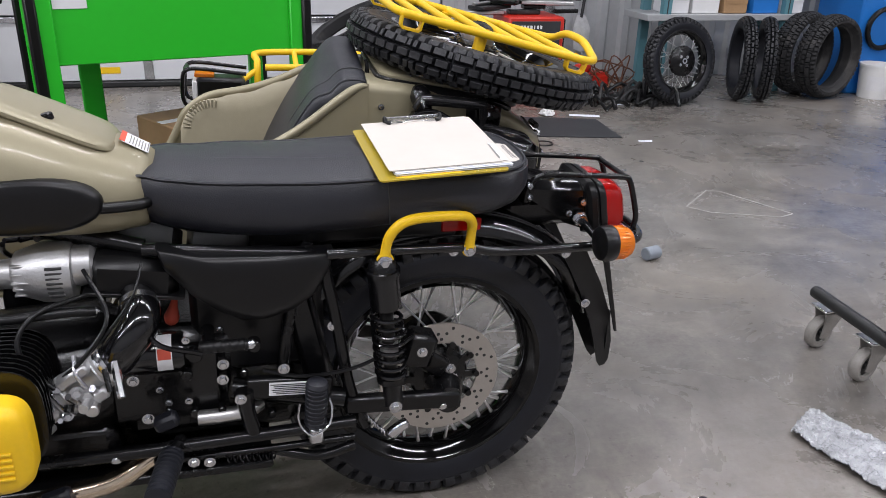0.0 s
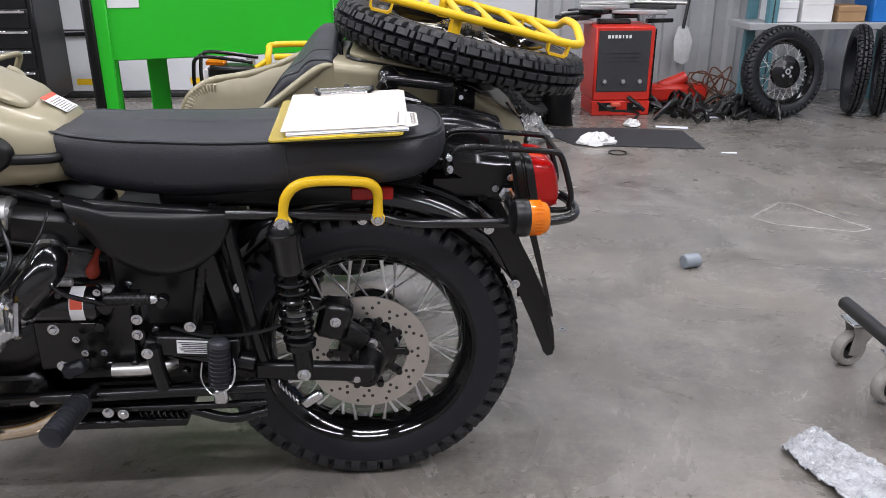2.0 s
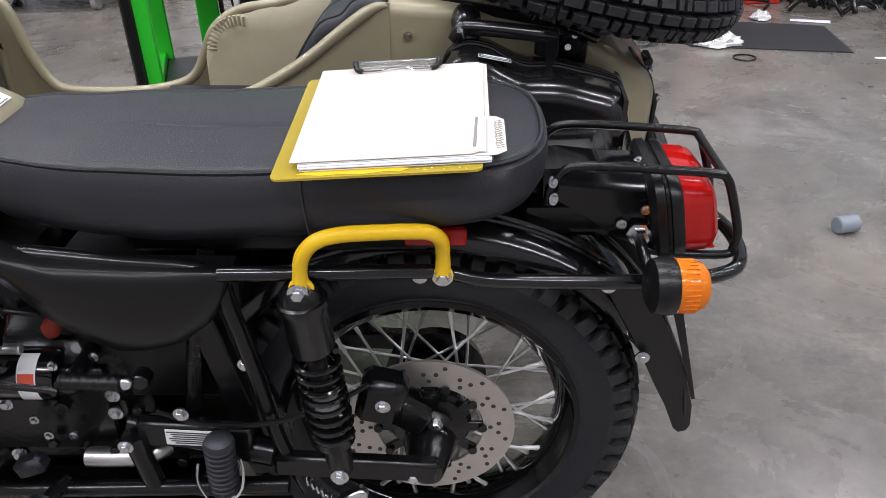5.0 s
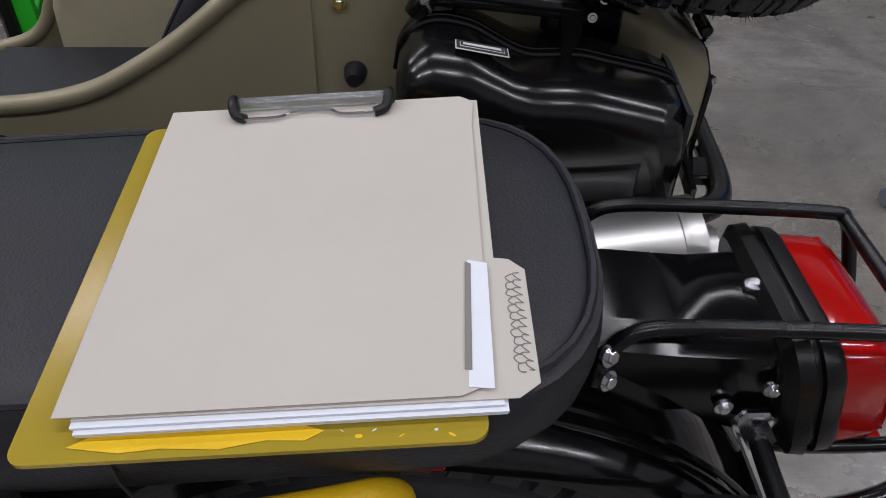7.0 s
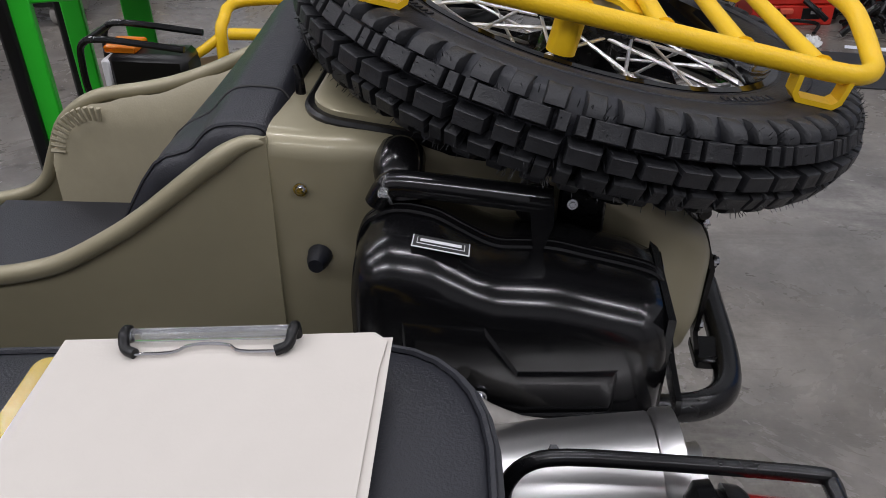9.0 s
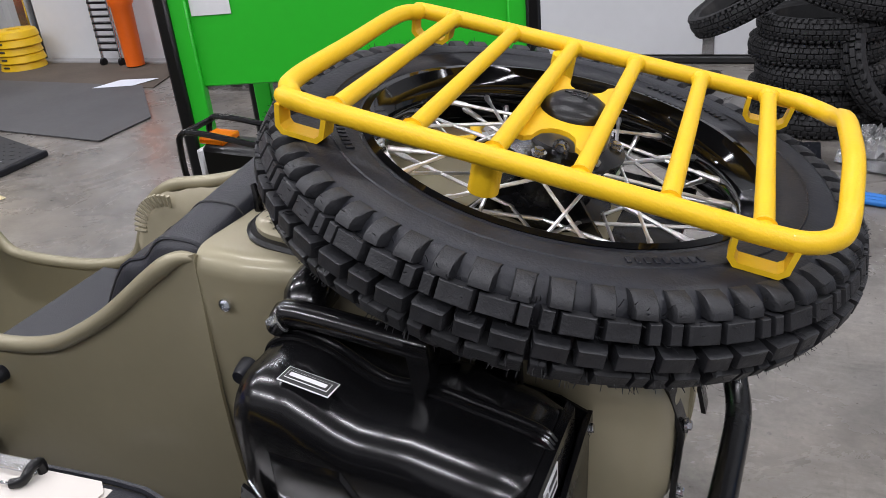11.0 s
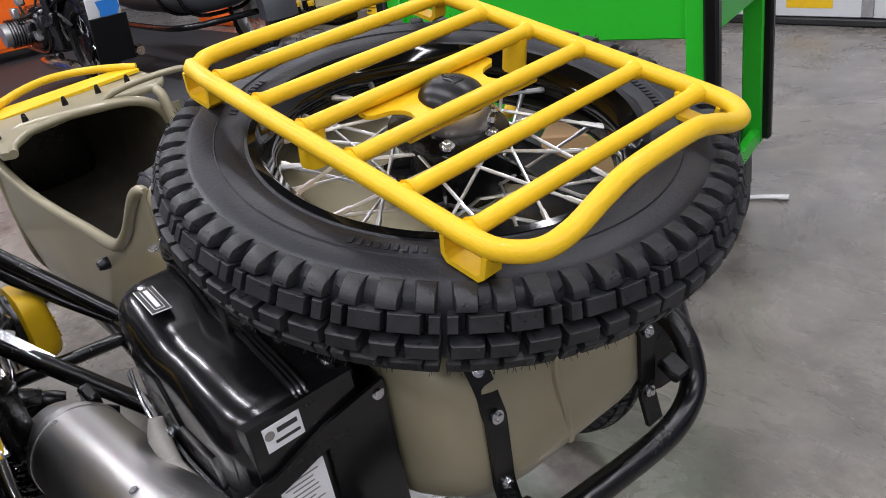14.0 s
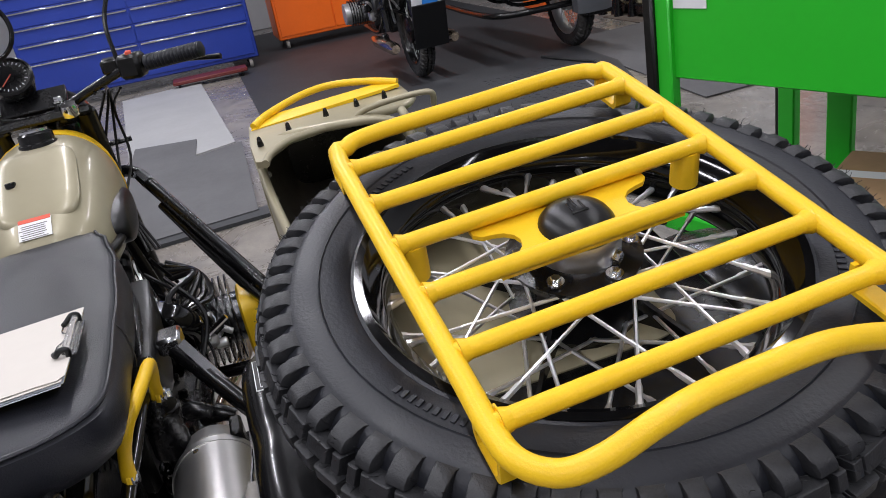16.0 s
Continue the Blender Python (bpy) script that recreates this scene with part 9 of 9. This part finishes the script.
for y in (-0.22, 0.22):
    part("rack_rail", Shape().tube([(-0.45, y, 0.95), (-0.42, y, 1.02), (0.30, y, 1.04), (0.36, y, 0.98), (0.36, y, 0.94)], 0.011, 10, 4), SATINBLACK, sc2)
for x in (-0.42, 0.30):
    part("rack_rail", Shape().tube([(x, -0.22, 1.025), (x, 0.22, 1.025)], 0.010, 10, 1), SATINBLACK, sc2)
sw2 = put(part("wheel", rim_shape(), ALLOY, sc2), pose(0.30, 0.30, WZ, 90, 0, 0))
b8, t8 = tyre_shapes(0.345, n=40)
part("tyre", b8, OLDRUBBER, sw2)
part("tread", t8, OLDRUBBER, sw2)
part("wheel_hub", Shape().lathe([(0.0, -0.06), (0.07, -0.05), (0.08, 0.0), (0.07, 0.05), (0.0, 0.06)], n=26), ALLOY, sw2)
spokes(sw2, Matrix.Identity(4), count=20)
smg = []
for i in range(22):
    a = radians(-8 + i * 8.4)
    smg.append([Vector((0.30 + (0.43 + d) * math.cos(a), 0.30 + y, WZ + (0.40 + d) * math.sin(a))) for y, d in ((-0.13, -0.10), (-0.13, -0.01), (-0.07, 0.015), (0.07, 0.015), (0.13, -0.01), (0.13, -0.10), (0.122, -0.10), (0.12, -0.02), (0, 0.0), (-0.12, -0.02), (-0.122, -0.10))])
part("wheel_mudguard", Shape().rings(smg), GREYPAINT, sc2, "dark grey mudguard over the wheel", smooth=55)
part("frame", Shape().tube([(-1.3, -0.3, 0.36), (-0.2, -0.32, 0.34), (0.5, -0.3, 0.36), (0.55, 0.2, 0.36)], 0.022, 12, 4), DARKSTEEL, sc2)
part("rear_lamp", Shape().box((0.60, 0.22, 0.70), (0.03, 0.08, 0.06), 0.01), REDLENS, sc2)
part("mud_flap", Shape().box((0.60, 0.40, 0.40), (0.012, 0.18, 0.30), 0.004), PLASTIC, sc2)

# ---- true sizes of the far things ----
for far, size in ((tank_c, 1.16), (cones, 1.16), (jb, 1.16), (hoist, 1.2), (rig, 1.17), (sc2, 1.17)):
    far.matrix_basis = far.matrix_basis @ Matrix.Scale(size, 4)
